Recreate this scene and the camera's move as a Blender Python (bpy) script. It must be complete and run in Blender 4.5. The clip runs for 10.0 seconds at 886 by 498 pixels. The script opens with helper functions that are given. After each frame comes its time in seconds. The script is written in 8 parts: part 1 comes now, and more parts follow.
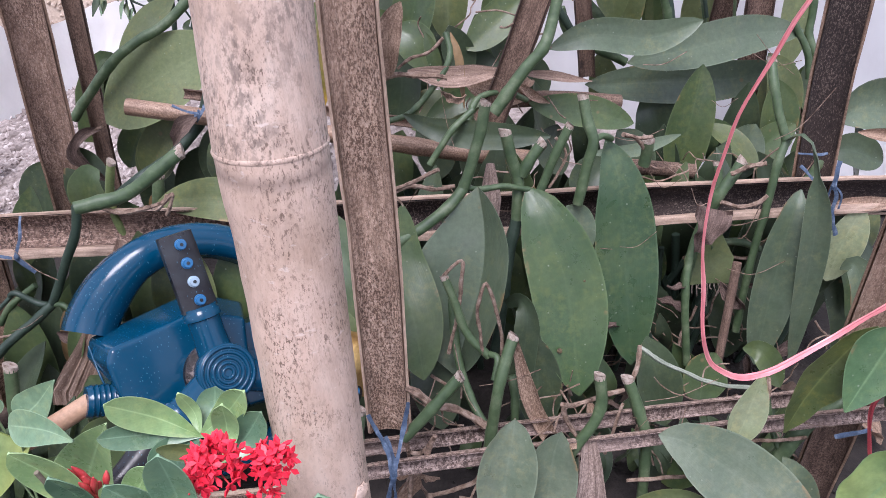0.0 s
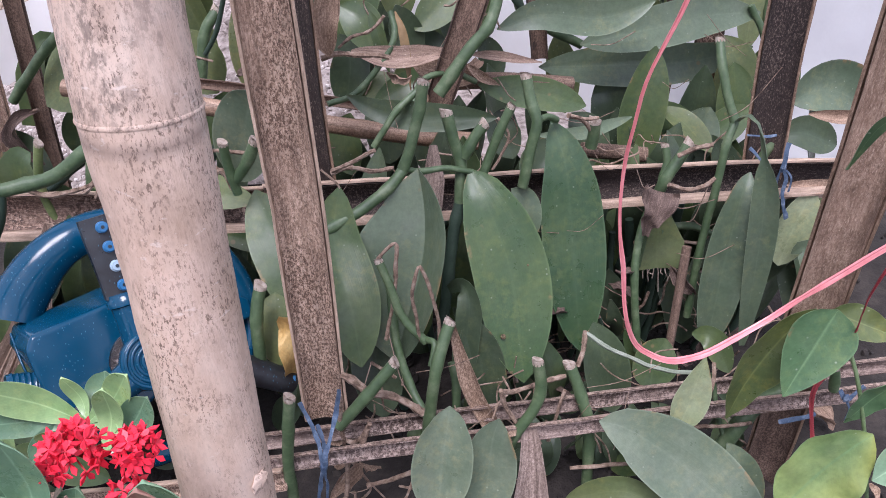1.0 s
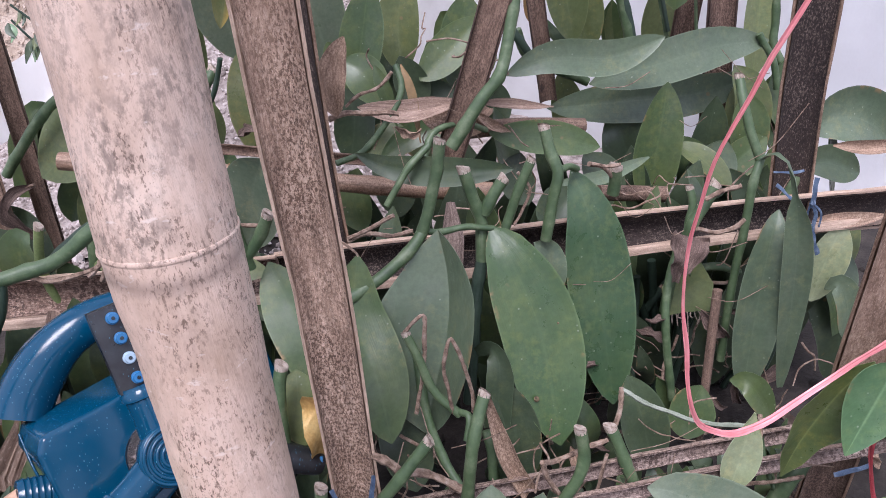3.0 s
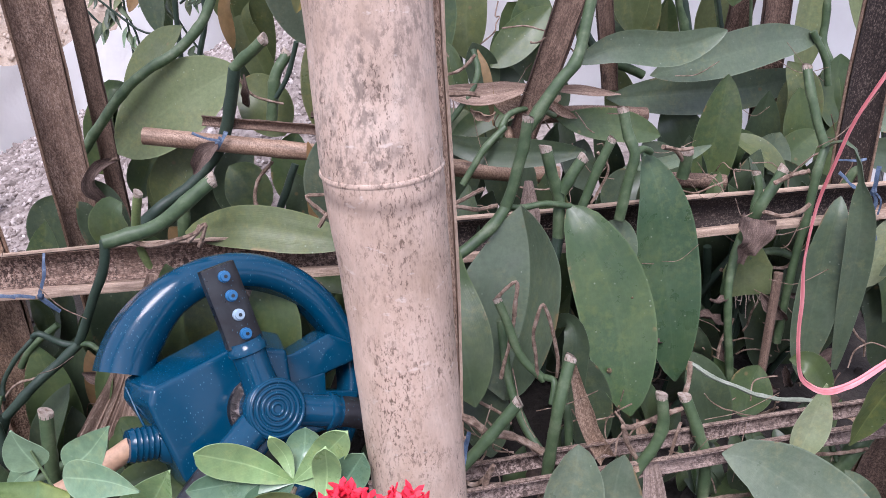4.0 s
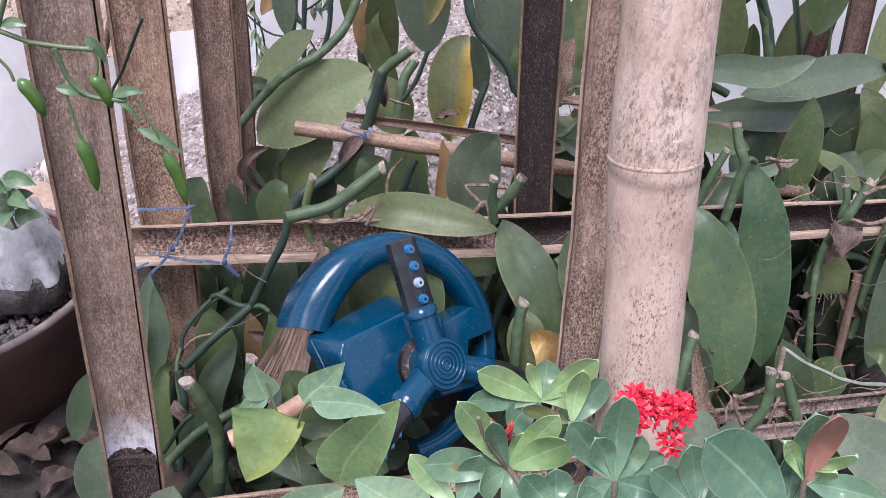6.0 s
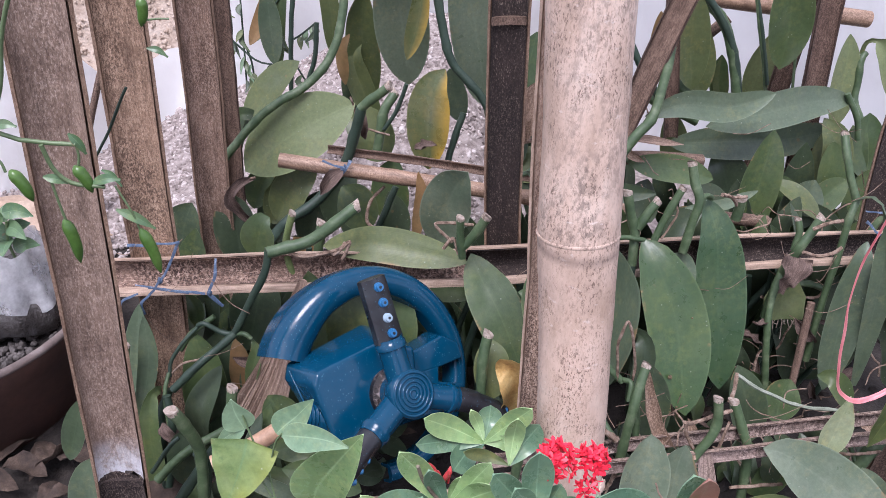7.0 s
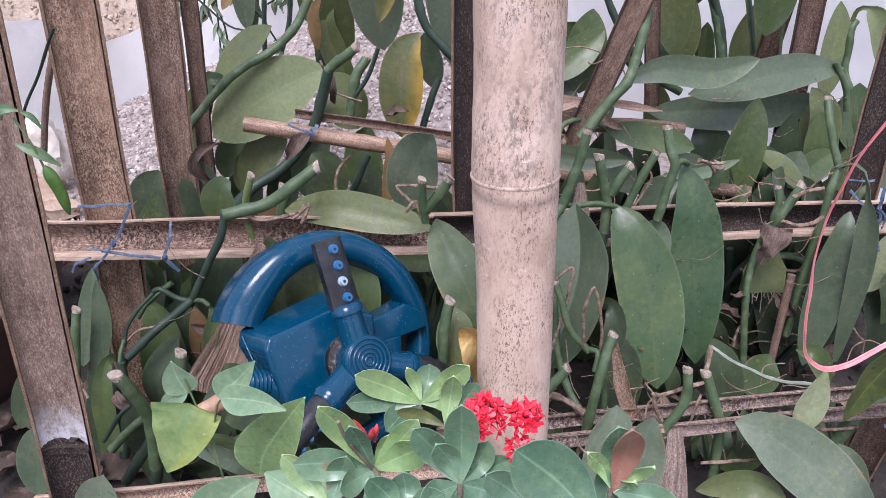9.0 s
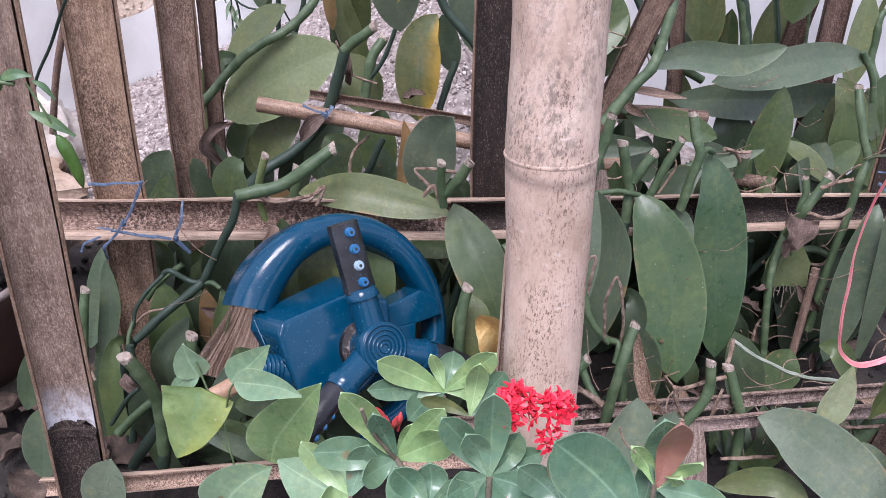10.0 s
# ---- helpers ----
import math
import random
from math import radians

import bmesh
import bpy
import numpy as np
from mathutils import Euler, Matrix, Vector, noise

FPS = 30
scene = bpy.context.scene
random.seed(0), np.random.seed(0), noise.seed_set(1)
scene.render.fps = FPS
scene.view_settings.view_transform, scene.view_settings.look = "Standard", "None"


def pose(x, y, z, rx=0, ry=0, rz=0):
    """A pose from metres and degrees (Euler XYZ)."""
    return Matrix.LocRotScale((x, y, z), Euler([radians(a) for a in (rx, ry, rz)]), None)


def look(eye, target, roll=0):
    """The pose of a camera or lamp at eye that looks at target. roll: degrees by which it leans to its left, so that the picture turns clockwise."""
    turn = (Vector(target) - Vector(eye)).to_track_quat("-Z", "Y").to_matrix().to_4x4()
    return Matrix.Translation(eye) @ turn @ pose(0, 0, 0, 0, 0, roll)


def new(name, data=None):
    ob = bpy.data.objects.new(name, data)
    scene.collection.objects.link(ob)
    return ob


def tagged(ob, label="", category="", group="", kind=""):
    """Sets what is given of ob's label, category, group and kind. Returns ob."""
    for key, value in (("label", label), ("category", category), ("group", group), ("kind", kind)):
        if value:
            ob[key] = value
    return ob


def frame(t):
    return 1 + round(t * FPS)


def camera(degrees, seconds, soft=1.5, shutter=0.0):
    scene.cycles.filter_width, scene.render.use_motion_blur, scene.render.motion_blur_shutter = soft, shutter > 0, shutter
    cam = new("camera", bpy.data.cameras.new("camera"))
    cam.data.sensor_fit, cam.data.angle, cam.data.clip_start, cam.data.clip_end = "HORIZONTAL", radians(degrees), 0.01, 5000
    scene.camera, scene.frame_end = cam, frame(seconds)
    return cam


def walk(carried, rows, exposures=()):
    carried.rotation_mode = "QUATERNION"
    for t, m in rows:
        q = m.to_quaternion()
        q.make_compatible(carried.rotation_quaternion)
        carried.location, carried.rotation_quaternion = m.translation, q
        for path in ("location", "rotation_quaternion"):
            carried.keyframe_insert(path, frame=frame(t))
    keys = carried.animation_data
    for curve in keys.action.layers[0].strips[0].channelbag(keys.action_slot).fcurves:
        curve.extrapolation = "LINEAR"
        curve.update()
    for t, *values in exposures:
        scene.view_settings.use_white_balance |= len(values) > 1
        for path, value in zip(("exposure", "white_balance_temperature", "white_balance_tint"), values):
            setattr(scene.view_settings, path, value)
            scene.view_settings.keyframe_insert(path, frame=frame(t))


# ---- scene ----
cam = camera(60.1, 10.0, soft=0.6)
METRES, EYE, TILT, LEAN, TURN = 0.45, 0.52, -34.0, 0.0, 0.0
ROWS = [
    (0.0, 0.0, 0.0, 0.0, -0.0, 0.0, 0.0),
    (0.5, 0.0507, 0.007, -0.0093, -0.78, -0.34, -0.01),
    (1.0, 0.0718, 0.0302, -0.013, -1.08, -0.61, 0.13),
    (1.5, 0.0675, 0.064, 0.0243, -1.26, -0.49, 0.95),
    (2.0, 0.0579, 0.0894, 0.0659, -1.31, 0.08, 4.25),
    (2.2, 0.0310, 0.0890, 0.0646, -1.50, 0.48, 4.14),
    (3.3, 0.0256, 0.0772, 0.0426, -1.58, 1.26, 3.44),
    (3.5, 0.0077, 0.068, 0.0378, -1.59, 1.45, 3.53),
    (4.0, -0.1027, 0.0383, 0.005, -1.66, 1.49, 2.2),
    (4.5, -0.1673, 0.0038, 0.0111, -1.61, 1.76, 0.56),
    (5.0, -0.2479, -0.0495, -0.0056, -1.55, 2.06, 0.03),
    (5.5, -0.3268, -0.0897, -0.0346, -1.54, 2.1, -0.37),
    (5.7, -0.3419, -0.1050, -0.0412, -1.56, 2.11, -0.46),
    (6.8, -0.2995, -0.2134, 0.0303, -1.20, 1.35, -0.60),
    (7.0, -0.283, -0.2224, 0.0375, -1.27, 1.49, -0.62),
    (7.5, -0.2403, -0.2167, 0.0279, -1.21, 1.32, -0.66),
    (8.0, -0.2133, -0.2048, 0.0366, -1.17, 1.24, -0.69),
    (8.5, -0.2012, -0.1935, 0.011, -1.11, 0.95, -0.83),
    (9.0, -0.2065, -0.1702, -0.005, -0.96, 0.69, -1.11),
    (9.5, -0.2228, -0.138, -0.0044, -0.79, 0.28, -1.77),
    (10.0, -0.2302, -0.1357, -0.0137, -0.69, -0.03, -2.18),
]
walk(cam, [(t, pose(0, 0, EYE, TILT, LEAN, TURN) @ pose(METRES * x, METRES * y, METRES * z, 90 + pitch, roll, yaw)) for t, x, y, z, yaw, pitch, roll in ROWS], exposures=[(0, 0.94, 5870, 21)])

# ---------------------------------------------------------------- light
world = bpy.data.worlds.new("world")
scene.world = world
world.use_nodes = True
wn = world.node_tree
sky = wn.nodes.new("ShaderNodeTexSky")
sky.sky_type = "NISHITA"
sky.sun_disc = False
sky.sun_elevation, sky.sun_rotation = radians(62), radians(200)
sky.air_density, sky.dust_density, sky.ozone_density = 1.0, 4.0, 1.0
soften = wn.nodes.new("ShaderNodeMix")
soften.data_type = "RGBA"
soften.inputs["Factor"].default_value = 0.75
soften.inputs["B"].default_value = (8.2, 8.3, 9.3, 1)
wn.links.new(sky.outputs["Color"], soften.inputs["A"])
wn.links.new(soften.outputs["Result"], wn.nodes["Background"].inputs["Color"])
wn.nodes["Background"].inputs["Strength"].default_value = 0.085

sun = new("sun", bpy.data.lights.new("sun", "SUN"))
sun.data.energy, sun.data.angle, sun.data.color = 2.2, radians(26), (1.0, 0.96, 0.93)
sun.matrix_world = look((-0.5, -1.0, 3.4), (0, 0.4, 0))

# ---------------------------------------------------------------- materials


def shader(name, rough=0.6, metal=0.0, coat=0.0):
    m = bpy.data.materials.new(name)
    m.use_nodes = True
    b = m.node_tree.nodes["Principled BSDF"]
    b.inputs["Roughness"].default_value = rough
    b.inputs["Metallic"].default_value = metal
    b.inputs["Coat Weight"].default_value = coat
    b.inputs["Coat Roughness"].default_value = 0.15
    return m, m.node_tree, b


def node(nt, kind, **values):
    n = nt.nodes.new(kind)
    for k, v in values.items():
        n.inputs[k].default_value = v
    return n


def ramp(nt, fac, stops):
    r = nt.nodes.new("ShaderNodeValToRGB")
    while len(r.color_ramp.elements) < len(stops):
        r.color_ramp.elements.new(0.5)
    for el, (p, c) in zip(r.color_ramp.elements, stops):
        el.position, el.color = p, (*c, 1) if len(c) == 3 else c
    nt.links.new(fac, r.inputs["Fac"])
    return r.outputs["Color"]


def blend(nt, fac, a, b, how="MIX"):
    m = nt.nodes.new("ShaderNodeMix")
    m.data_type, m.blend_type = "RGBA", how
    for key, val in (("Factor", fac), ("A", a), ("B", b)):
        if isinstance(val, (int, float)):
            m.inputs[key].default_value = val
        elif isinstance(val, tuple):
            m.inputs[key].default_value = (*val, 1)
        else:
            nt.links.new(val, m.inputs[key])
    return m.outputs["Result"]


def coords(nt, scale, kind="Object", shift=True):
    """Object or UV coordinates at a scale, shifted by each object's own random number."""
    tc = nt.nodes.new("ShaderNodeTexCoord")
    mp = nt.nodes.new("ShaderNodeMapping")
    mp.inputs["Scale"].default_value = scale if isinstance(scale, tuple) else (scale,) * 3
    nt.links.new(tc.outputs[kind], mp.inputs["Vector"])
    if shift:
        oi = nt.nodes.new("ShaderNodeObjectInfo")
        k = nt.nodes.new("ShaderNodeMath")
        k.operation = "MULTIPLY"
        k.inputs[1].default_value = 37.0
        nt.links.new(oi.outputs["Random"], k.inputs[0])
        nt.links.new(k.outputs[0], mp.inputs["Location"])
    return mp.outputs["Vector"]


def noisy(nt, vec, scale, detail=4.0, rough=0.55):
    n = node(nt, "ShaderNodeTexNoise", Scale=scale, Detail=detail, Roughness=rough)
    nt.links.new(vec, n.inputs["Vector"])
    return n.outputs["Fac"]


def bumped(nt, b, height, strength, dist=0.002):
    bp = node(nt, "ShaderNodeBump", Strength=strength, Distance=dist)
    nt.links.new(height, bp.inputs["Height"])
    nt.links.new(bp.outputs["Normal"], b.inputs["Normal"])


def leaf_material(name, dark, mid, tip, rough=0.35, veins=0.0, speck=0.35, edge=None, bloom=0.30):
    """Leaf: UV x runs across (0.5 the midrib), y from base to tip."""
    m, nt, b = shader(name, rough)
    dark, mid, tip = (tuple(k * (0.95 * v + 0.05 * (0.25 * c[0] + 0.65 * c[1] + 0.1 * c[2])) for v, k in zip(c, (1.06, 0.96, 1.28))) for c in (dark, mid, tip))
    oi = nt.nodes.new("ShaderNodeObjectInfo")
    col = blend(nt, oi.outputs["Random"], dark, mid)
    big = noisy(nt, coords(nt, 1.0), 22.0, 3.0)
    col = blend(nt, ramp(nt, big, [(0.42, (0, 0, 0)), (0.75, (1, 1, 1))]), col, tip)
    lively = tuple(min(1, v * k) for v, k in zip(tip, (1.45, 1.22, 0.95)))
    mottle = blend(nt, 1.0, ramp(nt, noisy(nt, coords(nt, 1.0), 150.0, 4.0, 0.7), [(0.46, (0, 0, 0)), (0.66, (0.55,) * 3)]), ramp(nt, noisy(nt, coords(nt, 1.0), 30.0, 2.0), [(0.40, (0.1,) * 3), (0.62, (1, 1, 1))]), "MULTIPLY")
    col = blend(nt, mottle, col, lively)
    wax = ramp(nt, noisy(nt, coords(nt, (1, 1, 0.6)), 38.0, 4.0, 0.65), [(0.50, (0, 0, 0)), (0.75, (bloom,) * 3)])
    col = blend(nt, wax, col, tuple(0.5 * v + 0.075 for v in mid))
    tc = nt.nodes.new("ShaderNodeTexCoord")
    sep = nt.nodes.new("ShaderNodeSeparateXYZ")
    nt.links.new(tc.outputs["UV"], sep.inputs[0])
    off = nt.nodes.new("ShaderNodeMath")
    off.operation = "SUBTRACT"
    off.inputs[1].default_value = 0.5
    nt.links.new(sep.outputs["X"], off.inputs[0])
    ab = nt.nodes.new("ShaderNodeMath")
    ab.operation = "ABSOLUTE"
    nt.links.new(off.outputs[0], ab.inputs[0])
    rib = ramp(nt, ab.outputs[0], [(0.0, (1, 1, 1)), (0.035, (0, 0, 0))])
    light = tuple(min(1, c * 1.7 + 0.03) for c in tip)
    ribf = node(nt, "ShaderNodeMath")
    ribf.operation = "MULTIPLY"
    ribf.inputs[1].default_value = 0.10 if veins == 0 else 0.42
    nt.links.new(rib, ribf.inputs[0])
    col = blend(nt, ribf.outputs[0], col, light)
    margin = ramp(nt, ab.outputs[0], [(0.47, (0, 0, 0)), (0.494, (0.32,) * 3)])
    col = blend(nt, margin, col, light)
    if edge:
        rim = ramp(nt, sep.outputs["X"], [(0.08, (1, 1, 1)), (0.44, (0, 0, 0))])
        patch = ramp(nt, noisy(nt, coords(nt, 1.0), 30.0, 2.0), [(0.3, (0.2, 0.2, 0.2)), (0.6, (1, 1, 1))])
        col = blend(nt, blend(nt, 1.0, rim, patch, "MULTIPLY"), col, edge)
    grain = ramp(nt, noisy(nt, coords(nt, 1.0), 260.0, 5.0, 0.7), [(0.3, (0.82, 0.83, 0.80)), (0.7, (1.12, 1.12, 1.10))])
    col = blend(nt, 1.0, col, grain, "MULTIPLY")
    # brown nicks along the margin and a few round spots
    nick = blend(nt, 1.0, ramp(nt, ab.outputs[0], [(0.43, (0, 0, 0)), (0.485, (1, 1, 1))]), ramp(nt, noisy(nt, coords(nt, 1.0), 32.0, 4.0, 0.7), [(0.60, (0, 0, 0)), (0.66, (0.85,) * 3)]), "MULTIPLY")
    col = blend(nt, nick, col, (0.26, 0.17, 0.08))
    v2 = node(nt, "ShaderNodeTexVoronoi", Scale=48.0)
    nt.links.new(coords(nt, 1.0), v2.inputs["Vector"])
    dot = blend(nt, 1.0, ramp(nt, v2.outputs["Distance"], [(0.07, (0.8,) * 3), (0.12, (0, 0, 0))]), ramp(nt, noisy(nt, coords(nt, 1.0), 24.0, 1.0), [(0.56, (0, 0, 0)), (0.60, (1, 1, 1))]), "MULTIPLY")
    col = blend(nt, dot, col, (0.17, 0.13, 0.06))
    # pale specks and scars
    vo = node(nt, "ShaderNodeTexVoronoi", Scale=150.0)
    nt.links.new(coords(nt, 1.0), vo.inputs["Vector"])
    spk = ramp(nt, vo.outputs["Distance"], [(0.05, (1, 1, 1)), (0.13, (0, 0, 0))])
    where = ramp(nt, noisy(nt, coords(nt, 1.0), 55.0, 2.0), [(0.48, (0, 0, 0)), (0.60, (speck, speck, speck))])
    col = blend(nt, blend(nt, 1.0, spk, where, "MULTIPLY"), col, (0.42, 0.46, 0.36))
    nt.links.new(col, b.inputs["Base Color"])
    rg = ramp(nt, noisy(nt, coords(nt, 1.0), 60.0, 5.0, 0.65), [(0.32, (rough - 0.14,) * 3), (0.68, (rough + 0.10,) * 3)])
    nt.links.new(rg, b.inputs["Roughness"])
    if veins:
        # side veins slanting forward from the midrib
        w = nt.nodes.new("ShaderNodeMath")
        w.operation = "MULTIPLY_ADD"
        w.inputs[1].default_value = -0.55
        nt.links.new(ab.outputs[0], w.inputs[0])
        nt.links.new(sep.outputs["Y"], w.inputs[2])
        cb = nt.nodes.new("ShaderNodeCombineXYZ")
        nt.links.new(w.outputs[0], cb.inputs["X"])
        wave = node(nt, "ShaderNodeTexWave", Scale=veins, Distortion=0.6)
        nt.links.new(cb.outputs[0], wave.inputs["Vector"])
        lines = ramp(nt, wave.outputs["Fac"], [(0.0, (1, 1, 1)), (0.16, (0, 0, 0))])
        bumped(nt, b, lines, 0.05, 0.001)
        soft = blend(nt, 1.0, lines, (0.03, 0.03, 0.03), "MULTIPLY")
        nt.links.new(blend(nt, soft, col, light), b.inputs["Base Color"])
    else:
        fib = noisy(nt, coords(nt, (60, 4, 1), "UV"), 1.0, 3.0)
        swell = noisy(nt, coords(nt, 1.0), 55.0, 3.0, 0.5)
        bumped(nt, b, blend(nt, 0.85, fib, swell), 0.16, 0.004)
    b.inputs["Specular IOR Level"].default_value = 0.48
    return m


def fibre_material(name, dark, mid, pale, along, rough=0.8, coarse=1.0, bump=0.6, fleck=0.8, glint_colour=None, grit=760.0):
    """Split bamboo and dry matter: long fibres along UV y, dark flecks, stains."""
    dark, mid, pale = (tuple(v * k for v, k in zip(c, (1.04, 0.97, 0.92))) for c in (dark, mid, pale))
    m, nt, b = shader(name, rough)
    fib = noisy(nt, coords(nt, (90 * coarse, along * 1.6, 1), "UV"), 1.0, 6.0, 0.75)
    dash = noisy(nt, coords(nt, (95 * coarse, 38, 1), "UV"), 1.0, 3.0, 0.65)
    blot = noisy(nt, coords(nt, (7, 5, 1), "UV"), 1.0, 6.0, 0.7)
    where = noisy(nt, coords(nt, (5, 2.2, 1), "UV"), 1.0, 3.0, 0.6)
    half = lambda a, b, k: tuple(u * (1 - k) + v * k for u, v in zip(a, b))
    col = ramp(nt, fib, [(0.28, half(dark, mid, 0.45)), (0.48, mid), (0.70, half(mid, pale, 0.7))])
    zone = noisy(nt, coords(nt, (1, 1, 0.5)), 24.0, 3.0, 0.6)
    crumb = noisy(nt, coords(nt, (1, 1, 0.6)), grit, 3.0, 0.72)
    rust = blend(nt, 1.0, ramp(nt, crumb, [(0.505, (0, 0, 0)), (0.535, (1, 1, 1))]), ramp(nt, zone, [(0.34, (0.3 * fleck,) * 3), (0.56, (0.95 * fleck,) * 3)]), "MULTIPLY")
    col = blend(nt, rust, col, half(dark, mid, 0.12))
    chalk = blend(nt, 1.0, ramp(nt, crumb, [(0.40, (0.9,) * 3), (0.455, (0, 0, 0))]), ramp(nt, zone, [(0.45, (0.2 * fleck,) * 3), (0.62, (fleck,) * 3)]), "MULTIPLY")
    col = blend(nt, chalk, col, glint_colour or pale)
    spots = blend(nt, 1.0, ramp(nt, dash, [(0.54, (0, 0, 0)), (0.60, (1, 1, 1))]), ramp(nt, where, [(0.36, (0.1,) * 3), (0.6, (0.6 * fleck,) * 3)]), "MULTIPLY")
    col = blend(nt, spots, col, tuple(v * 0.6 for v in dark))
    glint = ramp(nt, noisy(nt, coords(nt, (120 * coarse, 40, 1), "UV"), 1.0, 3.0, 0.6), [(0.60, (0, 0, 0)), (0.65, (0.8,) * 3)])
    col = blend(nt, glint, col, glint_colour or pale)
    stain = ramp(nt, blot, [(0.38, (0.5, 0.46, 0.44)), (0.6, (1, 1, 1))])
    col = blend(nt, 0.7, col, stain, "MULTIPLY")
    streak = noisy(nt, coords(nt, (13, 1.6, 1), "UV"), 1.0, 5.0, 0.65)
    col = blend(nt, 1.0, col, ramp(nt, streak, [(0.30, (0.62, 0.61, 0.61)), (0.48, (0.98, 0.98, 0.98)), (0.70, (1.22, 1.24, 1.26))]), "MULTIPLY")
    nt.links.new(col, b.inputs["Base Color"])
    bumped(nt, b, blend(nt, 0.5, blend(nt, 0.5, fib, dash), crumb), bump, 0.0025)
    return m


def pole_material():
    m, nt, b = shader("bamboo_pole_skin", 0.48)
    patch = noisy(nt, coords(nt, (1, 1, 0.45), "Object", False), 40.0, 6.0, 0.7)
    col = ramp(nt, patch, [(0.3, (0.410, 0.292, 0.212)), (0.5, (0.60, 0.447, 0.350)), (0.7, (0.695, 0.556, 0.455))])
    def flecks(stretch, fine, coarse, cut, amount):
        grain = noisy(nt, coords(nt, (1, 1, stretch), "Object", False), fine, 5.0, 0.75)
        group = noisy(nt, coords(nt, (1, 1, 0.5), "Object", False), coarse, 5.0, 0.7)
        return blend(nt, 1.0, ramp(nt, grain, [(cut, (0, 0, 0)), (cut + 0.05, (1, 1, 1))]), ramp(nt, group, [(0.42, (0.04,) * 3), (0.60, (amount,) * 3)]), "MULTIPLY")
    col = blend(nt, ramp(nt, noisy(nt, coords(nt, (1, 1, 0.35), "Object", False), 75.0, 5.0, 0.7), [(0.50, (0, 0, 0)), (0.70, (0.35,) * 3)]), col, (0.42, 0.31, 0.25))
    col = blend(nt, flecks(0.42, 950.0, 60.0, 0.53, 0.9), col, (0.13, 0.082, 0.058))
    col = blend(nt, flecks(0.45, 620.0, 80.0, 0.56, 0.5), col, (0.25, 0.18, 0.14))
    tc = nt.nodes.new("ShaderNodeTexCoord")
    sep = nt.nodes.new("ShaderNodeSeparateXYZ")
    nt.links.new(tc.outputs["Object"], sep.inputs[0])
    # grey mould above the joint: clusters of small flecks
    zone = ramp(nt, sep.outputs["Z"], [(0.405, (0.25,) * 3), (0.414, (1, 1, 1)), (0.48, (0.9,) * 3), (0.62, (0.5,) * 3)])
    soot = ramp(nt, noisy(nt, coords(nt, (1, 1, 0.55), "Object", False), 70.0, 5.0, 0.7), [(0.42, (0.08,) * 3), (0.60, (1, 1, 1))])
    bits = ramp(nt, noisy(nt, coords(nt, (1, 1, 0.6), "Object", False), 330.0, 5.0, 0.75), [(0.46, (0.06,) * 3), (0.57, (0.72,) * 3)])
    col = blend(nt, blend(nt, 1.0, blend(nt, 1.0, zone, soot, "MULTIPLY"), bits, "MULTIPLY"), col, (0.17, 0.13, 0.105))
    # pale scuffs
    scuff = ramp(nt, noisy(nt, coords(nt, (1, 1, 2.2), "Object", False), 130.0, 4.0, 0.7), [(0.62, (0, 0, 0)), (0.70, (0.6,) * 3)])
    col = blend(nt, scuff, col, (0.70, 0.61, 0.54))
    under = ramp(nt, sep.outputs["Z"], [(0.4005, (0, 0, 0)), (0.4030, (0.75,) * 3), (0.4050, (0, 0, 0))])
    col = blend(nt, under, col, (0.15, 0.11, 0.09))
    nt.links.new(col, b.inputs["Base Color"])
    fib = noisy(nt, coords(nt, (1, 1, 0.04), "Object", False), 600.0, 3.0)
    bumped(nt, b, blend(nt, 0.4, fib, patch), 0.3, 0.002)
    return m


def plastic_material(name, colour, rough, dirt=0.3):
    m, nt, b = shader(name, rough)
    d = noisy(nt, coords(nt, 1.0), 60.0, 5.0, 0.6)
    col = blend(nt, ramp(nt, d, [(0.4, (0, 0, 0)), (0.75, (dirt,) * 3)]), colour, (0.16, 0.2, 0.22))
    # dried water marks: short pale dashes at two slants
    for turn, many in ((0.5, 390.0), (-0.7, 470.0)):
        tilt = node(nt, "ShaderNodeMapping", Rotation=(0.4, turn, 0.3), Scale=(1.0, 0.8, 0.38))
        nt.links.new(coords(nt, 1.0), tilt.inputs["Vector"])
        vo = node(nt, "ShaderNodeTexVoronoi", Scale=many)
        nt.links.new(tilt.outputs["Vector"], vo.inputs["Vector"])
        ring = ramp(nt, vo.outputs["Distance"], [(0.0, (1, 1, 1)), (0.09, (1, 1, 1)), (0.15, (0, 0, 0))])
        where = ramp(nt, noisy(nt, coords(nt, 1.0), 70.0, 3.0), [(0.38, (0, 0, 0)), (0.52, (0.55,) * 3)])
        col = blend(nt, blend(nt, 1.0, ring, where, "MULTIPLY"), col, (0.075, 0.22, 0.31))
    nt.links.new(col, b.inputs["Base Color"])
    rg = ramp(nt, noisy(nt, coords(nt, 1.0), 90.0, 4.0), [(0.3, (rough * 0.7,) * 3), (0.75, (min(1, rough * 1.7),) * 3)])
    nt.links.new(rg, b.inputs["Roughness"])
    bumped(nt, b, noisy(nt, coords(nt, 1.0), 140.0, 3.0), 0.06, 0.001)
    return m


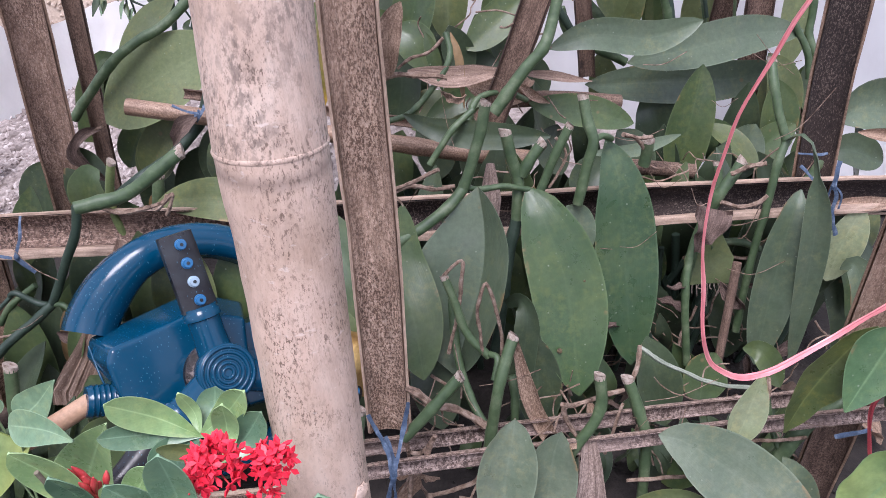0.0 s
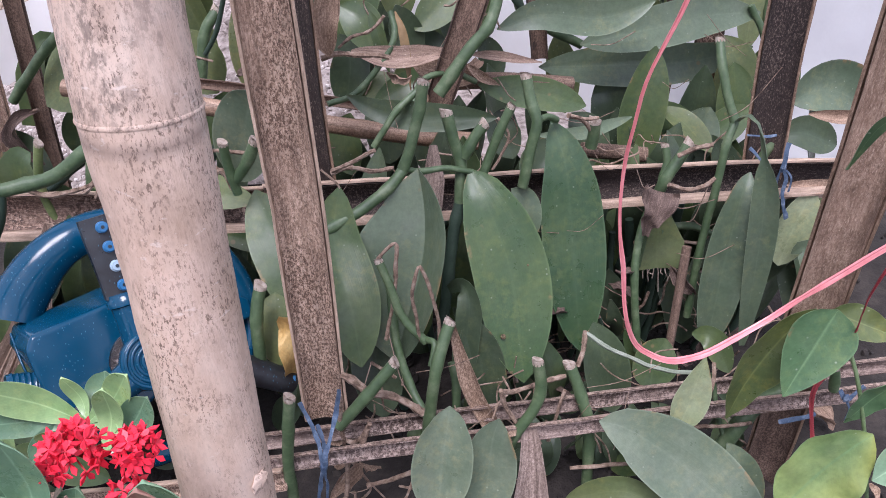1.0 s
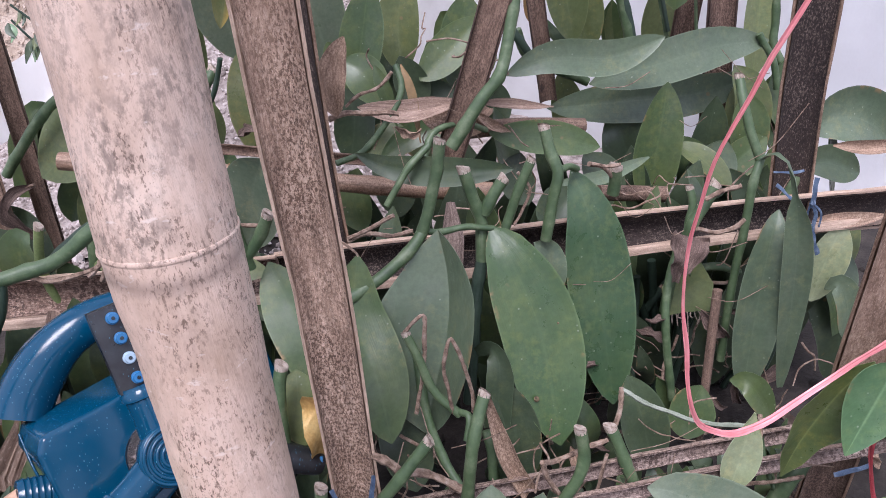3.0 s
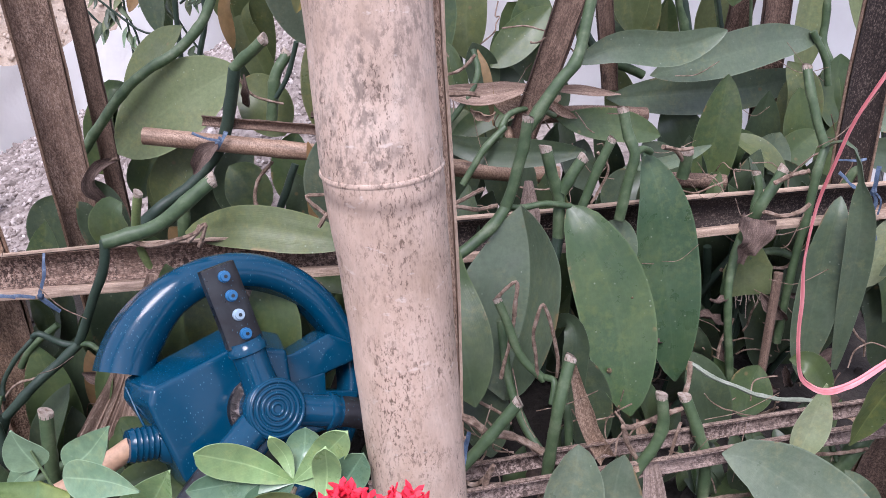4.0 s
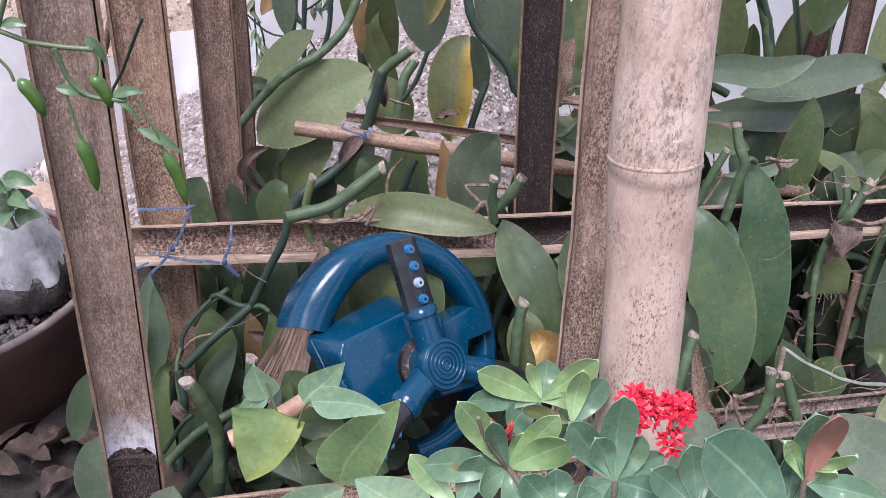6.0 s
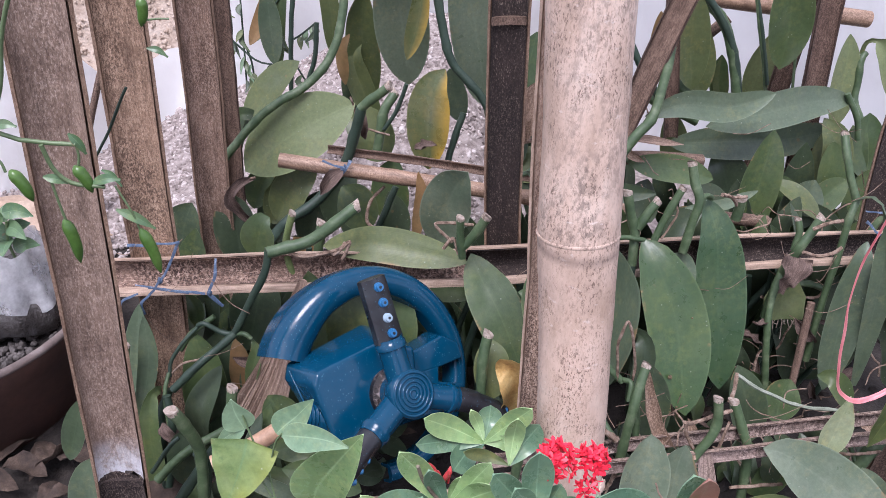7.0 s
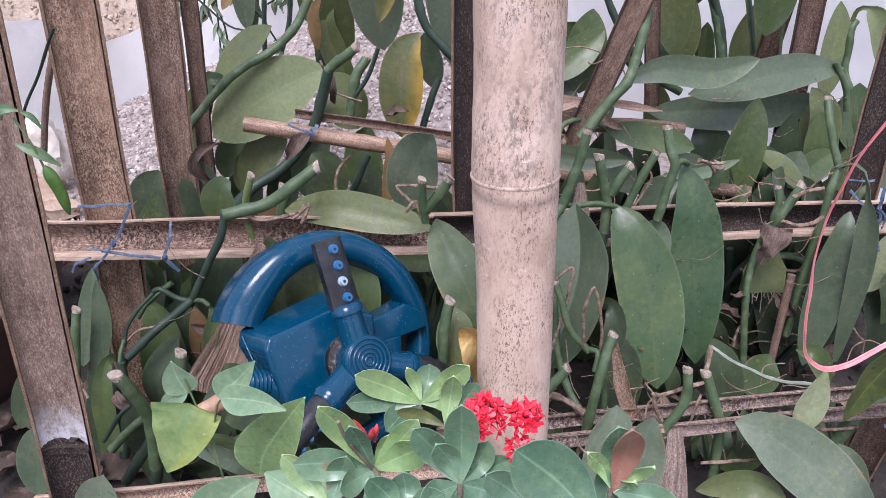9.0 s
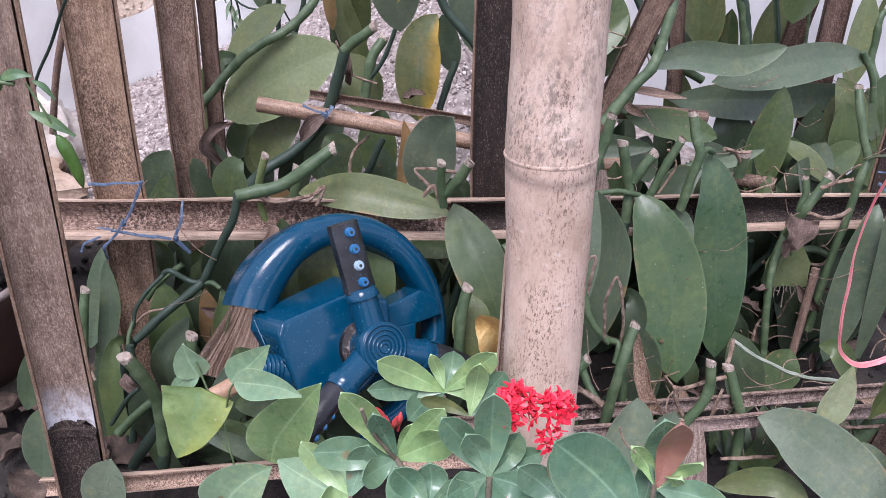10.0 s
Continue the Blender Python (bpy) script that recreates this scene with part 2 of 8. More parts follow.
def mottled(name, stops, scale, rough, bump=0.3, dist=0.003, fine=None, low=0.45):
    m, nt, b = shader(name, rough)
    n1 = noisy(nt, coords(nt, 1.0), scale, 6.0, 0.62)
    col = ramp(nt, n1, stops)
    n2 = noisy(nt, coords(nt, 1.0), fine or scale * 9, 4.0, 0.6)
    col = blend(nt, 0.5, col, ramp(nt, n2, [(0.3, (low,) * 3), (0.7, (1, 1, 1))]), "MULTIPLY")
    nt.links.new(col, b.inputs["Base Color"])
    bumped(nt, b, blend(nt, 0.5, n1, n2), bump, dist)
    return m


LEAF = {
    "green": leaf_material("vanilla_leaf_green", (0.041, 0.080, 0.022), (0.060, 0.106, 0.027), (0.086, 0.130, 0.032), 0.42),
    "deep": leaf_material("vanilla_leaf_deep_green", (0.036, 0.082, 0.019), (0.043, 0.092, 0.023), (0.070, 0.122, 0.029), 0.38, bloom=0.10),
    "cool": leaf_material("vanilla_leaf_cool_green", (0.036, 0.084, 0.027), (0.043, 0.096, 0.031), (0.064, 0.118, 0.039), 0.36, bloom=0.10),
    "grey": leaf_material("vanilla_leaf_grey", (0.069, 0.114, 0.050), (0.088, 0.138, 0.060), (0.111, 0.163, 0.072), 0.42),
    # dark green with shade put into the colour, for leaves inside the vines
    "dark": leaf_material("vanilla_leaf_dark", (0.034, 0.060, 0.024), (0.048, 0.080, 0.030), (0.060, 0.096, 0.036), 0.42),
    "olive": leaf_material("vanilla_leaf_olive", (0.072, 0.108, 0.027), (0.092, 0.132, 0.033), (0.114, 0.150, 0.038), 0.50),
    "bright": leaf_material("vanilla_leaf_bright_olive", (0.120, 0.172, 0.050), (0.140, 0.196, 0.058), (0.165, 0.215, 0.070), 0.50),
    "frost": leaf_material("vanilla_leaf_frosted", (0.092, 0.142, 0.066), (0.112, 0.164, 0.078), (0.145, 0.198, 0.098), 0.40),
    "pale": leaf_material("vanilla_leaf_pale", (0.22, 0.30, 0.11), (0.26, 0.34, 0.135), (0.30, 0.37, 0.17)),
    "yellow": leaf_material("vanilla_leaf_yellowing", (0.075, 0.105, 0.028), (0.085, 0.115, 0.03), (0.13, 0.14, 0.04), edge=(0.34, 0.22, 0.035)),
    "amber": leaf_material("withered_amber_leaf", (0.24, 0.15, 0.045), (0.30, 0.20, 0.055), (0.15, 0.12, 0.035), 0.5),
    "ixora": leaf_material("ixora_leaf", (0.076, 0.172, 0.076), (0.108, 0.222, 0.096), (0.142, 0.262, 0.118), 0.28, veins=6.0, speck=0.1),
    "ixora_new": leaf_material("ixora_young_leaf", (0.165, 0.315, 0.080), (0.215, 0.38, 0.108), (0.28, 0.44, 0.155), 0.32, veins=6.0, speck=0.1),
    "rust": leaf_material("ixora_rust_leaf", (0.21, 0.095, 0.05), (0.25, 0.12, 0.065), (0.14, 0.095, 0.045), 0.35, veins=6.0),
    "bean": leaf_material("bean_leaf", (0.130, 0.250, 0.105), (0.162, 0.292, 0.122), (0.210, 0.335, 0.145), 0.42, veins=4.5, speck=0.3),
    "bean_yellow": leaf_material("bean_leaf_yellow", (0.200, 0.300, 0.065), (0.225, 0.320, 0.072), (0.050, 0.125, 0.034), 0.45, veins=4.5, speck=0.6, edge=(0.24, 0.27, 0.065)),
    "weed_old": leaf_material("weed_leaf_ageing", (0.058, 0.098, 0.022), (0.075, 0.118, 0.027), (0.125, 0.165, 0.035), 0.40, veins=4.0, speck=0.5),
    "weed": leaf_material("weed_leaf", (0.054, 0.130, 0.042), (0.068, 0.150, 0.048), (0.100, 0.190, 0.060), 0.38, veins=4.0, speck=0.5),
}
STEM = mottled("vine_stem", [(0.3, (0.046, 0.080, 0.036)), (0.52, (0.076, 0.120, 0.054)), (0.72, (0.150, 0.190, 0.105))], 85.0, 0.48, 0.2, fine=420.0, low=0.7)
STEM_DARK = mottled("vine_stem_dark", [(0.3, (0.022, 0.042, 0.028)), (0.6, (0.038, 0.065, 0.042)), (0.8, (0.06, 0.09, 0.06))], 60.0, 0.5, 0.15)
STEM_PALE = mottled("vine_stem_pale", [(0.3, (0.12, 0.17, 0.06)), (0.55, (0.17, 0.22, 0.08)), (0.75, (0.25, 0.26, 0.12))], 60.0, 0.5, 0.15)
CUT = mottled("dried_cut_end", [(0.3, (0.25, 0.17, 0.12)), (0.5, (0.52, 0.42, 0.34)), (0.7, (0.66, 0.57, 0.48))], 300.0, 0.9, 0.8)
ROOT = mottled("dry_root", [(0.34, (0.10, 0.062, 0.042)), (0.5, (0.30, 0.205, 0.145)), (0.72, (0.50, 0.39, 0.31))], 190.0, 0.85, 0.7)
ROOT_GREEN = mottled("live_root", [(0.3, (0.20, 0.235, 0.17)), (0.6, (0.30, 0.335, 0.26)), (0.8, (0.42, 0.44, 0.37))], 90.0, 0.7, 0.3)
PITH = fibre_material("split_bamboo_inside", (0.095, 0.055, 0.036), (0.46, 0.335, 0.25), (0.66, 0.54, 0.44), 9.0, fleck=0.95, grit=760.0)
PITH_PLAIN = fibre_material("split_bamboo_inside_plain", (0.10, 0.062, 0.042), (0.37, 0.265, 0.195), (0.60, 0.48, 0.385), 9.0, fleck=0.40, grit=760.0)
PITH_RUST = fibre_material("split_bamboo_inside_rust", (0.035, 0.018, 0.012), (0.37, 0.255, 0.175), (0.62, 0.49, 0.37), 9.0, fleck=0.72, grit=620.0)
PITH_GREY = fibre_material("split_bamboo_inside_grey", (0.080, 0.050, 0.037), (0.325, 0.225, 0.165), (0.58, 0.47, 0.39), 9.0, fleck=0.7, grit=760.0)
PITH_BROWN = fibre_material("split_bamboo_inside_brown", (0.045, 0.026, 0.020), (0.18, 0.118, 0.088), (0.40, 0.30, 0.24), 9.0, fleck=1.0)
PITH_RAIL = fibre_material("split_bamboo_inside_rail", (0.035, 0.020, 0.015), (0.22, 0.145, 0.108), (0.62, 0.50, 0.42), 9.0, fleck=1.0, grit=380.0)
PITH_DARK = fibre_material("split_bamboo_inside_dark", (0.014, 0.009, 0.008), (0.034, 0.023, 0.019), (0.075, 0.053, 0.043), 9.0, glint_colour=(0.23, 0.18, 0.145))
RIND = fibre_material("split_bamboo_edge", (0.13, 0.082, 0.055), (0.27, 0.186, 0.130), (0.44, 0.335, 0.25), 3.0, 0.6, fleck=0.6)
RIND_PALE = fibre_material("split_bamboo_edge_pale", (0.36, 0.265, 0.20), (0.58, 0.45, 0.35), (0.70, 0.58, 0.47), 3.0, 0.6, fleck=0.3)
RIND_WORN = fibre_material("split_bamboo_edge_worn", (0.10, 0.072, 0.056), (0.36, 0.275, 0.225), (0.56, 0.46, 0.39), 3.0, 0.7, fleck=0.9, grit=420.0)
RIND_DARK = fibre_material("split_bamboo_back_dark", (0.03, 0.02, 0.015), (0.085, 0.055, 0.042), (0.15, 0.10, 0.075), 3.0, 0.6)
CANE = fibre_material("bamboo_cane_skin", (0.20, 0.13, 0.085), (0.34, 0.235, 0.165), (0.46, 0.34, 0.25), 2.0, 0.5, 0.6, 0.35)
PITH_PALE = fibre_material("weathered_split_bamboo", (0.07, 0.050, 0.042), (0.28, 0.22, 0.195), (0.56, 0.48, 0.44), 5.0, coarse=0.7, fleck=1.0, grit=420.0)
STICK = fibre_material("weathered_stick", (0.07, 0.046, 0.034), (0.20, 0.138, 0.102), (0.34, 0.25, 0.195), 4.0)
DRY = fibre_material("dry_leaf", (0.17, 0.11, 0.075), (0.34, 0.25, 0.18), (0.50, 0.39, 0.30), 2.0, 0.8, 0.5, 0.4)
DRY_BROWN = fibre_material("dry_husk_brown", (0.11, 0.072, 0.055), (0.36, 0.265, 0.205), (0.62, 0.51, 0.43), 1.2, 0.8, 0.3, 0.9, 0.12)
DRY_GREY = fibre_material("dry_leaf_grey", (0.20, 0.155, 0.13), (0.36, 0.29, 0.25), (0.50, 0.42, 0.37), 2.0, 0.8, 0.5, 0.7)
YELLOW_DRY = mottled("yellow_dry_leaf", [(0.3, (0.30, 0.14, 0.05)), (0.5, (0.55, 0.34, 0.11)), (0.7, (0.70, 0.52, 0.22))], 45.0, 0.6, 0.3)
DRY_DARK = fibre_material("dry_leaf_dark", (0.04, 0.026, 0.020), (0.13, 0.092, 0.076), (0.30, 0.235, 0.20), 2.0, 0.8, 0.45, 0.7, 0.2)
LITTER = mottled("leaf_litter", [(0.3, (0.03, 0.020, 0.015)), (0.5, (0.075, 0.050, 0.036)), (0.7, (0.19, 0.135, 0.10))], 55.0, 0.85, 0.8)


def sheen_foot(m, low, high):
    """A whitish glint painted into the colour just above a broken joint, fading upward."""
    nt = m.node_tree
    b = nt.nodes["Principled BSDF"]
    col = b.inputs["Base Color"].links[0].from_socket
    tc = nt.nodes.new("ShaderNodeTexCoord")
    sep = nt.nodes.new("ShaderNodeSeparateXYZ")
    nt.links.new(tc.outputs["Object"], sep.inputs[0])
    up = ramp(nt, sep.outputs["Z"], [(low, (0.95,) * 3), (0.5 * (low + high), (0.6,) * 3), (high, (0, 0, 0))])
    # noise that breaks up the painted glint
    worn = ramp(nt, noisy(nt, coords(nt, (1, 1, 0.6)), 130.0, 5.0, 0.7), [(0.38, (0.25,) * 3), (0.55, (1, 1, 1))])
    nt.links.new(blend(nt, blend(nt, 1.0, up, worn, "MULTIPLY"), col, (0.72, 0.73, 0.76)), b.inputs["Base Color"])
    b.inputs["Roughness"].default_value = 0.6
    return m


PITH_FOOT = sheen_foot(fibre_material("split_bamboo_inside_sheen_foot", (0.085, 0.055, 0.042), (0.275, 0.203, 0.155), (0.54, 0.46, 0.40), 9.0, fleck=0.50, grit=700.0), 0.124, 0.172)
SPOT = mottled("leaf_spot", [(0.35, (0.05, 0.035, 0.02)), (0.55, (0.16, 0.12, 0.06)), (0.7, (0.30, 0.27, 0.16))], 400.0, 0.8, 0.3)
POLE = pole_material()
BLUE = plastic_material("glossy_blue_plastic", (0.0006, 0.045, 0.094), 0.15, 0.03)
BLUE.node_tree.nodes["Principled BSDF"].inputs["Specular IOR Level"].default_value = 0.42
BLUE_LIGHT = plastic_material("light_blue_plastic", (0.014, 0.125, 0.29), 0.3)
BLACK = plastic_material("worn_black_plastic", (0.010, 0.009, 0.011), 0.34, 0.14)
BROWN_RING = mottled("rusty_bearing_ring", [(0.40, (0.006, 0.004, 0.004)), (0.56, (0.020, 0.012, 0.011)), (0.66, (0.26, 0.21, 0.20))], 120.0, 0.35, 0.6)
# blue nozzle with a glint painted in as an overall paler colour
NOZZLE_GLINT = plastic_material("glinting_blue_nozzle", (0.34, 0.46, 0.56), 0.35)
HOLE = plastic_material("nozzle_bore", (0.004, 0.008, 0.014), 0.6)
HOSE = mottled("tan_pipe_skin", [(0.3, (0.42, 0.25, 0.155)), (0.6, (0.52, 0.33, 0.215)), (0.8, (0.58, 0.40, 0.28))], 40.0, 0.5, 0.1)
TIE = mottled("blue_raffia", [(0.3, (0.035, 0.065, 0.125)), (0.55, (0.095, 0.145, 0.225)), (0.75, (0.30, 0.36, 0.45))], 200.0, 0.45, 0.5)
RIBBON = mottled("pink_raffia", [(0.3, (0.66, 0.19, 0.20)), (0.55, (0.80, 0.28, 0.29)), (0.8, (0.88, 0.46, 0.45))], 60.0, 0.4, 0.12, 0.001, 300.0, 0.8)
RED_STRING = mottled("red_raffia", [(0.3, (0.30, 0.035, 0.045)), (0.6, (0.42, 0.06, 0.07)), (0.8, (0.52, 0.12, 0.12))], 160.0, 0.5, 0.5)
PETAL = mottled("red_petal", [(0.3, (0.68, 0.016, 0.04)), (0.6, (0.84, 0.030, 0.065)), (0.8, (0.90, 0.09, 0.13))], 120.0, 0.45, 0.1, low=0.75)
BUD = mottled("red_bud", [(0.3, (0.46, 0.03, 0.04)), (0.6, (0.62, 0.075, 0.075)), (0.8, (0.72, 0.2, 0.17))], 120.0, 0.4, 0.1)
TWIG = mottled("woody_twig", [(0.3, (0.10, 0.075, 0.055)), (0.6, (0.19, 0.16, 0.11)), (0.8, (0.28, 0.25, 0.17))], 110.0, 0.8, 0.5)
CHILI = mottled("green_chili", [(0.3, (0.055, 0.125, 0.022)), (0.6, (0.085, 0.17, 0.032)), (0.8, (0.14, 0.22, 0.06))], 60.0, 0.3, 0.05)
CHILI_STEM = mottled("chili_stem", [(0.3, (0.10, 0.15, 0.065)), (0.6, (0.14, 0.20, 0.09)), (0.8, (0.19, 0.25, 0.13))], 90.0, 0.45, 0.1)
GRAVEL = mottled("pale_gravel", [(0.35, (0.15, 0.120, 0.106)), (0.5, (0.30, 0.252, 0.230)), (0.68, (0.44, 0.385, 0.355))], 75.0, 0.9, 0.5, 0.004)


def chip_material():
    """Crushed stone: each chip has its own grey-pink tone."""
    m, nt, b = shader("crushed_stone_chips", 0.9)
    geo = nt.nodes.new("ShaderNodeNewGeometry")
    col = ramp(nt, geo.outputs["Random Per Island"], [(0.0, (0.20, 0.165, 0.148)), (0.35, (0.36, 0.305, 0.28)), (0.75, (0.50, 0.435, 0.405)), (1.0, (0.62, 0.56, 0.53))])
    fine = noisy(nt, coords(nt, 1.0), 260.0, 4.0, 0.65)
    col = blend(nt, 0.6, col, ramp(nt, fine, [(0.3, (0.55,) * 3), (0.7, (1.05,) * 3)]), "MULTIPLY")
    nt.links.new(col, b.inputs["Base Color"])
    bumped(nt, b, fine, 0.4, 0.002)
    return m


CHIPS = chip_material()
SOIL = mottled("dark_soil", [(0.3, (0.014, 0.011, 0.009)), (0.5, (0.030, 0.024, 0.020)), (0.75, (0.07, 0.056, 0.046))], 28.0, 0.95, 0.8, 0.006)
CLAY = mottled("brown_pot", [(0.3, (0.050, 0.027, 0.022)), (0.55, (0.088, 0.044, 0.034)), (0.8, (0.16, 0.062, 0.042))], 14.0, 0.5, 0.12)
POT_RIM = mottled("weathered_pot_rim", [(0.3, (0.10, 0.075, 0.065)), (0.55, (0.17, 0.13, 0.115)), (0.8, (0.26, 0.22, 0.20))], 40.0, 0.7, 0.3)
PEBBLE = mottled("grey_pebble", [(0.3, (0.05, 0.042, 0.038)), (0.55, (0.11, 0.096, 0.088)), (0.8, (0.24, 0.21, 0.195))], 50.0, 0.8, 0.3)
SHEET = mottled("white_plastic_sheet", [(0.3, (0.74, 0.73, 0.715)), (0.5, (0.80, 0.795, 0.785)), (0.75, (0.82, 0.82, 0.815))], 6.0, 0.32, 0.28, 0.01, 30.0, 0.94)
ROCK = mottled("beige_rock", [(0.3, (0.36, 0.27, 0.20)), (0.5, (0.55, 0.44, 0.35)), (0.75, (0.66, 0.56, 0.47))], 24.0, 0.9, 0.8, 0.008)
BAG = mottled("grey_plastic_bag", [(0.35, (0.05, 0.043, 0.038)), (0.55, (0.10, 0.09, 0.083)), (0.75, (0.24, 0.23, 0.225))], 30.0, 0.2, 0.8, 0.008)
CREAM = mottled("cream_plastic", [(0.3, (0.58, 0.50, 0.42)), (0.55, (0.70, 0.64, 0.58)), (0.8, (0.76, 0.73, 0.70))], 14.0, 0.45, 0.4, 0.006)


def clear_film():
    m, nt, b = shader("clear_plastic_film", 0.2)
    b.inputs["Base Color"].default_value = (0.78, 0.78, 0.78, 1)
    b.inputs["Specular IOR Level"].default_value = 0.6
    thin = nt.nodes.new("ShaderNodeBsdfTransparent")
    mix = nt.nodes.new("ShaderNodeMixShader")
    milky = ramp(nt, noisy(nt, coords(nt, 1.0), 45.0, 4.0, 0.65), [(0.35, (0.30,) * 3), (0.7, (0.85,) * 3)])
    nt.links.new(milky, mix.inputs["Fac"])
    nt.links.new(thin.outputs[0], mix.inputs[1])
    nt.links.new(b.outputs[0], mix.inputs[2])
    nt.links.new(mix.outputs[0], nt.nodes["Material Output"].inputs["Surface"])
    bumped(nt, b, noisy(nt, coords(nt, 1.0), 60.0, 4.0), 0.5, 0.004)
    return m


CLEAR = clear_film()
CLOTH = mottled("tan_sack", [(0.3, (0.32, 0.22, 0.15)), (0.55, (0.44, 0.32, 0.23)), (0.8, (0.56, 0.44, 0.34))], 18.0, 0.7, 0.5, 0.006)

# ---------------------------------------------------------------- shapes


def part(name, bm, material, parent, label=""):
    """Links a bmesh as one mesh object under a thing or a part."""
    me = bpy.data.meshes.new(name)
    bm.to_mesh(me)
    bm.free()
    for p in me.polygons:
        p.use_smooth = True
    me.materials.append(material)
    me.set_sharp_from_angle(angle=radians(48))
    ob = new(name, me)
    if parent is not None:
        ob.parent = parent
        ob.matrix_parent_inverse = parent.matrix_world.inverted()
    if label:
        ob["label"] = label
    return ob


def thing(name, at, label, category, group="", kind=""):
    e = new(name)
    e.empty_display_size = 0.02
    e.matrix_world = Matrix.Translation(at)
    return tagged(e, label, category, group, kind)


def smooth_path(pts, n):
    """n + 1 points of a soft curve through the given ones, at even parameter steps."""
    pts = [Vector(p) for p in pts]
    if len(pts) == 2:
        return [pts[0].lerp(pts[1], i / n) for i in range(n + 1)]
    ext = [2 * pts[0] - pts[1], *pts, 2 * pts[-1] - pts[-2]]
    cum = [0.0]
    for a, b in zip(pts, pts[1:]):
        cum.append(cum[-1] + max((b - a).length, 1e-5))
    out = []
    for i in range(n + 1):
        s = cum[-1] * i / n
        k = min(max(j for j in range(len(cum)) if cum[j] <= s + 1e-9), len(pts) - 2)
        f = (s - cum[k]) / (cum[k + 1] - cum[k])
        p0, p1, p2, p3 = ext[k:k + 4]
        out.append(0.5 * (2 * p1 + (p2 - p0) * f + (2 * p0 - 5 * p1 + 4 * p2 - p3) * f * f + (3 * p1 - p0 - 3 * p2 + p3) * f ** 3))
    return out


def tangents(path):
    n = len(path) - 1
    return [(path[min(i + 1, n)] - path[max(i - 1, 0)]).normalized() for i in range(n + 1)]


def sweep(path, outline, scales=None, closed=True, facing=(0, -0.83, 0.56), cap=True):
    """A bmesh that carries an outline of (across, towards the facing) along a path. UV: across, length in metres times 10."""
    bm = bmesh.new()
    uv = bm.loops.layers.uv.new("UVMap")
    tan, rings, run = tangents(path), [], [0.0]
    for a, b in zip(path, path[1:]):
        run.append(run[-1] + (b - a).length)
    m = len(outline)
    for i, (p, t) in enumerate(zip(path, tan)):
        f = Vector(facing)
        f = (f - t * f.dot(t))
        if f.length < 0.05:
            f = t.orthogonal()
        f.normalize()
        s = t.cross(f)
        k = scales[i] if scales else 1.0
        rings.append([bm.verts.new(p + s * (x * k) + f * (y * k)) for x, y in outline])
    for i in range(len(rings) - 1):
        for j in range(m if closed else m - 1):
            q = (j + 1) % m
            face = bm.faces.new((rings[i][j], rings[i][q], rings[i + 1][q], rings[i + 1][j]))
            for loop, (vv, uu) in zip(face.loops, ((i, j), (i, j + 1), (i + 1, j + 1), (i + 1, j))):
                loop[uv].uv = (uu / m, run[vv] * 10)
    if cap and closed:
        bm.faces.new(rings[0][::-1])
        bm.faces.new(rings[-1])
    bmesh.ops.recalc_face_normals(bm, faces=bm.faces)
    return bm


def circle(r, n=10):
    return [(r * math.cos(math.tau * i / n), r * math.sin(math.tau * i / n)) for i in range(n)]


def tube(pts, r, n=10, steps=10, scales=None, wobble=0.0):
    path = smooth_path(pts, steps)
    if wobble:
        path = [p + noise.noise_vector(p * 60) * wobble for p in path]
    return sweep(path, circle(r, n), scales)


def ellipsoid(c, size, axis=(0, 0, 1), rough=0.0, seg=10):
    bm = bmesh.new()
    bmesh.ops.create_uvsphere(bm, u_segments=seg, v_segments=max(6, seg * 2 // 3), radius=1)
    q = Vector((0, 0, 1)).rotation_difference(Vector(axis).normalized())
    for v in bm.verts:
        if rough:
            v.co *= 1 + rough * noise.noise(v.co * 2.3 + Vector(c) * 50)
        v.co = q @ Vector((v.co.x * size[0], v.co.y * size[1], v.co.z * size[2])) + Vector(c)
    return bm


PROFILE = {
    "drop": lambda u: 0.2 if u < 0.3 else 0.2 + 0.8 * math.sin(math.pi * min(1.0, (u - 0.3) / 0.7) ** 0.75) ** 0.8,
    "oblong": lambda u: max(0.0, 1 - abs(2 * u ** 1.06 - 1) ** 2.2) ** 0.72,
    "ovate": lambda u: math.sin(math.pi / 2 * u / 0.3) ** 0.55 if u < 0.3 else max(0.0, 1 - ((u - 0.3) / 0.7) ** 1.7) ** 0.9,
    "obovate": lambda u: max(0.0, 1 - ((u - 0.62) / 0.38) ** 2.3) ** 0.52 if u > 0.62 else max(0.0, 1 - ((0.62 - u) / 0.63) ** 1.8) ** 0.9,
    "delta": lambda u: min(1.0, u / 0.05) ** 0.5 * max(0.0, 1 - u ** 1.6) ** 0.85,
    "lance": lambda u: max(0.0, math.sin(math.pi * u ** 0.8)) ** 0.9,
    "strap": lambda u: min(1.0, (0.35 + u * 1.3)) * (1.0 if u < 0.96 else 0.96),
    "fan": lambda u: 0.14 + 0.86 * u ** 1.2 if u < 0.9 else 1.0 - 2.2 * (u - 0.9),
}


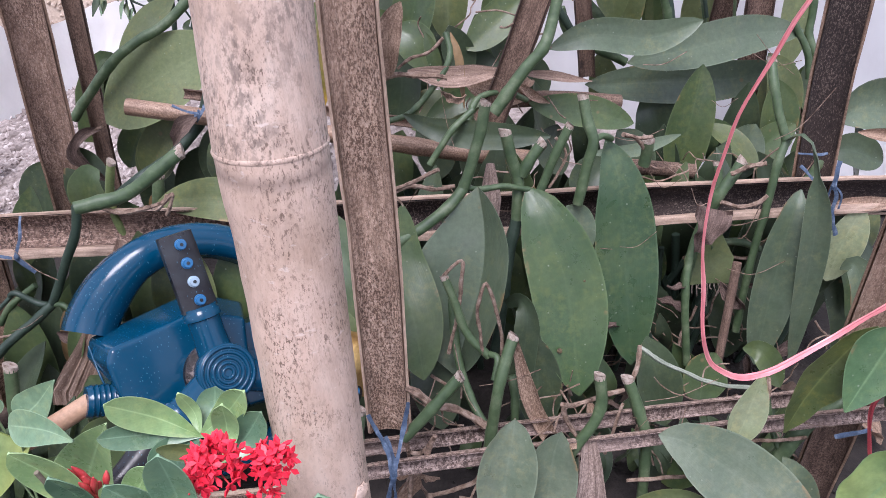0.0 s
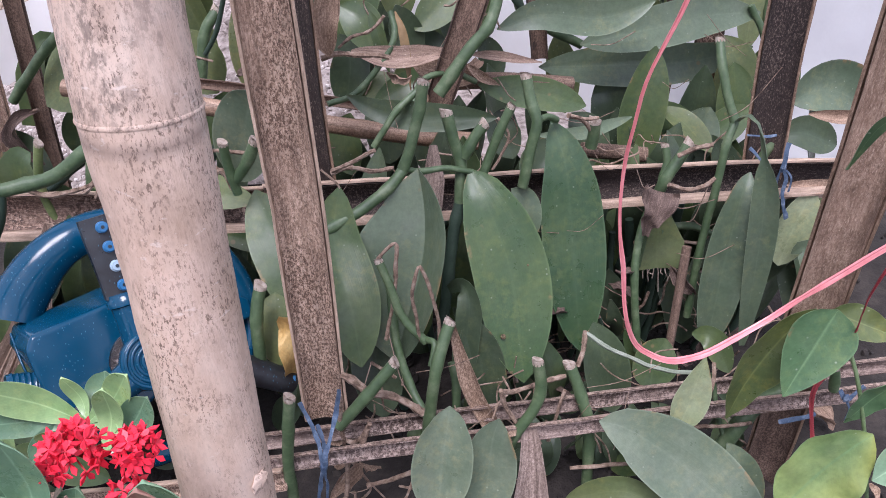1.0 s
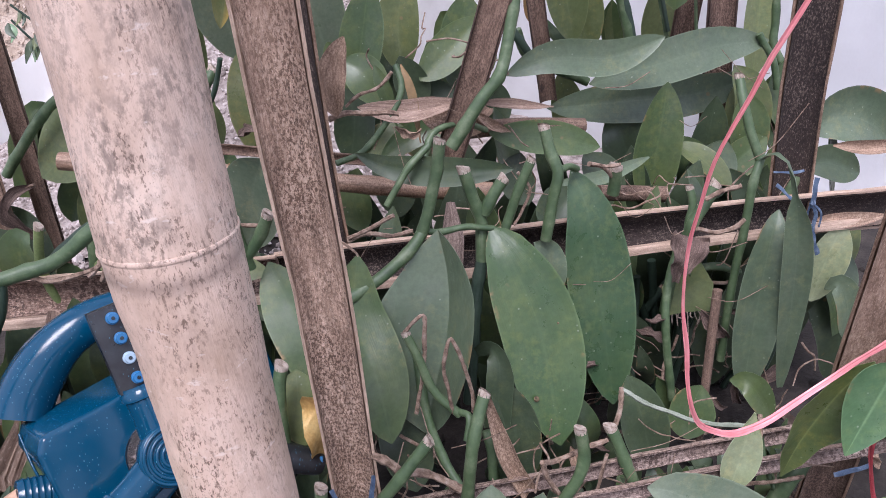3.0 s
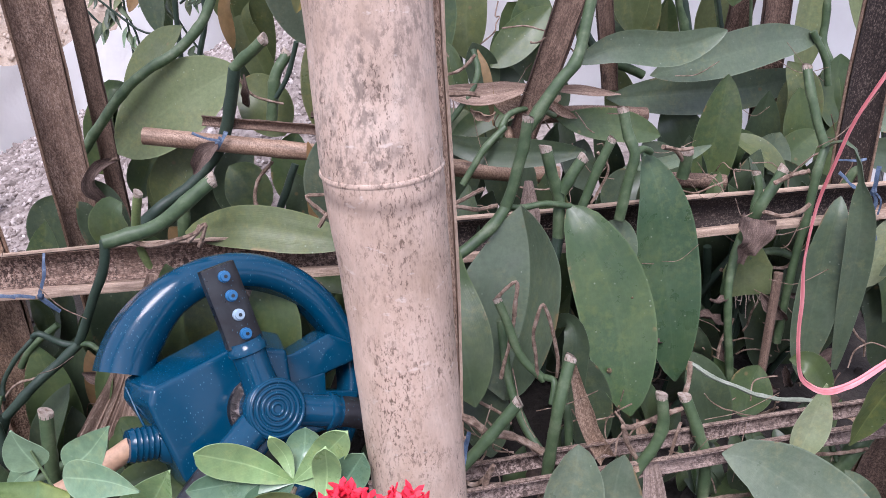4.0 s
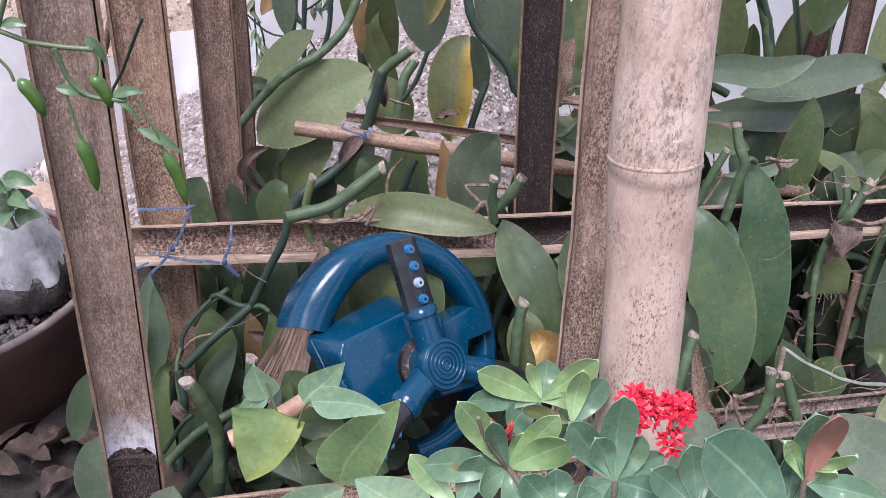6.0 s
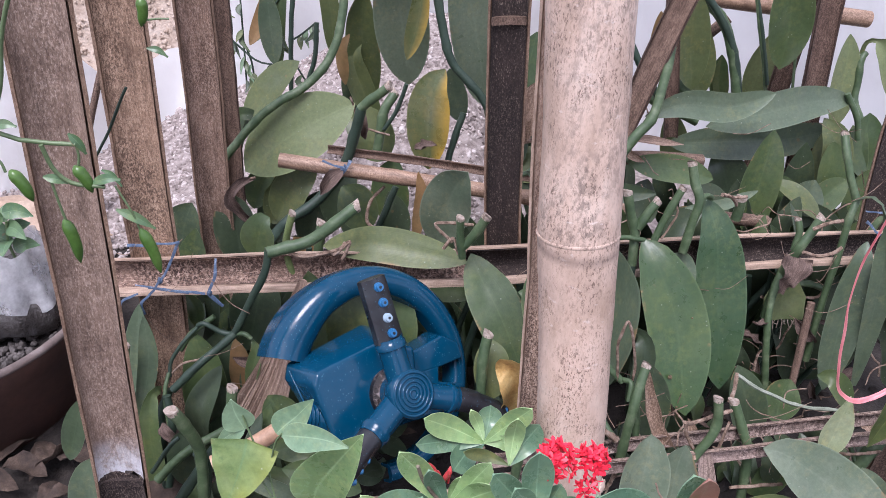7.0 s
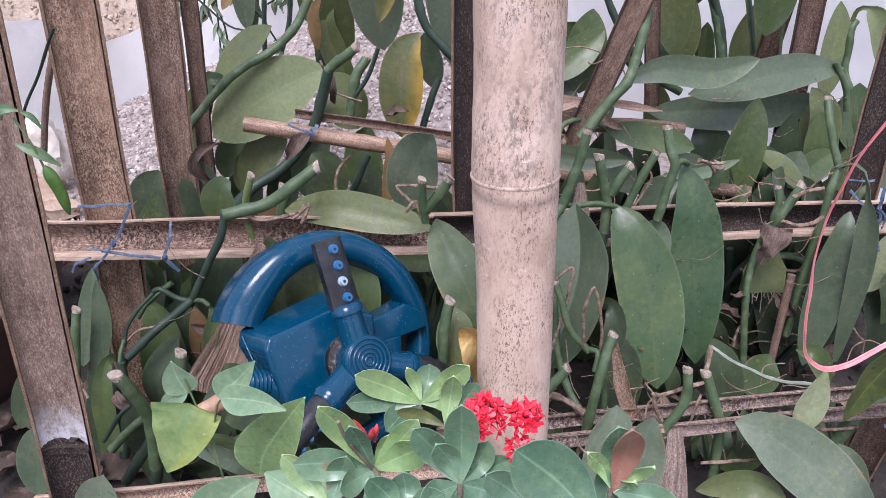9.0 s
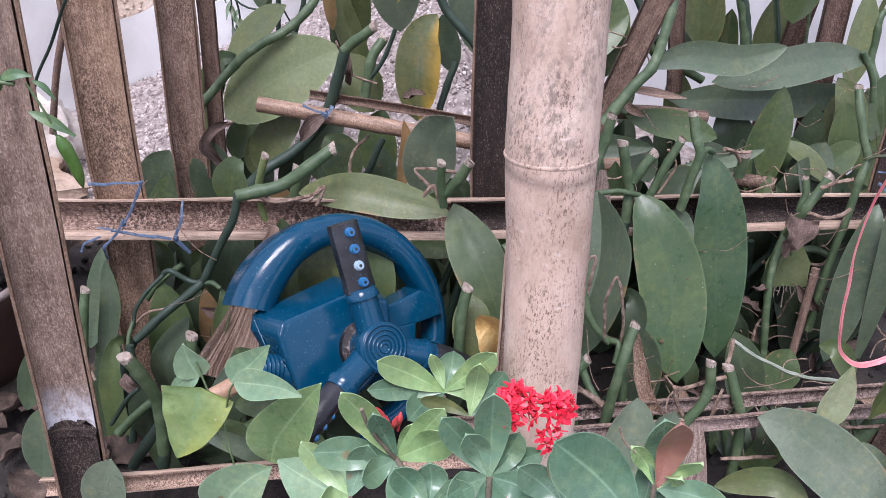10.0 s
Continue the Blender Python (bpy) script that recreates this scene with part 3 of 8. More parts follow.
def blade(pts, width, shape="oblong", twist=0.0, cup=0.12, wave=0.0, thick=0.0012, nu=18, nv=8, facing=(0, -0.83, 0.56), fold=0.0, ribs=0.0):
    """A leaf blade with thickness along a curved midrib."""
    path = smooth_path(pts, nu)
    tan = tangents(path)
    prof = PROFILE[shape]
    bm = bmesh.new()
    uv = bm.loops.layers.uv.new("UVMap")
    top, low = [], []
    last = None
    seed = path[0] * 31
    for i, (p, t) in enumerate(zip(path, tan)):
        u = i / nu
        f = Vector(facing)
        f = f - t * f.dot(t)
        if last is not None:
            g = last - t * last.dot(t)
            f = f * 0.35 + g.normalized() * 0.65 if f.length > 0.25 else g
        f.normalize()
        last = f.copy()
        f = Matrix.Rotation(radians(twist), 3, t) @ f
        s = t.cross(f)
        w = max(0.5 * width * prof(u), 0.0006)
        row_t, row_l = [], []
        for j in range(nv + 1):
            v = 2 * j / nv - 1
            lift = cup * w * v * v * 1.6 - 0.05 * w * max(0.0, 1 - abs(v) * 4)
            lift += fold * w * (v * v + 0.01) ** 0.5
            lift += wave * w * abs(v) * math.sin(u * 17 + v * 2 + seed.x)
            lift += ribs * w * (math.sin(v * 31 + 2 * noise.noise(Vector((u * 2, v * 4, 3)))) + 0.6 * math.sin(v * 67 + u * 3))
            lift += 0.05 * w * noise.noise(seed + Vector((u * 3, v * 1.5, 0)))
            co = p + s * (w * v) + f * lift
            th = thick * (1 - 0.7 * v * v)
            row_t.append(bm.verts.new(co))
            row_l.append(bm.verts.new(co - f * th))
        top.append(row_t)
        low.append(row_l)

    def quad(a, b, c, d, ca):
        face = bm.faces.new((a, b, c, d))
        for loop, (jj, ii) in zip(face.loops, ca):
            loop[uv].uv = (jj / nv, ii / nu)
    for i in range(nu):
        for j in range(nv):
            ca = ((j, i), (j + 1, i), (j + 1, i + 1), (j, i + 1))
            quad(top[i][j], top[i][j + 1], top[i + 1][j + 1], top[i + 1][j], ca)
            quad(low[i][j + 1], low[i][j], low[i + 1][j], low[i + 1][j + 1], ((j + 1, i), (j, i), (j, i + 1), (j + 1, i + 1)))
        quad(top[i][0], top[i + 1][0], low[i + 1][0], low[i][0], ((0, i), (0, i + 1), (0, i + 1), (0, i)))
        quad(top[i + 1][nv], top[i][nv], low[i][nv], low[i + 1][nv], ((nv, i + 1), (nv, i), (nv, i), (nv, i + 1)))
    for i, flip in ((0, False), (nu, True)):
        for j in range(nv):
            q = (top[i][j + 1], top[i][j], low[i][j], low[i][j + 1])
            bm.faces.new(q[::-1] if flip else q)
    return bm


def leaf(plant, pts, width, kind="green", label="", **how):
    return part("leaf", blade(pts, width, **how), LEAF[kind], plant, label)


def stem(plant, pts, r, cut=False, material=None, name="stem", taper=1.0, steps=10, nodes=True):
    """A fleshy stem; cut: its first end is a dried cut face."""
    sc = [1 + (taper - 1) * i / steps for i in range(steps + 1)]
    if nodes:
        run = sum((Vector(b) - Vector(a)).length for a, b in zip(pts, pts[1:]))
        steps = max(steps, int(run / 0.006))
        sc = [1 + (taper - 1) * i / steps for i in range(steps + 1)]
        off = 0.5 + 0.5 * noise.noise(Vector(pts[0]) * 53)
        for i in range(steps + 1):
            d = (run * i / steps / 0.046 + off) % 1.0
            d = min(d, 1 - d) * 0.046
            sc[i] *= 0.86 + 0.13 * math.exp(-(d / 0.0035) ** 2) + 0.03 * noise.noise(Vector(pts[0]) * 40 + Vector((i * 0.7, 0, 0)))
    ob = part(name, tube(pts, r, 10, steps, sc, r * 0.14 if nodes else 0.0), material or STEM, plant)
    if cut:
        a, b = Vector(pts[0]), Vector(pts[1])
        d = (a - b).normalized()
        a = a + noise.noise_vector(a * 60) * (r * 0.14 if nodes else 0.0)
        rr = r * sc[0] * 0.98
        tilt = (Vector((0.3, -0.8, 0.5)) + noise.noise_vector(a * 77)).cross(d).normalized()
        bm = sweep([a - d * rr * 0.5, a - d * rr * 0.1, a + d * 0.0002, a - d * 0.0004], circle(rr * 1.03, 14), [0.99, 1.02, 0.98, 0.55])
        for v in bm.verts:
            k = (v.co - a).dot(d) / (rr * 0.5) + 1
            v.co += d * max(0.0, min(1.0, k)) * ((v.co - a).dot(tilt) + rr) * 0.45 + noise.noise_vector(v.co * 600) * rr * 0.05
        part("cut_end", bm, CUT, ob, "dry pale brown cut face")
    return ob


def root(plant, pts, r, material=None, name="aerial_root"):
    n = max(8, 6 * len(pts))
    sc = [1 + 0.35 * noise.noise(Vector(pts[0]) * 90 + Vector((i * 0.8, 3, 0))) for i in range(n + 1)]
    return part(name, tube(pts, r, 6, n, sc, wobble=r * 0.8), material or ROOT, plant)


def channel(width, wall, depth, n=9):
    """The cross-section of a split bamboo: hollow side first."""
    h = width / 2
    inner = [(h * 0.84 * math.sin(a), -depth * math.cos(a) * 0.92) for a in [math.pi / 2 * (2 * i / n - 1) for i in range(n + 1)]]
    outer = [(h * math.sin(a), -(depth + wall) * math.cos(a)) for a in [math.pi / 2 * (2 * i / n - 1) for i in range(n + 1)]]
    return inner, outer


def split_bamboo(thing_at, a, b, width, depth, inside, edge, facing, label, category, name="fence_slat", group="", wall=0.004, joints=(), foot=None, bend=0.0):
    """Half a bamboo cane from a to b with its hollow side turned to facing; parts: rind and pith, and a stub of each joint wall."""
    top = thing(name, thing_at, label, category, group)
    a, b = Vector(a), Vector(b)
    n = 26
    sag = Vector(facing).cross(b - a).normalized() * bend
    path = [a.lerp(b, i / n) + sag * math.sin(math.pi * i / n) + noise.noise_vector(a.lerp(b, i / n) * 9) * 0.0018 for i in range(n + 1)]
    inner, outer = channel(width, wall, depth)
    ring = outer + [(x * 1.06, y) for x, y in inner[::-1]]
    bm = sweep(path, ring, facing=facing)
    for v in bm.verts:
        v.co += noise.noise_vector(v.co * 70) * 0.0006
    part("rind", bm, edge, top)
    lining = inner + [(x * 0.97, y - wall * 0.4) for x, y in inner[::-1]]
    cutoff = n if foot is None else round(foot[0] * n)
    stretches = [(path[:cutoff + 1], inside, 0.0005)]
    if foot:
        stretches.append((path[cutoff:], foot[1], 0.0012))
        if foot[2]:
            stretches.append((path[cutoff - 1:cutoff + 1], foot[2], 0.0014))
    for way, mat, lift in stretches:
        bm = sweep(way, lining, facing=facing)
        for v in bm.verts:
            v.co += Vector(facing) * lift + noise.noise_vector(v.co * 220) * 0.0004
            if foot and way is stretches[1][0] and (v.co - way[0]).length < width * 0.6:
                # the broken joint ends in splinters
                v.co += (way[0] - way[-1]).normalized() * (0.001 + 0.007 * abs(noise.noise(v.co * 210)))
        part("pith", bm, mat, top)
    for f, mat in joints:
        c = a.lerp(b, f)
        t = (b - a).normalized()
        q = [c + t * (k - 1.5) * 0.0022 for k in range(4)]
        part("joint_wall", sweep(q, [(x * 0.98, y + depth * 0.55 * (1 - (x / (width / 2)) ** 2)) for x, y in inner] + [(x, y - wall * 0.4) for x, y in inner[::-1]], [0.95, 1, 1, 0.95], facing=facing), mat, top)
    return top


def tie(at, loops, label="thin blue plastic raffia tie knotted round the bamboo fence"):
    """Raffia: a few strands with a knot; loops: paths of strands with widths."""
    t = thing("raffia_tie", at, label, "string", "fence ties")
    for pts, w in loops:
        path = smooth_path(pts, 14)
        sc = [0.95 * (1 + 0.5 * noise.noise(p * 130)) for p in path]
        path = [p + noise.noise_vector(p * 90) * 0.0012 for p in path]
        part("strand", sweep(path, [(w, 0), (w * 0.3, w * 0.3), (-w, 0.0), (-w * 0.3, -w * 0.25)], sc), TIE, t)
    part("knot", ellipsoid(at, (0.0022, 0.0022, 0.003), rough=0.6), TIE, t)
    return t

# ---------------------------------------------------------------- ground and distance


def ease(a, b, v):
    v = min(1.0, max(0.0, (v - a) / (b - a)))
    return v * v * (3 - 2 * v)


def heap(x, y):
    """Height of the gravel heap behind the vines."""
    return 0.212 * ease(-0.72, -0.08, x) * (1 - 0.97 * ease(-0.08, 0.05, x)) * ease(0.72, 1.2, y)


def ground_height(x, y):
    h = 0.006 * noise.noise(Vector((x * 9, y * 9, 0))) + 0.004 * noise.noise(Vector((x * 31, y * 31, 4)))
    return heap(x, y) + h * (1 if abs(x) < 1.5 and y < 2 else 0)


def grid_sheet(x0, x1, nx, y0, y1, ny, height):
    bm = bmesh.new()
    rows = [[bm.verts.new((x0 + (x1 - x0) * i / nx, y0 + (y1 - y0) * j / ny, height(x0 + (x1 - x0) * i / nx, y0 + (y1 - y0) * j / ny))) for i in range(nx + 1)] for j in range(ny + 1)]
    for j in range(ny):
        for i in range(nx):
            bm.faces.new((rows[j][i], rows[j][i + 1], rows[j + 1][i + 1], rows[j + 1][i]))
    return bm


def patchwork_ground():
    """Soil in front, gravel behind, and a plain sheet that runs to the horizon."""
    bm = bmesh.new()
    ring = []
    for k in range(64):
        a = math.tau * k / 64
        ring.append((math.cos(a), math.sin(a)))
    last = None
    for r in (0.9, 4, 12, 60, 400):
        row = [bm.verts.new((r * x, 0.6 + r * y, -0.016)) for x, y in ring]
        if last:
            for i in range(64):
                bm.faces.new((last[i], last[(i + 1) % 64], row[(i + 1) % 64], row[i]))
        last = row
    return bm


ground = tagged(part("ground", grid_sheet(-1.9, 1.9, 150, -1.2, 0.86, 100, ground_height), SOIL, None), "dark damp garden soil under the vines", "ground", kind="structure")
far_ground = tagged(part("ground_far", patchwork_ground(), SOIL, None), "plain soil running to the distance", "ground", kind="structure")
gravel_bed = tagged(part("gravel_heap", grid_sheet(-1.9, 1.9, 220, 0.84, 2.6, 90, lambda x, y: ground_height(x, y) + 0.004 + 0.005 * noise.noise(Vector((x * 40, y * 40, 2))) + 0.003 * noise.noise(Vector((x * 90, y * 90, 7)))), GRAVEL, None), "heap of pale crushed limestone gravel", "gravel", kind="structure")


def pebbles(count, place, size, material, name, label, category, squash=0.65):
    rng = random.Random(len(name) * 7 + count)
    verts, faces = [], []
    bm0 = bmesh.new()
    bmesh.ops.create_icosphere(bm0, subdivisions=1, radius=1)
    base = [v.co.copy() for v in bm0.verts]
    tris = [[v.index for v in f.verts] for f in bm0.faces]
    bm0.free()
    for _ in range(count):
        c, s = place(rng), rng.uniform(*size)
        turn = Euler((rng.uniform(0, 6), rng.uniform(0, 6), rng.uniform(0, 6))).to_matrix()
        k = len(verts)
        jag = [rng.uniform(0.7, 1.25) for _ in base]
        verts += [tuple(Vector(c) + turn @ Vector((v.x * s, v.y * s * 0.8, v.z * s * squash)) * j) for v, j in zip(base, jag)]
        faces += [tuple(i + k for i in t) for t in tris]
    me = bpy.data.meshes.new(name)
    me.from_pydata(verts, [], faces)
    me.materials.append(material)
    ob = new(name, me)
    return tagged(ob, label, category, kind="stuff")


def on_heap(rng):
    x, y = rng.uniform(-0.80, 0.04), 0.76 + 0.62 * rng.random() ** 1.1
    return (x, y, ground_height(x, y) + 0.004)


pebbles(12000, on_heap, (0.0014, 0.0052), CHIPS, "gravel_stones", "loose pale limestone chips on the heap", "gravel")
pebbles(110, on_heap, (0.006, 0.011), CHIPS, "gravel_lumps", "larger pale limestone lumps on the heap", "gravel")
pebbles(900, lambda g: (g.uniform(-0.8, 0.7), g.uniform(0.1, 0.8), 0.002), (0.002, 0.007), SOIL, "soil_crumbs", "crumbs of dark soil", "soil")


def sheet_line(x):
    return 1.26 - 0.36 * ease(0.12, 0.46, x) - 0.30 * ease(-0.58, -0.84, x)


def plastic_wall():
    """The white sheet hung behind the garden: low to the left, higher to the right, creased."""
    bm = bmesh.new()
    nx, nz = 340, 36
    rows = []
    for j in range(nz + 1):
        row = []
        for i in range(nx + 1):
            x = -1.8 + 3.4 * i / nx
            top = 0.128 + 0.075 * ease(-0.60, -0.84, x) - 0.032 * (ease(-0.74, -0.68, x) - ease(-0.68, -0.60, x)) + 0.018 * noise.noise(Vector((x * 9, 0, 0))) + 0.010 * noise.noise(Vector((x * 31, 0, 2))) + 0.95 * ease(-0.56, -0.36, x)
            z = -0.02 + (top + 0.02) * j / nz
            fold = 0.028 * noise.noise(Vector((x * 3.1, z * 2.2, 1))) + 0.012 * noise.noise(Vector((x * 11 + z * 7, z * 3, 5))) + 0.004 * noise.noise(Vector((x * 34 - z * 19, z * 12, 9)))
            row.append(bm.verts.new((x, sheet_line(x) + fold + (0.10 + 0.45 * (1 - ease(-0.56, -0.36, x))) * z, z)))
        rows.append(row)
    for j in range(nz):
        for i in range(nx):
            bm.faces.new((rows[j][i], rows[j][i + 1], rows[j + 1][i + 1], rows[j + 1][i]))
    bmesh.ops.solidify(bm, geom=bm.faces[:], thickness=0.0015)
    return bm


tagged(part("backdrop_sheet", plastic_wall(), SHEET, None), "white creased plastic sheet hung behind the vines", "plastic sheet", kind="structure")


def rock_bank():
    def h(x, y):
        return 0.9 * ease(1.40, 1.72, y) + 0.05 * noise.noise(Vector((x * 5, y * 5, 3))) + 0.035 * noise.noise(Vector((x * 17, y * 17, 5))) + 0.022 * abs(noise.noise(Vector((x * 42, y * 42, 8))))
    return h


bank_height = rock_bank()


def on_bank(rng):
    x, y = rng.uniform(-1.3, -0.2), rng.uniform(1.40, 1.62)
    return (x, y, bank_height(x, y) + 0.002)


pebbles(5200, on_bank, (0.0018, 0.0075), ROCK, "bank_rubble", "pale stones and rubble on the earth bank", "rubble")
tagged(part("rock_bank", grid_sheet(-2.2, 0.2, 240, 1.38, 2.2, 90, bank_height), ROCK, None), "beige earth bank behind the plastic sheet", "bank", kind="structure")

# ---------------------------------------------------------------- bamboo fence
FRONT = (0.0, -0.95, 0.3)
S_LABEL = "split bamboo fence slat with its hollow side showing"


def slat(a, b, width, depth, inside, edge, label=S_LABEL, facing=FRONT, joints=(), **how):
    return split_bamboo((b[0], b[1], max(b[2], 0)), a, b, width, depth, inside, edge, facing, label, "bamboo stake", "bamboo_stake", "bamboo fence stakes", joints=joints, **how)


slat((-0.292, 0.318, 0.90), (-0.361, 0.318, 0.03), 0.0385, 0.008, PITH_FOOT, RIND, "grey weathered split bamboo slat, whitish glint painted at its foot joint", (0.12, -0.95, 0.3), joints=((0.890, PITH_DARK),), foot=(0.885, PITH_DARK, None))
slat((-0.338, 0.497, 0.85), (-0.377, 0.497, 0.0), 0.041, 0.008, PITH_RUST, RIND, "brown speckled split bamboo slat tied to the upper rail", (0.2, -0.95, 0.2))
slat((-0.318, 0.622, 0.80), (-0.356, 0.622, 0.0), 0.035, 0.008, PITH_GREY, RIND, "brown split bamboo slat behind the upper rail", (0.3, -0.9, 0.2))
slat((-0.316, 0.70, 0.80), (-0.350, 0.70, 0.0), 0.018, 0.006, STICK, RIND_DARK, "dark split bamboo slat at the back", (0.1, -0.95, 0.2))
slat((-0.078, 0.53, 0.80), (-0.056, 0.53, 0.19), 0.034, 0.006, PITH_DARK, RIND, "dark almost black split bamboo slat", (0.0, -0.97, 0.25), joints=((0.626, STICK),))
slat((-0.058, 0.372, 0.85), (-0.0365, 0.372, 0.112), 0.0315, 0.007, PITH, RIND_PALE, "pale fibrous split bamboo slat beside the round pole", (-0.12, -0.95, 0.28))
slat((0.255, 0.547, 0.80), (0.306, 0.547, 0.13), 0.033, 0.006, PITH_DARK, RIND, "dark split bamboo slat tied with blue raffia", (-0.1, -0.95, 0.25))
slat((0.203, 0.280, 0.85), (0.298, 0.408, 0.0), 0.032, 0.007, PITH_PLAIN, RIND, "light brown split bamboo slat at the fence's end", (-0.35, -0.9, 0.25), foot=(0.80, STICK, None))
slat((0.185, 0.61, 0.70), (0.030, 0.595, 0.215), 0.023, 0.005, STICK, RIND_DARK, "slanting brown bamboo strip behind the vines", (-0.2, -0.95, 0.2))
slat((0.315, 0.79, 0.80), (0.275, 0.79, 0.0), 0.026, 0.006, PITH_BROWN, RIND_DARK, "dark brown bamboo slat at the back")
slat((0.268, 0.75, 0.80), (0.333, 0.75, 0.0), 0.029, 0.007, PITH_BROWN, RIND_DARK, "dark bamboo slat behind the long leaves")
slat((0.085, 0.69, 0.60), (0.134, 0.684, 0.252), 0.016, 0.005, STICK, RIND_DARK, "narrow brown bamboo strip ending above the vines")


def rail(a, b, width, depth, inside, edge, label, **how):
    return split_bamboo(((a[0] + b[0]) / 2, (a[1] + b[1]) / 2, 0.0), a, b, width, depth, inside, edge, (0, -0.98, 0.12), label, "fence rail", "fence_rail", "bamboo fence rails", **how)


def lip(on, pts):
    """The pale lower edge of a rail, standing a little proud."""
    path = [p + noise.noise_vector(p * 30) * 0.0008 for p in smooth_path(pts, 30)]
    sc = [1 + 0.18 * noise.noise(p * 40) for p in path]
    part("lower_edge", sweep(path, [(-0.0034, -0.003), (-0.0034, 0.002), (0, 0.0030), (0.0034, 0.002), (0.0034, -0.003)], sc, facing=(0, -0.95, 0.3)), RIND_PALE, on, "pale split edge")


left_rail = rail((-0.435, 0.480, 0.2050), (-0.09, 0.502, 0.2060), 0.031, 0.009, PITH_RAIL, RIND_PALE, "split bamboo upper rail with its hollow side forward", wall=0.0055)
lip(left_rail, [(-0.43, 0.471, 0.1930), (-0.318, 0.478, 0.1930), (-0.221, 0.485, 0.1932), (-0.088, 0.493, 0.1935)])
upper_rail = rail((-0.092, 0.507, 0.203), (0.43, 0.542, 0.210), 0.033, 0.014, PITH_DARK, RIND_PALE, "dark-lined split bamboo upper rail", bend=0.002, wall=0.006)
lip(upper_rail, [(-0.09, 0.496, 0.1925), (0.068, 0.506, 0.1965), (0.215, 0.519, 0.201), (0.43, 0.536, 0.205)])
rail((-0.402, 0.334, 0.046), (-0.06, 0.326, 0.110), 0.017, 0.005, PITH, RIND_PALE, "thin split bamboo lower rail")
rail((-0.085, 0.329, 0.118), (0.385, 0.388, 0.129), 0.0125, 0.004, PITH_PALE, RIND_WORN, "thin weathered split bamboo lower rail", wall=0.003)
rail((-0.085, 0.350, 0.117), (0.39, 0.414, 0.126), 0.013, 0.004, PITH_PALE, RIND_WORN, "second thin split bamboo rail behind the lower one", wall=0.003)


def cane(name, pts, r, label, category, material=CANE, joints=(), group=""):
    top = thing(name, (pts[0][0], pts[0][1], 0), label, category, group)
    path = smooth_path(pts, 40)
    sc = []
    for i in range(41):
        k = 1 + 0.025 * noise.noise(path[i] * 25)
        for j in joints:
            k += 0.09 * math.exp(-((i / 40 - j) * 60) ** 2)
        sc.append(k)
    part("shaft", sweep(path, circle(r, 18), sc), material, top)
    return top


cane("cane_rail", [(-0.275, 0.622, 0.250), (-0.12, 0.612, 0.232), (0.02, 0.60, 0.216), (0.075, 0.60, 0.211)], 0.0075, "thin round tan bamboo cane laid across the vines", "cane", joints=(0.33, 0.7))
rail((-0.228, 0.634, 0.257), (-0.02, 0.622, 0.234), 0.009, 0.004, STICK, STICK, "dark split bamboo strip lying behind the cane")
cane("cane_rail", [(0.195, 0.830, 0.365), (0.293, 0.830, 0.354), (0.393, 0.830, 0.343)], 0.0095, "thin brown bamboo cane tied across the back slats", "cane")
# far end of the first cane as its own piece, browner in place of shade
cane("stick", [(0.165, 0.60, 0.203), (0.19, 0.602, 0.200), (0.222, 0.60, 0.198)], 0.0068, "darker far end of the tan bamboo cane among the stems", "stick", STICK)
cane("stick", [(0.182, 0.800, 0.319), (0.199, 0.800, 0.335), (0.214, 0.800, 0.350)], 0.0062, "broken brown bamboo stub among the leaves", "stick", STICK)
cane("stick", [(0.045, 0.63, 0.252), (0.10, 0.64, 0.250), (0.16, 0.65, 0.242)], 0.007, "short brown broken stick among the leaves", "stick", STICK)
cane("stick", [(-0.426, 0.620, 0.354), (-0.457, 0.620, 0.278), (-0.477, 0.620, 0.212)], 0.0032, "thin brown stick standing behind the slats", "stick", STICK)
cane("stick", [(0.237, 0.505, 0.166), (0.234, 0.490, 0.103), (0.229, 0.470, 0.032)], 0.0036, "thin dry grey stick standing in the vines", "stick", STICK)


def torus(c, axis, R, r, seg=32, sub=8):
    bm = bmesh.new()
    a = axis.orthogonal().normalized()
    b = axis.cross(a)
    rows = []
    for i in range(seg):
        w = math.tau * i / seg
        d = a * math.cos(w) + b * math.sin(w)
        rows.append([bm.verts.new(c + d * (R + r * math.cos(math.tau * j / sub)) + axis * (r * math.sin(math.tau * j / sub))) for j in range(sub)])
    for i in range(seg):
        for j in range(sub):
            bm.faces.new((rows[i][j], rows[(i + 1) % seg][j], rows[(i + 1) % seg][(j + 1) % sub], rows[i][(j + 1) % sub]))
    bmesh.ops.recalc_face_normals(bm, faces=bm.faces)
    return bm


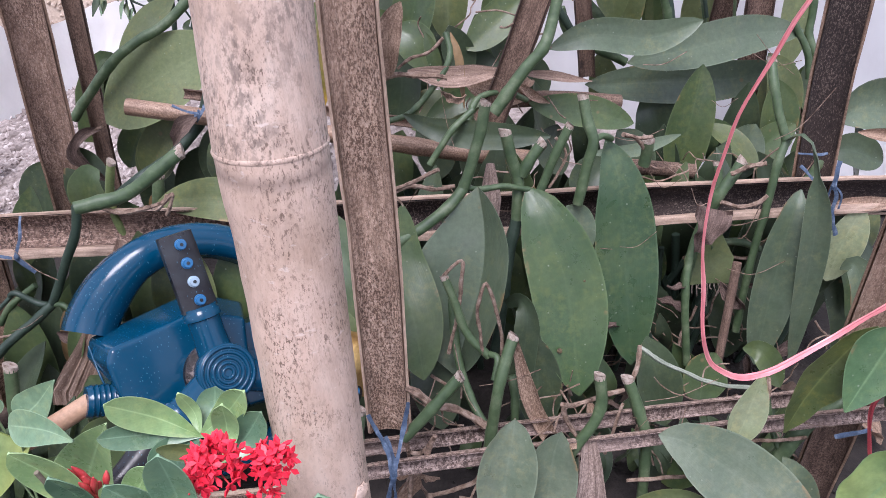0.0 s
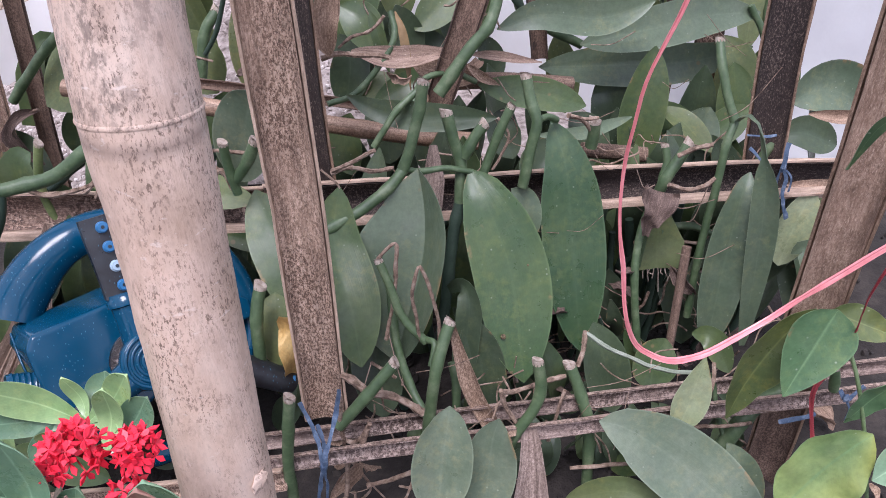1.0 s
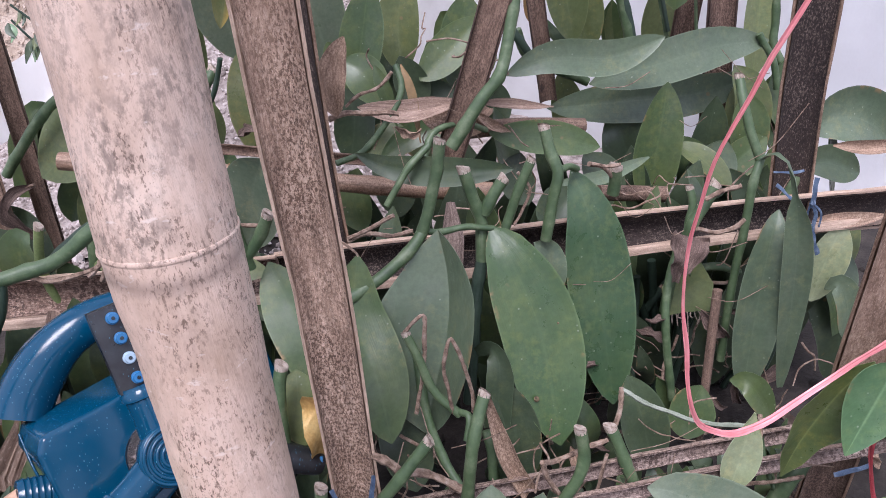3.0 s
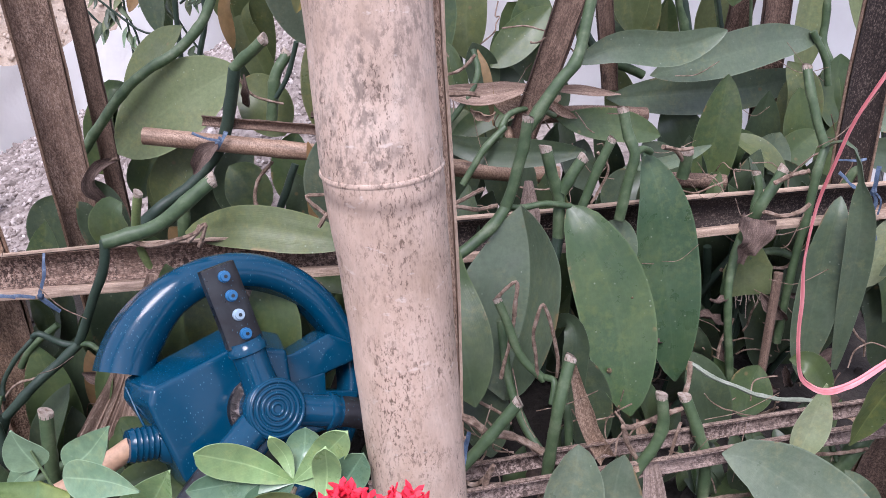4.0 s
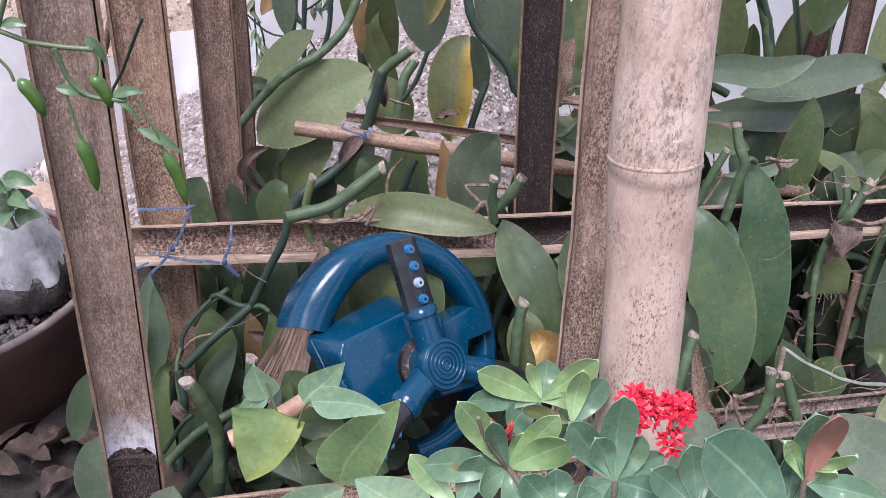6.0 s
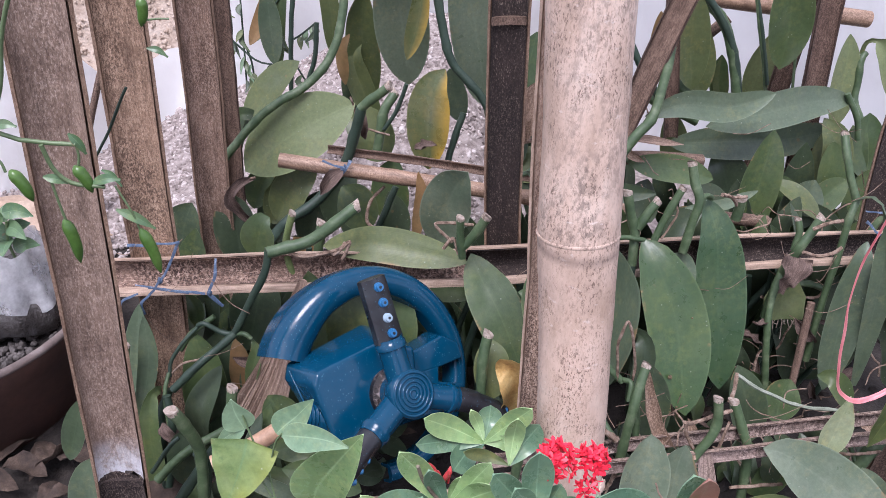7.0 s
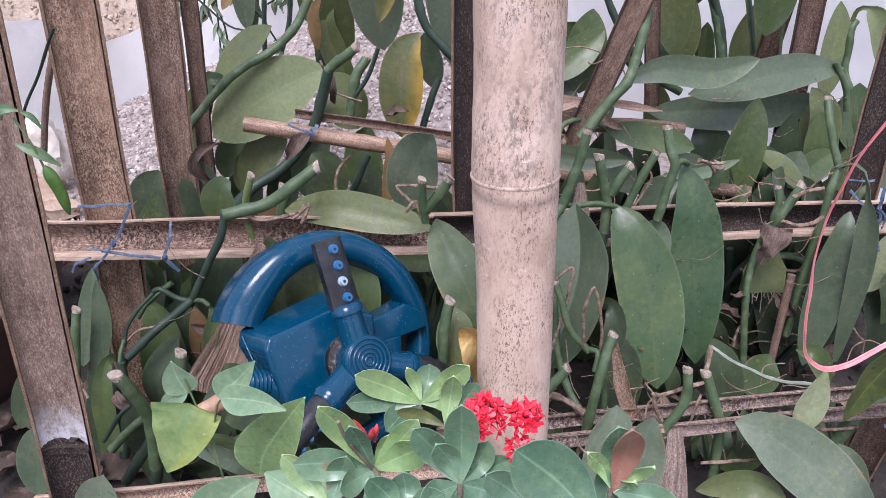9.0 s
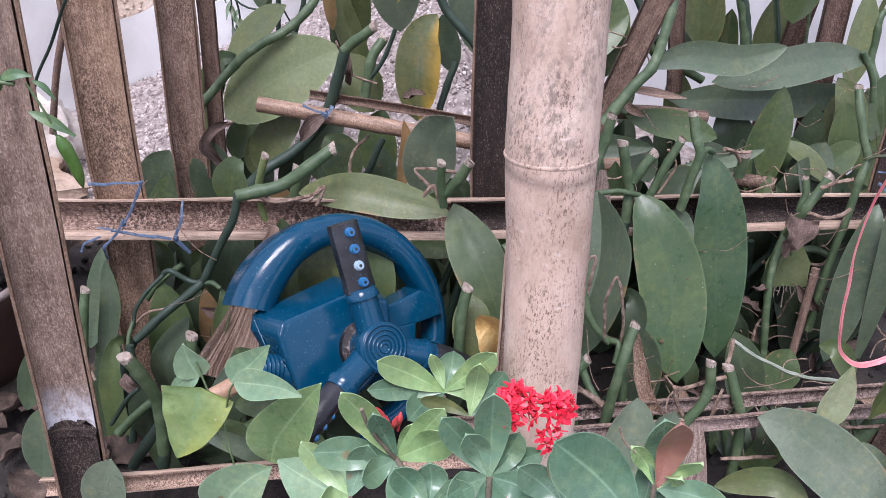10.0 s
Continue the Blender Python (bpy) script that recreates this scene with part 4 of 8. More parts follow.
def round_pole():
    """The upright bamboo pole with one swollen joint."""
    top = thing("bamboo_pole", (-0.0357, 0.173, 0), "upright round bamboo pole, pale and spotted, with one joint", "pole")
    n = 320
    base, head = Vector((-0.0357, 0.1730, 0.0)), Vector((-0.0787, 0.2926, 0.86))
    joint = 0.4068 / 0.86
    path, sc = [], []
    for i in range(n + 1):
        f = i / n
        p = base.lerp(head, f)
        d = (f - joint) * 0.86
        path.append(p + Vector((-0.0009 * math.exp(-(d / 0.03) ** 2), 0, 0)))
        flare = 0.042 * math.exp(-(d / (0.016 if d > 0 else 0.030)) ** 2)
        ridge = 0.006 * math.exp(-(d / 0.0011) ** 2) - 0.010 * math.exp(-((d + 0.0024) / 0.0012) ** 2) - 0.006 * math.exp(-((d - 0.0030) / 0.0018) ** 2)
        sc.append((0.962 + 0.028 * ease(-0.06, 0.03, d)) * (1 + flare + ridge) + 0.05 * (f - joint))
    bm = sweep(path, circle(0.01865, 48), sc, facing=(0, -1, 0.1))
    for v in bm.verts:
        v.co += noise.noise_vector(v.co * 55) * 0.0004 + noise.noise_vector(v.co * 190) * 0.00012
    part("shaft", bm, POLE, top)
    t = (head - base).normalized()
    at = base.lerp(head, joint) + Vector((-0.0009, 0, 0)) + t * 0.0002
    part("joint_ring", sweep([at - t * 0.0008, at, at + t * 0.0008], circle(0.01952, 48), [0.985, 1.002, 0.985], facing=(0, -1, 0.1)), POLE, top, "thin raised joint ring")
    part("branch_scar", ellipsoid(POLE_SCAR, (0.0034, 0.0044, 0.0013), (0.82, -0.55, 0.12), 0.5, 20), POLE, top, "round pale branch scar")
    return top


POLE_SCAR = Vector((-0.033, 0.201, 0.266))
round_pole()

# ---------------------------------------------------------------- sprinkler
HUB = Vector((-0.1355, 0.3575, 0.1845))
AX_U, AX_V, AX_N = Vector((0.857, 0.388, -0.341)).normalized(), Vector((0.0, 0.66, 0.751)).normalized(), Vector((0.516, -0.643, 0.565)).normalized()


def sp(u, v, h):
    """A place on the sprinkler: along its base, up its base, along its spindle from the cap."""
    return HUB + AX_U * u + AX_V * v + AX_N * h


def prism(outline_front, outline_back, h_front, h_back, bevel=0.004):
    bm = bmesh.new()
    f = [bm.verts.new(sp(u, v, h_front)) for u, v in outline_front]
    b = [bm.verts.new(sp(u, v, h_back)) for u, v in outline_back]
    n = len(f)
    bm.faces.new(f)
    bm.faces.new(b[::-1])
    for i in range(n):
        bm.faces.new((f[i], b[i], b[(i + 1) % n], f[(i + 1) % n]))
    bmesh.ops.recalc_face_normals(bm, faces=bm.faces)
    bmesh.ops.bevel(bm, geom=bm.edges[:], offset=bevel, segments=4, profile=0.6, affect="EDGES")
    return bm


def barrel(p, q, rings, seg=28):
    """A turned shape from p to q: rings of (fraction, radius)."""
    return sweep([p.lerp(q, f) for f, _ in rings], circle(1.0, seg), [r for _, r in rings], facing=(0.3, 0.2, 0.9))


def sprinkler():
    top = thing("sprinkler", sp(0, -0.08, -0.08), "glossy blue plastic three-armed lawn sprinkler leaning against the rail", "sprinkler")
    # curved rim of the base: a broad domed band, widest on one side and ending there in a lip
    c = (0.0005, 0.0145)
    stops = ((-80, 0.62), (10, 0.68), (40, 0.87), (75, 0.92), (100, 0.98), (130, 1.12), (150, 1.32), (174, 1.38))
    path, sc = [], []
    steps = 72
    for i in range(steps + 1):
        w = -80 + 252 * i / steps
        k = next(p + (q - p) * (w - lo) / (hi - lo) for (lo, p), (hi, q) in zip(stops, stops[1:]) if lo <= w <= hi)
        R = 0.0905 - 0.0125 * k
        path.append(sp(c[0] + R * math.cos(radians(w)), c[1] + R * math.sin(radians(w)), -0.066 - 0.014 * ease(115, 172, w)))
        sc.append(k)
    band = [(0.0125 * math.cos(a), 0.0115 * math.sin(a)) for a in [math.pi * j / 16 for j in range(17)]]
    band += [(-0.0125, -0.016), (-0.0095, -0.016), (-0.007, 0.001), (0.007, 0.001), (0.0095, -0.016), (0.0125, -0.016)]
    part("base_rim", sweep(path, band, sc, facing=AX_N), BLUE, top)
    # webs between body and rim, with a small opening between them
    webs = (
        [(0.012, 0.030), (0.031, 0.0345), (0.057, 0.0475), (0.074, 0.042), (0.079, 0.0290), (0.0540, 0.0200), (0.022, 0.010)],
        [(0.022, 0.014), (0.0545, 0.0215), (0.0545, 0.0080), (0.0790, 0.0070), (0.0790, -0.012), (0.030, -0.024), (0.018, 0.0)],
    )
    for out in webs:
        mid = (sum(u for u, v in out) / len(out), sum(v for u, v in out) / len(out))
        wide = [(u + (u - mid[0]) * 0.10, v + (v - mid[1]) * 0.28) for u, v in out]
        part("web", prism(out, wide, -0.051, -0.080, 0.0022), BLUE, top)
    # hollow body with sloping shoulders
    front = [(-0.0670, 0.005), (-0.0650, 0.0145), (-0.0142, 0.0388), (0.019, 0.036), (0.026, -0.006), (0.004, -0.030), (-0.030, -0.056), (-0.046, -0.040), (-0.0605, -0.010)]
    back = [(-0.0745, 0.010), (-0.0735, 0.0225), (-0.0080, 0.0560), (0.030, 0.050), (0.034, -0.006), (0.010, -0.036), (-0.024, -0.060), (-0.042, -0.044), (-0.0625, -0.006)]
    part("body", prism(front, back, -0.034, -0.078, 0.0034), BLUE, top)
    part("parting_seam", sweep(smooth_path([sp(-0.0740, 0.0165, -0.068), sp(-0.0665, -0.004, -0.058), sp(-0.055, -0.026, -0.056)], 10), circle(0.0008, 8), facing=AX_N), BLUE, top)
    # spindle, bearing and cap with concentric grooves
    part("spindle", barrel(sp(0, 0, -0.046), sp(0, 0, -0.012), [(0, 0.016), (0.5, 0.015), (1, 0.0165)]), BLUE, top)
    collar = part("bearing_ring", barrel(sp(0, 0, -0.040), sp(0, 0, -0.027), [(0, 0.0185), (0.1, 0.0205), (0.9, 0.0205), (1, 0.0185)]), BROWN_RING, top, "dark brown worn bearing ring")
    cap = part("cap", barrel(sp(0, 0, -0.021), sp(0, 0, 0.0), [(0, 0.0150), (0.3, 0.0182), (0.85, 0.0190), (0.97, 0.0184), (1.0, 0.0176)], 40), BLUE, top)
    for R in (0.0165, 0.0130, 0.0096, 0.0064, 0.0034):
        part("groove_ring", torus(sp(0, 0, 0.0001), AX_N, R, 0.00115), BLUE, cap)
    # three arms
    for ang, rise, kind in ((113, 0.10, "bar"), (-6, 0.02, "tip"), (224, 0.16, "tip")):
        d = (AX_U * math.cos(radians(ang)) + AX_V * math.sin(radians(ang)) + AX_N * rise).normalized()
        side = d.cross(AX_N).normalized()
        nrm = side.cross(d).normalized()
        o = sp(0, 0, -0.0135)
        arm = part("arm", barrel(o + d * 0.008, o + d * 0.046, [(0, 0.0115), (0.5, 0.0104), (0.78, 0.0106), (0.80, 0.0120), (0.90, 0.0120), (0.93, 0.0108), (1, 0.0106)]), BLUE, top)
        if kind == "bar":
            path = [o + d * (0.044 + 0.05 * i / 6) for i in range(7)]
            sec = [(-0.0108, -0.004), (-0.0108, 0.003), (-0.005, 0.0068), (0.005, 0.0068), (0.0108, 0.003), (0.0108, -0.004), (0.006, -0.007), (-0.006, -0.007)]
            bar = part("nozzle_bar", sweep(path, sec, [1.03, 1, 1, 1, 1, 1, 0.97], facing=nrm), BLACK, arm, "worn black plastic bar with four nozzles")
            for k in range(4):
                q = o + d * (0.0505 + 0.0122 * k) + nrm * 0.0066
                # the second nozzle's pale colour stands in for a highlight
                mat = NOZZLE_GLINT if k == 1 else BLUE_LIGHT
                part("nozzle", barrel(q, q + nrm * 0.0042, [(0, 0.0036), (0.55, 0.0036), (0.6, 0.0030), (1, 0.0028)], 16), mat, arm)
                part("nozzle_hole", barrel(q + nrm * 0.0041, q + nrm * 0.0046, [(0, 0.0011), (1, 0.0011)], 10), HOLE, arm)
        else:
            drop = -nrm * 0.10 - AX_V * 0.28
            e = (d + drop * (0.9 if ang < 0 else 0.7)).normalized()
            p0 = o + d * 0.044
            out = (nrm * 0.5 + AX_U).normalized()
            part("nozzle_head", sweep(smooth_path([p0, p0 + d * 0.012, p0 + d * 0.018 + e * 0.018, p0 + d * 0.02 + e * 0.034], 12), circle(0.0098, 20), [1.0] * 5 + [0.99, 0.97, 0.95, 0.92, 0.9, 0.86, 0.8, 0.7], facing=nrm), BLACK, arm, "worn black nozzle head")
            for k in range(3):
                q = p0 + d * 0.018 + e * (0.006 + 0.009 * k) + out * 0.0072
                part("nozzle", barrel(q, q + out * 0.005, [(0, 0.0028), (0.6, 0.0028), (1, 0.0022)], 12), BLUE_LIGHT, arm)
    # threaded hose inlet at the lower corner
    a, b = sp(-0.044, -0.0165, -0.052), sp(-0.076, -0.0185, -0.050)
    rings = [(0, 0.0175), (0.12, 0.0165), (0.40, 0.0125), (0.44, 0.0106)]
    for k in range(5):
        rings += [(0.47 + 0.1 * k, 0.0102), (0.50 + 0.1 * k, 0.0108), (0.54 + 0.1 * k, 0.0102)]
    part("hose_inlet", barrel(a, b, rings + [(1, 0.0097)]), BLUE, top)
    return b, (b - a).normalized()


PIPE_MID, PIPE_END = Vector((-0.257, 0.336, 0.151)), Vector((-0.285, 0.325, 0.143))
inlet, inlet_way = sprinkler()
pipe = thing("pipe", (inlet.x - 0.07, inlet.y, 0), "short tan plastic pipe pushed into the sprinkler inlet", "pipe")
part("tube", tube([inlet - inlet_way * 0.004, PIPE_MID, PIPE_END], 0.0066, 20, 16), HOSE, pipe)

# ---------------------------------------------------------------- pot, bag and litter


def pot():
    c = Vector((-0.615, 0.545, -0.02))
    top = thing("flower_pot", c, "round brown plastic flower pot with a pale worn rim", "pot")
    prof = [(0.105, 0.0), (0.118, 0.03), (0.143, 0.110), (0.150, 0.125), (0.150, 0.140), (0.144, 0.142), (0.140, 0.128), (0.120, 0.05)]
    bm = bmesh.new()
    seg, rows = 72, []
    for r, z in prof:
        rows.append([bm.verts.new(c + Vector((r * math.cos(math.tau * i / seg), r * math.sin(math.tau * i / seg), z))) for i in range(seg)])
    for a, b in zip(rows, rows[1:]):
        for i in range(seg):
            bm.faces.new((a[i], a[(i + 1) % seg], b[(i + 1) % seg], b[i]))
    bmesh.ops.recalc_face_normals(bm, faces=bm.faces)
    part("wall", bm, CLAY, top)
    part("rim", torus(c + Vector((0, 0, 0.140)), Vector((0, 0, 1)), 0.1465, 0.0042, 72, 10), POT_RIM, top)
    bm = bmesh.new()
    mid = bm.verts.new(c + Vector((0, 0, 0.112)))
    ring = [bm.verts.new(c + Vector((0.139 * math.cos(math.tau * i / 40), 0.139 * math.sin(math.tau * i / 40), 0.106))) for i in range(40)]
    for i in range(40):
        bm.faces.new((mid, ring[i], ring[(i + 1) % 40]))
    part("soil", bm, SOIL, top)

    def inside(g):
        a, r = g.uniform(0, math.tau), 0.134 * math.sqrt(g.random())
        return c + Vector((r * math.cos(a), r * math.sin(a), 0.112))
    pebbles(900, inside, (0.002, 0.0055), PEBBLE, "potting_gravel", "grey pebbles on the soil of the pot", "gravel", 0.8)


pot()


def crumpled(name, c, size, material, label, category, seed, amount=0.35):
    bm = bmesh.new()
    bmesh.ops.create_icosphere(bm, subdivisions=4, radius=1)
    for v in bm.verts:
        p = v.co.copy()
        k = 1 + amount * noise.noise(p * 1.6 + Vector((seed, 0, 0))) + amount * 0.5 * abs(noise.noise(p * 4.1 + Vector((0, seed, 0)))) + 0.1 * noise.noise(p * 9 + Vector((0, 0, seed)))
        v.co = Vector((p.x * size[0], p.y * size[1], max(p.z * size[2], -size[2] * 0.8))) * k + Vector(c)
    ob = thing(name, (c[0], c[1], c[2] - size[2] * 0.8), label, category)
    part("skin", bm, material, ob)
    return ob



def planter_bag():
    """A seedling bag: a soil-filled sack under a loose collar of clear plastic."""
    c = Vector((-0.556, 0.566, 0.088))
    top = thing("planter_bag", c, "clear dusty plastic seedling bag filled with dark soil", "bag")

    def shell(rings, seed, rough):
        bm = bmesh.new()
        seg, rows = 64, []
        for r, z in rings:
            row = []
            for i in range(seg):
                a = math.tau * i / seg
                d = Vector((math.cos(a), math.sin(a), 0))
                k = 1 + rough * noise.noise(Vector((d.x * 2.4, d.y * 2.4, z * 22 + seed))) + rough * 0.5 * abs(noise.noise(Vector((d.x * 6, d.y * 6, z * 45 + seed))))
                row.append(bm.verts.new(c + d * (r * k) + Vector((0, 0, z + 0.018 * rough * 4 * noise.noise(Vector((d.x * 1.7, d.y * 1.7, seed)))))))
            rows.append(row)
        for p, q in zip(rows, rows[1:]):
            for i in range(seg):
                bm.faces.new((p[i], p[(i + 1) % seg], q[(i + 1) % seg], q[i]))
        return bm, rows
    bm, rows = shell([(0.044, 0.0), (0.056, 0.010), (0.058, 0.030), (0.054, 0.046), (0.046, 0.054), (0.020, 0.057)], 3.0, 0.16)
    bm.faces.new(rows[-1])
    part("soil_fill", bm, BAG, top, "dark soil behind dusty plastic")
    bm, _ = shell([(0.0565, 0.036), (0.054, 0.052), (0.050, 0.068), (0.047, 0.084), (0.042, 0.098)], 3.0, 0.20)
    bmesh.ops.solidify(bm, geom=bm.faces[:], thickness=0.0006)
    part("collar", bm, CLEAR, top, "loose clear plastic collar")


planter_bag()
crumpled("sack", (-0.73, 0.855, 0.018), (0.13, 0.05, 0.040), CLOTH, "crumpled tan sack lying at the foot of the sheet", "sack", 8.0)

crumpled("plastic_bag", (-0.640, 0.915, 0.060), (0.032, 0.020, 0.050), CREAM, "crumpled cream plastic bag at the foot of the sheet", "bag", 5.0, 0.5)

seedling = thing("seedling", (-0.530, 0.565, 0.150), "small green seedling growing in the plastic bag", "plant")
part("stem", tube([(-0.530, 0.565, 0.150), (-0.533, 0.562, 0.185), (-0.527, 0.560, 0.212)], 0.0016, 6, 8), CHILI_STEM, seedling)
for k in range(9):
    w, h = k * 2.4, 0.180 + 0.005 * k
    base = Vector((-0.530, 0.562, h))
    tip = base + Vector((0.030 * math.cos(w), 0.02 * math.sin(w) - 0.006, 0.008 - 0.006 * (k % 3)))
    leaf(seedling, [base, base.lerp(tip, 0.5) + Vector((0, 0, 0.004)), tip], 0.016, "weed", shape="ovate")

rng = random.Random(11)


def litter(n, xr, yr, zr, material, label, size=(0.014, 0.034)):
    for _ in range(n):
        at = Vector((rng.uniform(*xr), rng.uniform(*yr), rng.uniform(*zr)))
        w, ln = rng.uniform(0, math.tau), rng.uniform(*size)
        d = Vector((math.cos(w), math.sin(w), 0)) * ln
        t = thing("dry_leaf", at, label, "dry leaf", "fallen leaves")
        part("blade", blade([at - d * 0.5, at + Vector((0, 0, ln * rng.uniform(0.1, 0.35))), at + d * 0.5], ln * rng.uniform(0.35, 0.6), "lance", rng.uniform(-40, 40), rng.uniform(0.1, 0.5), rng.uniform(0.1, 0.35), 0.0006, 10, 6, (0.1, -0.2, 1)), material, t)


litter(34, (-0.62, -0.36), (0.33, 0.50), (0.004, 0.02), LITTER, "curled brown dry leaf on the soil", (0.03, 0.065))
litter(22, (-0.36, 0.40), (0.33, 0.55), (0.004, 0.02), LITTER, "curled brown dry leaf under the vines")
litter(16, (-0.66, -0.30), (0.66, 0.86), (0.006, 0.02), LITTER, "dark dry leaf between soil and gravel")
litter(8, (0.28, 0.45), (0.36, 0.50), (0.005, 0.02), DRY, "pale dry leaf on the soil")


def dry_blade(name, pts, width, material, label, shape="oblong", **how):
    t = thing(name, (pts[-1][0], pts[-1][1], 0), label, "dry leaf")
    part("blade", blade(pts, width, shape, **how), material, t)
    return t


dry_blade("dry_leaf", [(0.098, 0.356, 0.126), (0.100, 0.345, 0.10), (0.101, 0.335, 0.05), (0.102, 0.33, 0.0)], 0.027, DRY_GREY, "withered grey-brown leaf hanging over the lower rail", "strap", cup=0.35)
dry_blade("dry_leaf", [(-0.069, 0.405, 0.168), (-0.060, 0.398, 0.172), (-0.050, 0.40, 0.155), (-0.047, 0.405, 0.118)], 0.038, YELLOW_DRY, "curled yellow-brown leaf beside the pole", "oblong", cup=0.4)
dry_blade("dry_leaf", [(0.02, 0.62, 0.27), (0.05, 0.62, 0.262), (0.075, 0.63, 0.254)], 0.022, DRY, "dry brown leaf lying across the vines", "lance", cup=0.2)
dry_blade("dry_leaf", [(0.036, 0.52, 0.248), (0.036, 0.512, 0.225), (0.034, 0.505, 0.20)], 0.017, DRY_GREY, "torn dry husk between the pruned stems", "strap", cup=0.4)
dry_blade("dry_leaf", [(0.047, 0.383, 0.190), (0.053, 0.38, 0.165), (0.062, 0.377, 0.135), (0.074, 0.372, 0.112)], 0.012, DRY, "split dry brown sheath on a pruned stem", "strap", cup=0.4, wave=0.2)
dry_blade("dry_leaf", [(0.318, 0.535, 0.205), (0.338, 0.53, 0.206), (0.372, 0.527, 0.21)], 0.012, DRY, "narrow dry leaf tucked under the raffia", "lance", cup=0.2)
dry_blade("dry_leaf", [(0.332, 0.56, 0.255), (0.355, 0.55, 0.256), (0.39, 0.545, 0.262)], 0.011, DRY, "curled dry leaf tip", "lance", cup=0.5)


def chili_pod(plant, a, b):
    a, b = Vector(a), Vector(b)
    path = smooth_path([a, a.lerp(b, 0.5) + Vector((0.001, 0, 0)), b], 12)
    pod = part("pod", sweep(path, circle(0.0027, 14), [0.25, 0.75, 0.98, 1.05, 1.0, 0.98, 0.95, 0.92, 0.88, 0.8, 0.66, 0.42, 0.12]), CHILI, plant)
    return pod




# ---------------------------------------------------------------- plants

vine_mid = thing('vanilla_vine', (0.060, 0.460, 0.000), 'climbing vanilla vine with thick stems, cut stubs and broad hanging leaves', 'vine', 'vanilla vines')
leaf(vine_mid, [(0.062, 0.495, 0.241), (0.074, 0.475, 0.225), (0.092, 0.450, 0.178), (0.102, 0.413, 0.109)], 0.0551, 'deep', 'green leaf with yellowing nicked edge', cup=0.1)
leaf(vine_mid, [(0.124, 0.530, 0.264), (0.135, 0.515, 0.235), (0.143, 0.500, 0.184), (0.155, 0.470, 0.088)], 0.0495, 'cool', cup=0.12)
leaf(vine_mid, [(0.025, 0.478, 0.251), (0.030, 0.462, 0.223), (0.027, 0.442, 0.193), (0.009, 0.412, 0.131)], 0.0756, 'grey', cup=0.05, twist=35, fold=0.7)
leaf(vine_mid, [(0.094, 0.500, 0.222), (0.105, 0.500, 0.210), (0.108, 0.490, 0.180)], 0.0221, 'grey')
leaf(vine_mid, [(-0.028, 0.460, 0.247), (-0.032, 0.440, 0.215), (-0.020, 0.410, 0.185), (-0.013, 0.390, 0.147)], 0.0420, 'green', twist=-15)
stem(vine_mid, [(0.045, 0.505, 0.281), (0.050, 0.502, 0.262), (0.056, 0.500, 0.243), (0.055, 0.490, 0.216)], 0.0051, cut=True)
stem(vine_mid, [(0.072, 0.505, 0.272), (0.065, 0.502, 0.262), (0.058, 0.500, 0.248)], 0.0048, cut=True)
stem(vine_mid, [(0.090, 0.500, 0.288), (0.083, 0.498, 0.271), (0.076, 0.497, 0.250), (0.072, 0.495, 0.239)], 0.0040, cut=True)
stem(vine_mid, [(0.101, 0.520, 0.302), (0.105, 0.514, 0.286), (0.110, 0.507, 0.273), (0.106, 0.504, 0.253), (0.102, 0.500, 0.224)], 0.0047, cut=True)
stem(vine_mid, [(0.111, 0.510, 0.273), (0.119, 0.518, 0.272), (0.127, 0.525, 0.266)], 0.0029)
stem(vine_mid, [(0.029, 0.490, 0.310), (0.026, 0.487, 0.289), (0.021, 0.483, 0.270), (0.015, 0.480, 0.250)], 0.0046, cut=True)
stem(vine_mid, [(0.015, 0.480, 0.249), (0.006, 0.470, 0.242), (-0.010, 0.460, 0.232), (-0.029, 0.450, 0.224), (-0.049, 0.440, 0.217)], 0.0047)
stem(vine_mid, [(0.015, 0.480, 0.250), (0.027, 0.485, 0.245), (0.045, 0.490, 0.245), (0.064, 0.495, 0.239)], 0.0026)
stem(vine_mid, [(0.055, 0.490, 0.216), (0.050, 0.480, 0.187), (0.046, 0.470, 0.147), (0.042, 0.460, 0.110)], 0.0051, material=STEM_DARK)
stem(vine_mid, [(0.249, 0.560, 0.314), (0.250, 0.550, 0.301), (0.254, 0.540, 0.283), (0.262, 0.530, 0.262)], 0.0040, cut=True)
stem(vine_mid, [(0.262, 0.530, 0.262), (0.256, 0.522, 0.245), (0.253, 0.515, 0.210), (0.249, 0.508, 0.163), (0.248, 0.500, 0.099)], 0.0038)
stem(vine_mid, [(0.224, 0.512, 0.254), (0.217, 0.508, 0.241), (0.208, 0.505, 0.225), (0.205, 0.515, 0.185), (0.202, 0.515, 0.141)], 0.0050, cut=True)
stem(vine_mid, [(0.211, 0.525, 0.245), (0.213, 0.520, 0.235), (0.210, 0.515, 0.218)], 0.0036, cut=True)
stem(vine_mid, [(0.313, 0.560, 0.250), (0.306, 0.555, 0.234), (0.297, 0.550, 0.214)], 0.0050, cut=True)
stem(vine_mid, [(0.205, 0.515, 0.198), (0.197, 0.503, 0.171), (0.196, 0.492, 0.141), (0.205, 0.480, 0.079)], 0.0038)
stem(vine_mid, [(0.157, 0.530, 0.263), (0.157, 0.530, 0.253), (0.156, 0.530, 0.241)], 0.0055, cut=True)
stem(vine_mid, [(0.156, 0.530, 0.253), (0.146, 0.525, 0.266), (0.134, 0.520, 0.272)], 0.0019, material=ROOT)
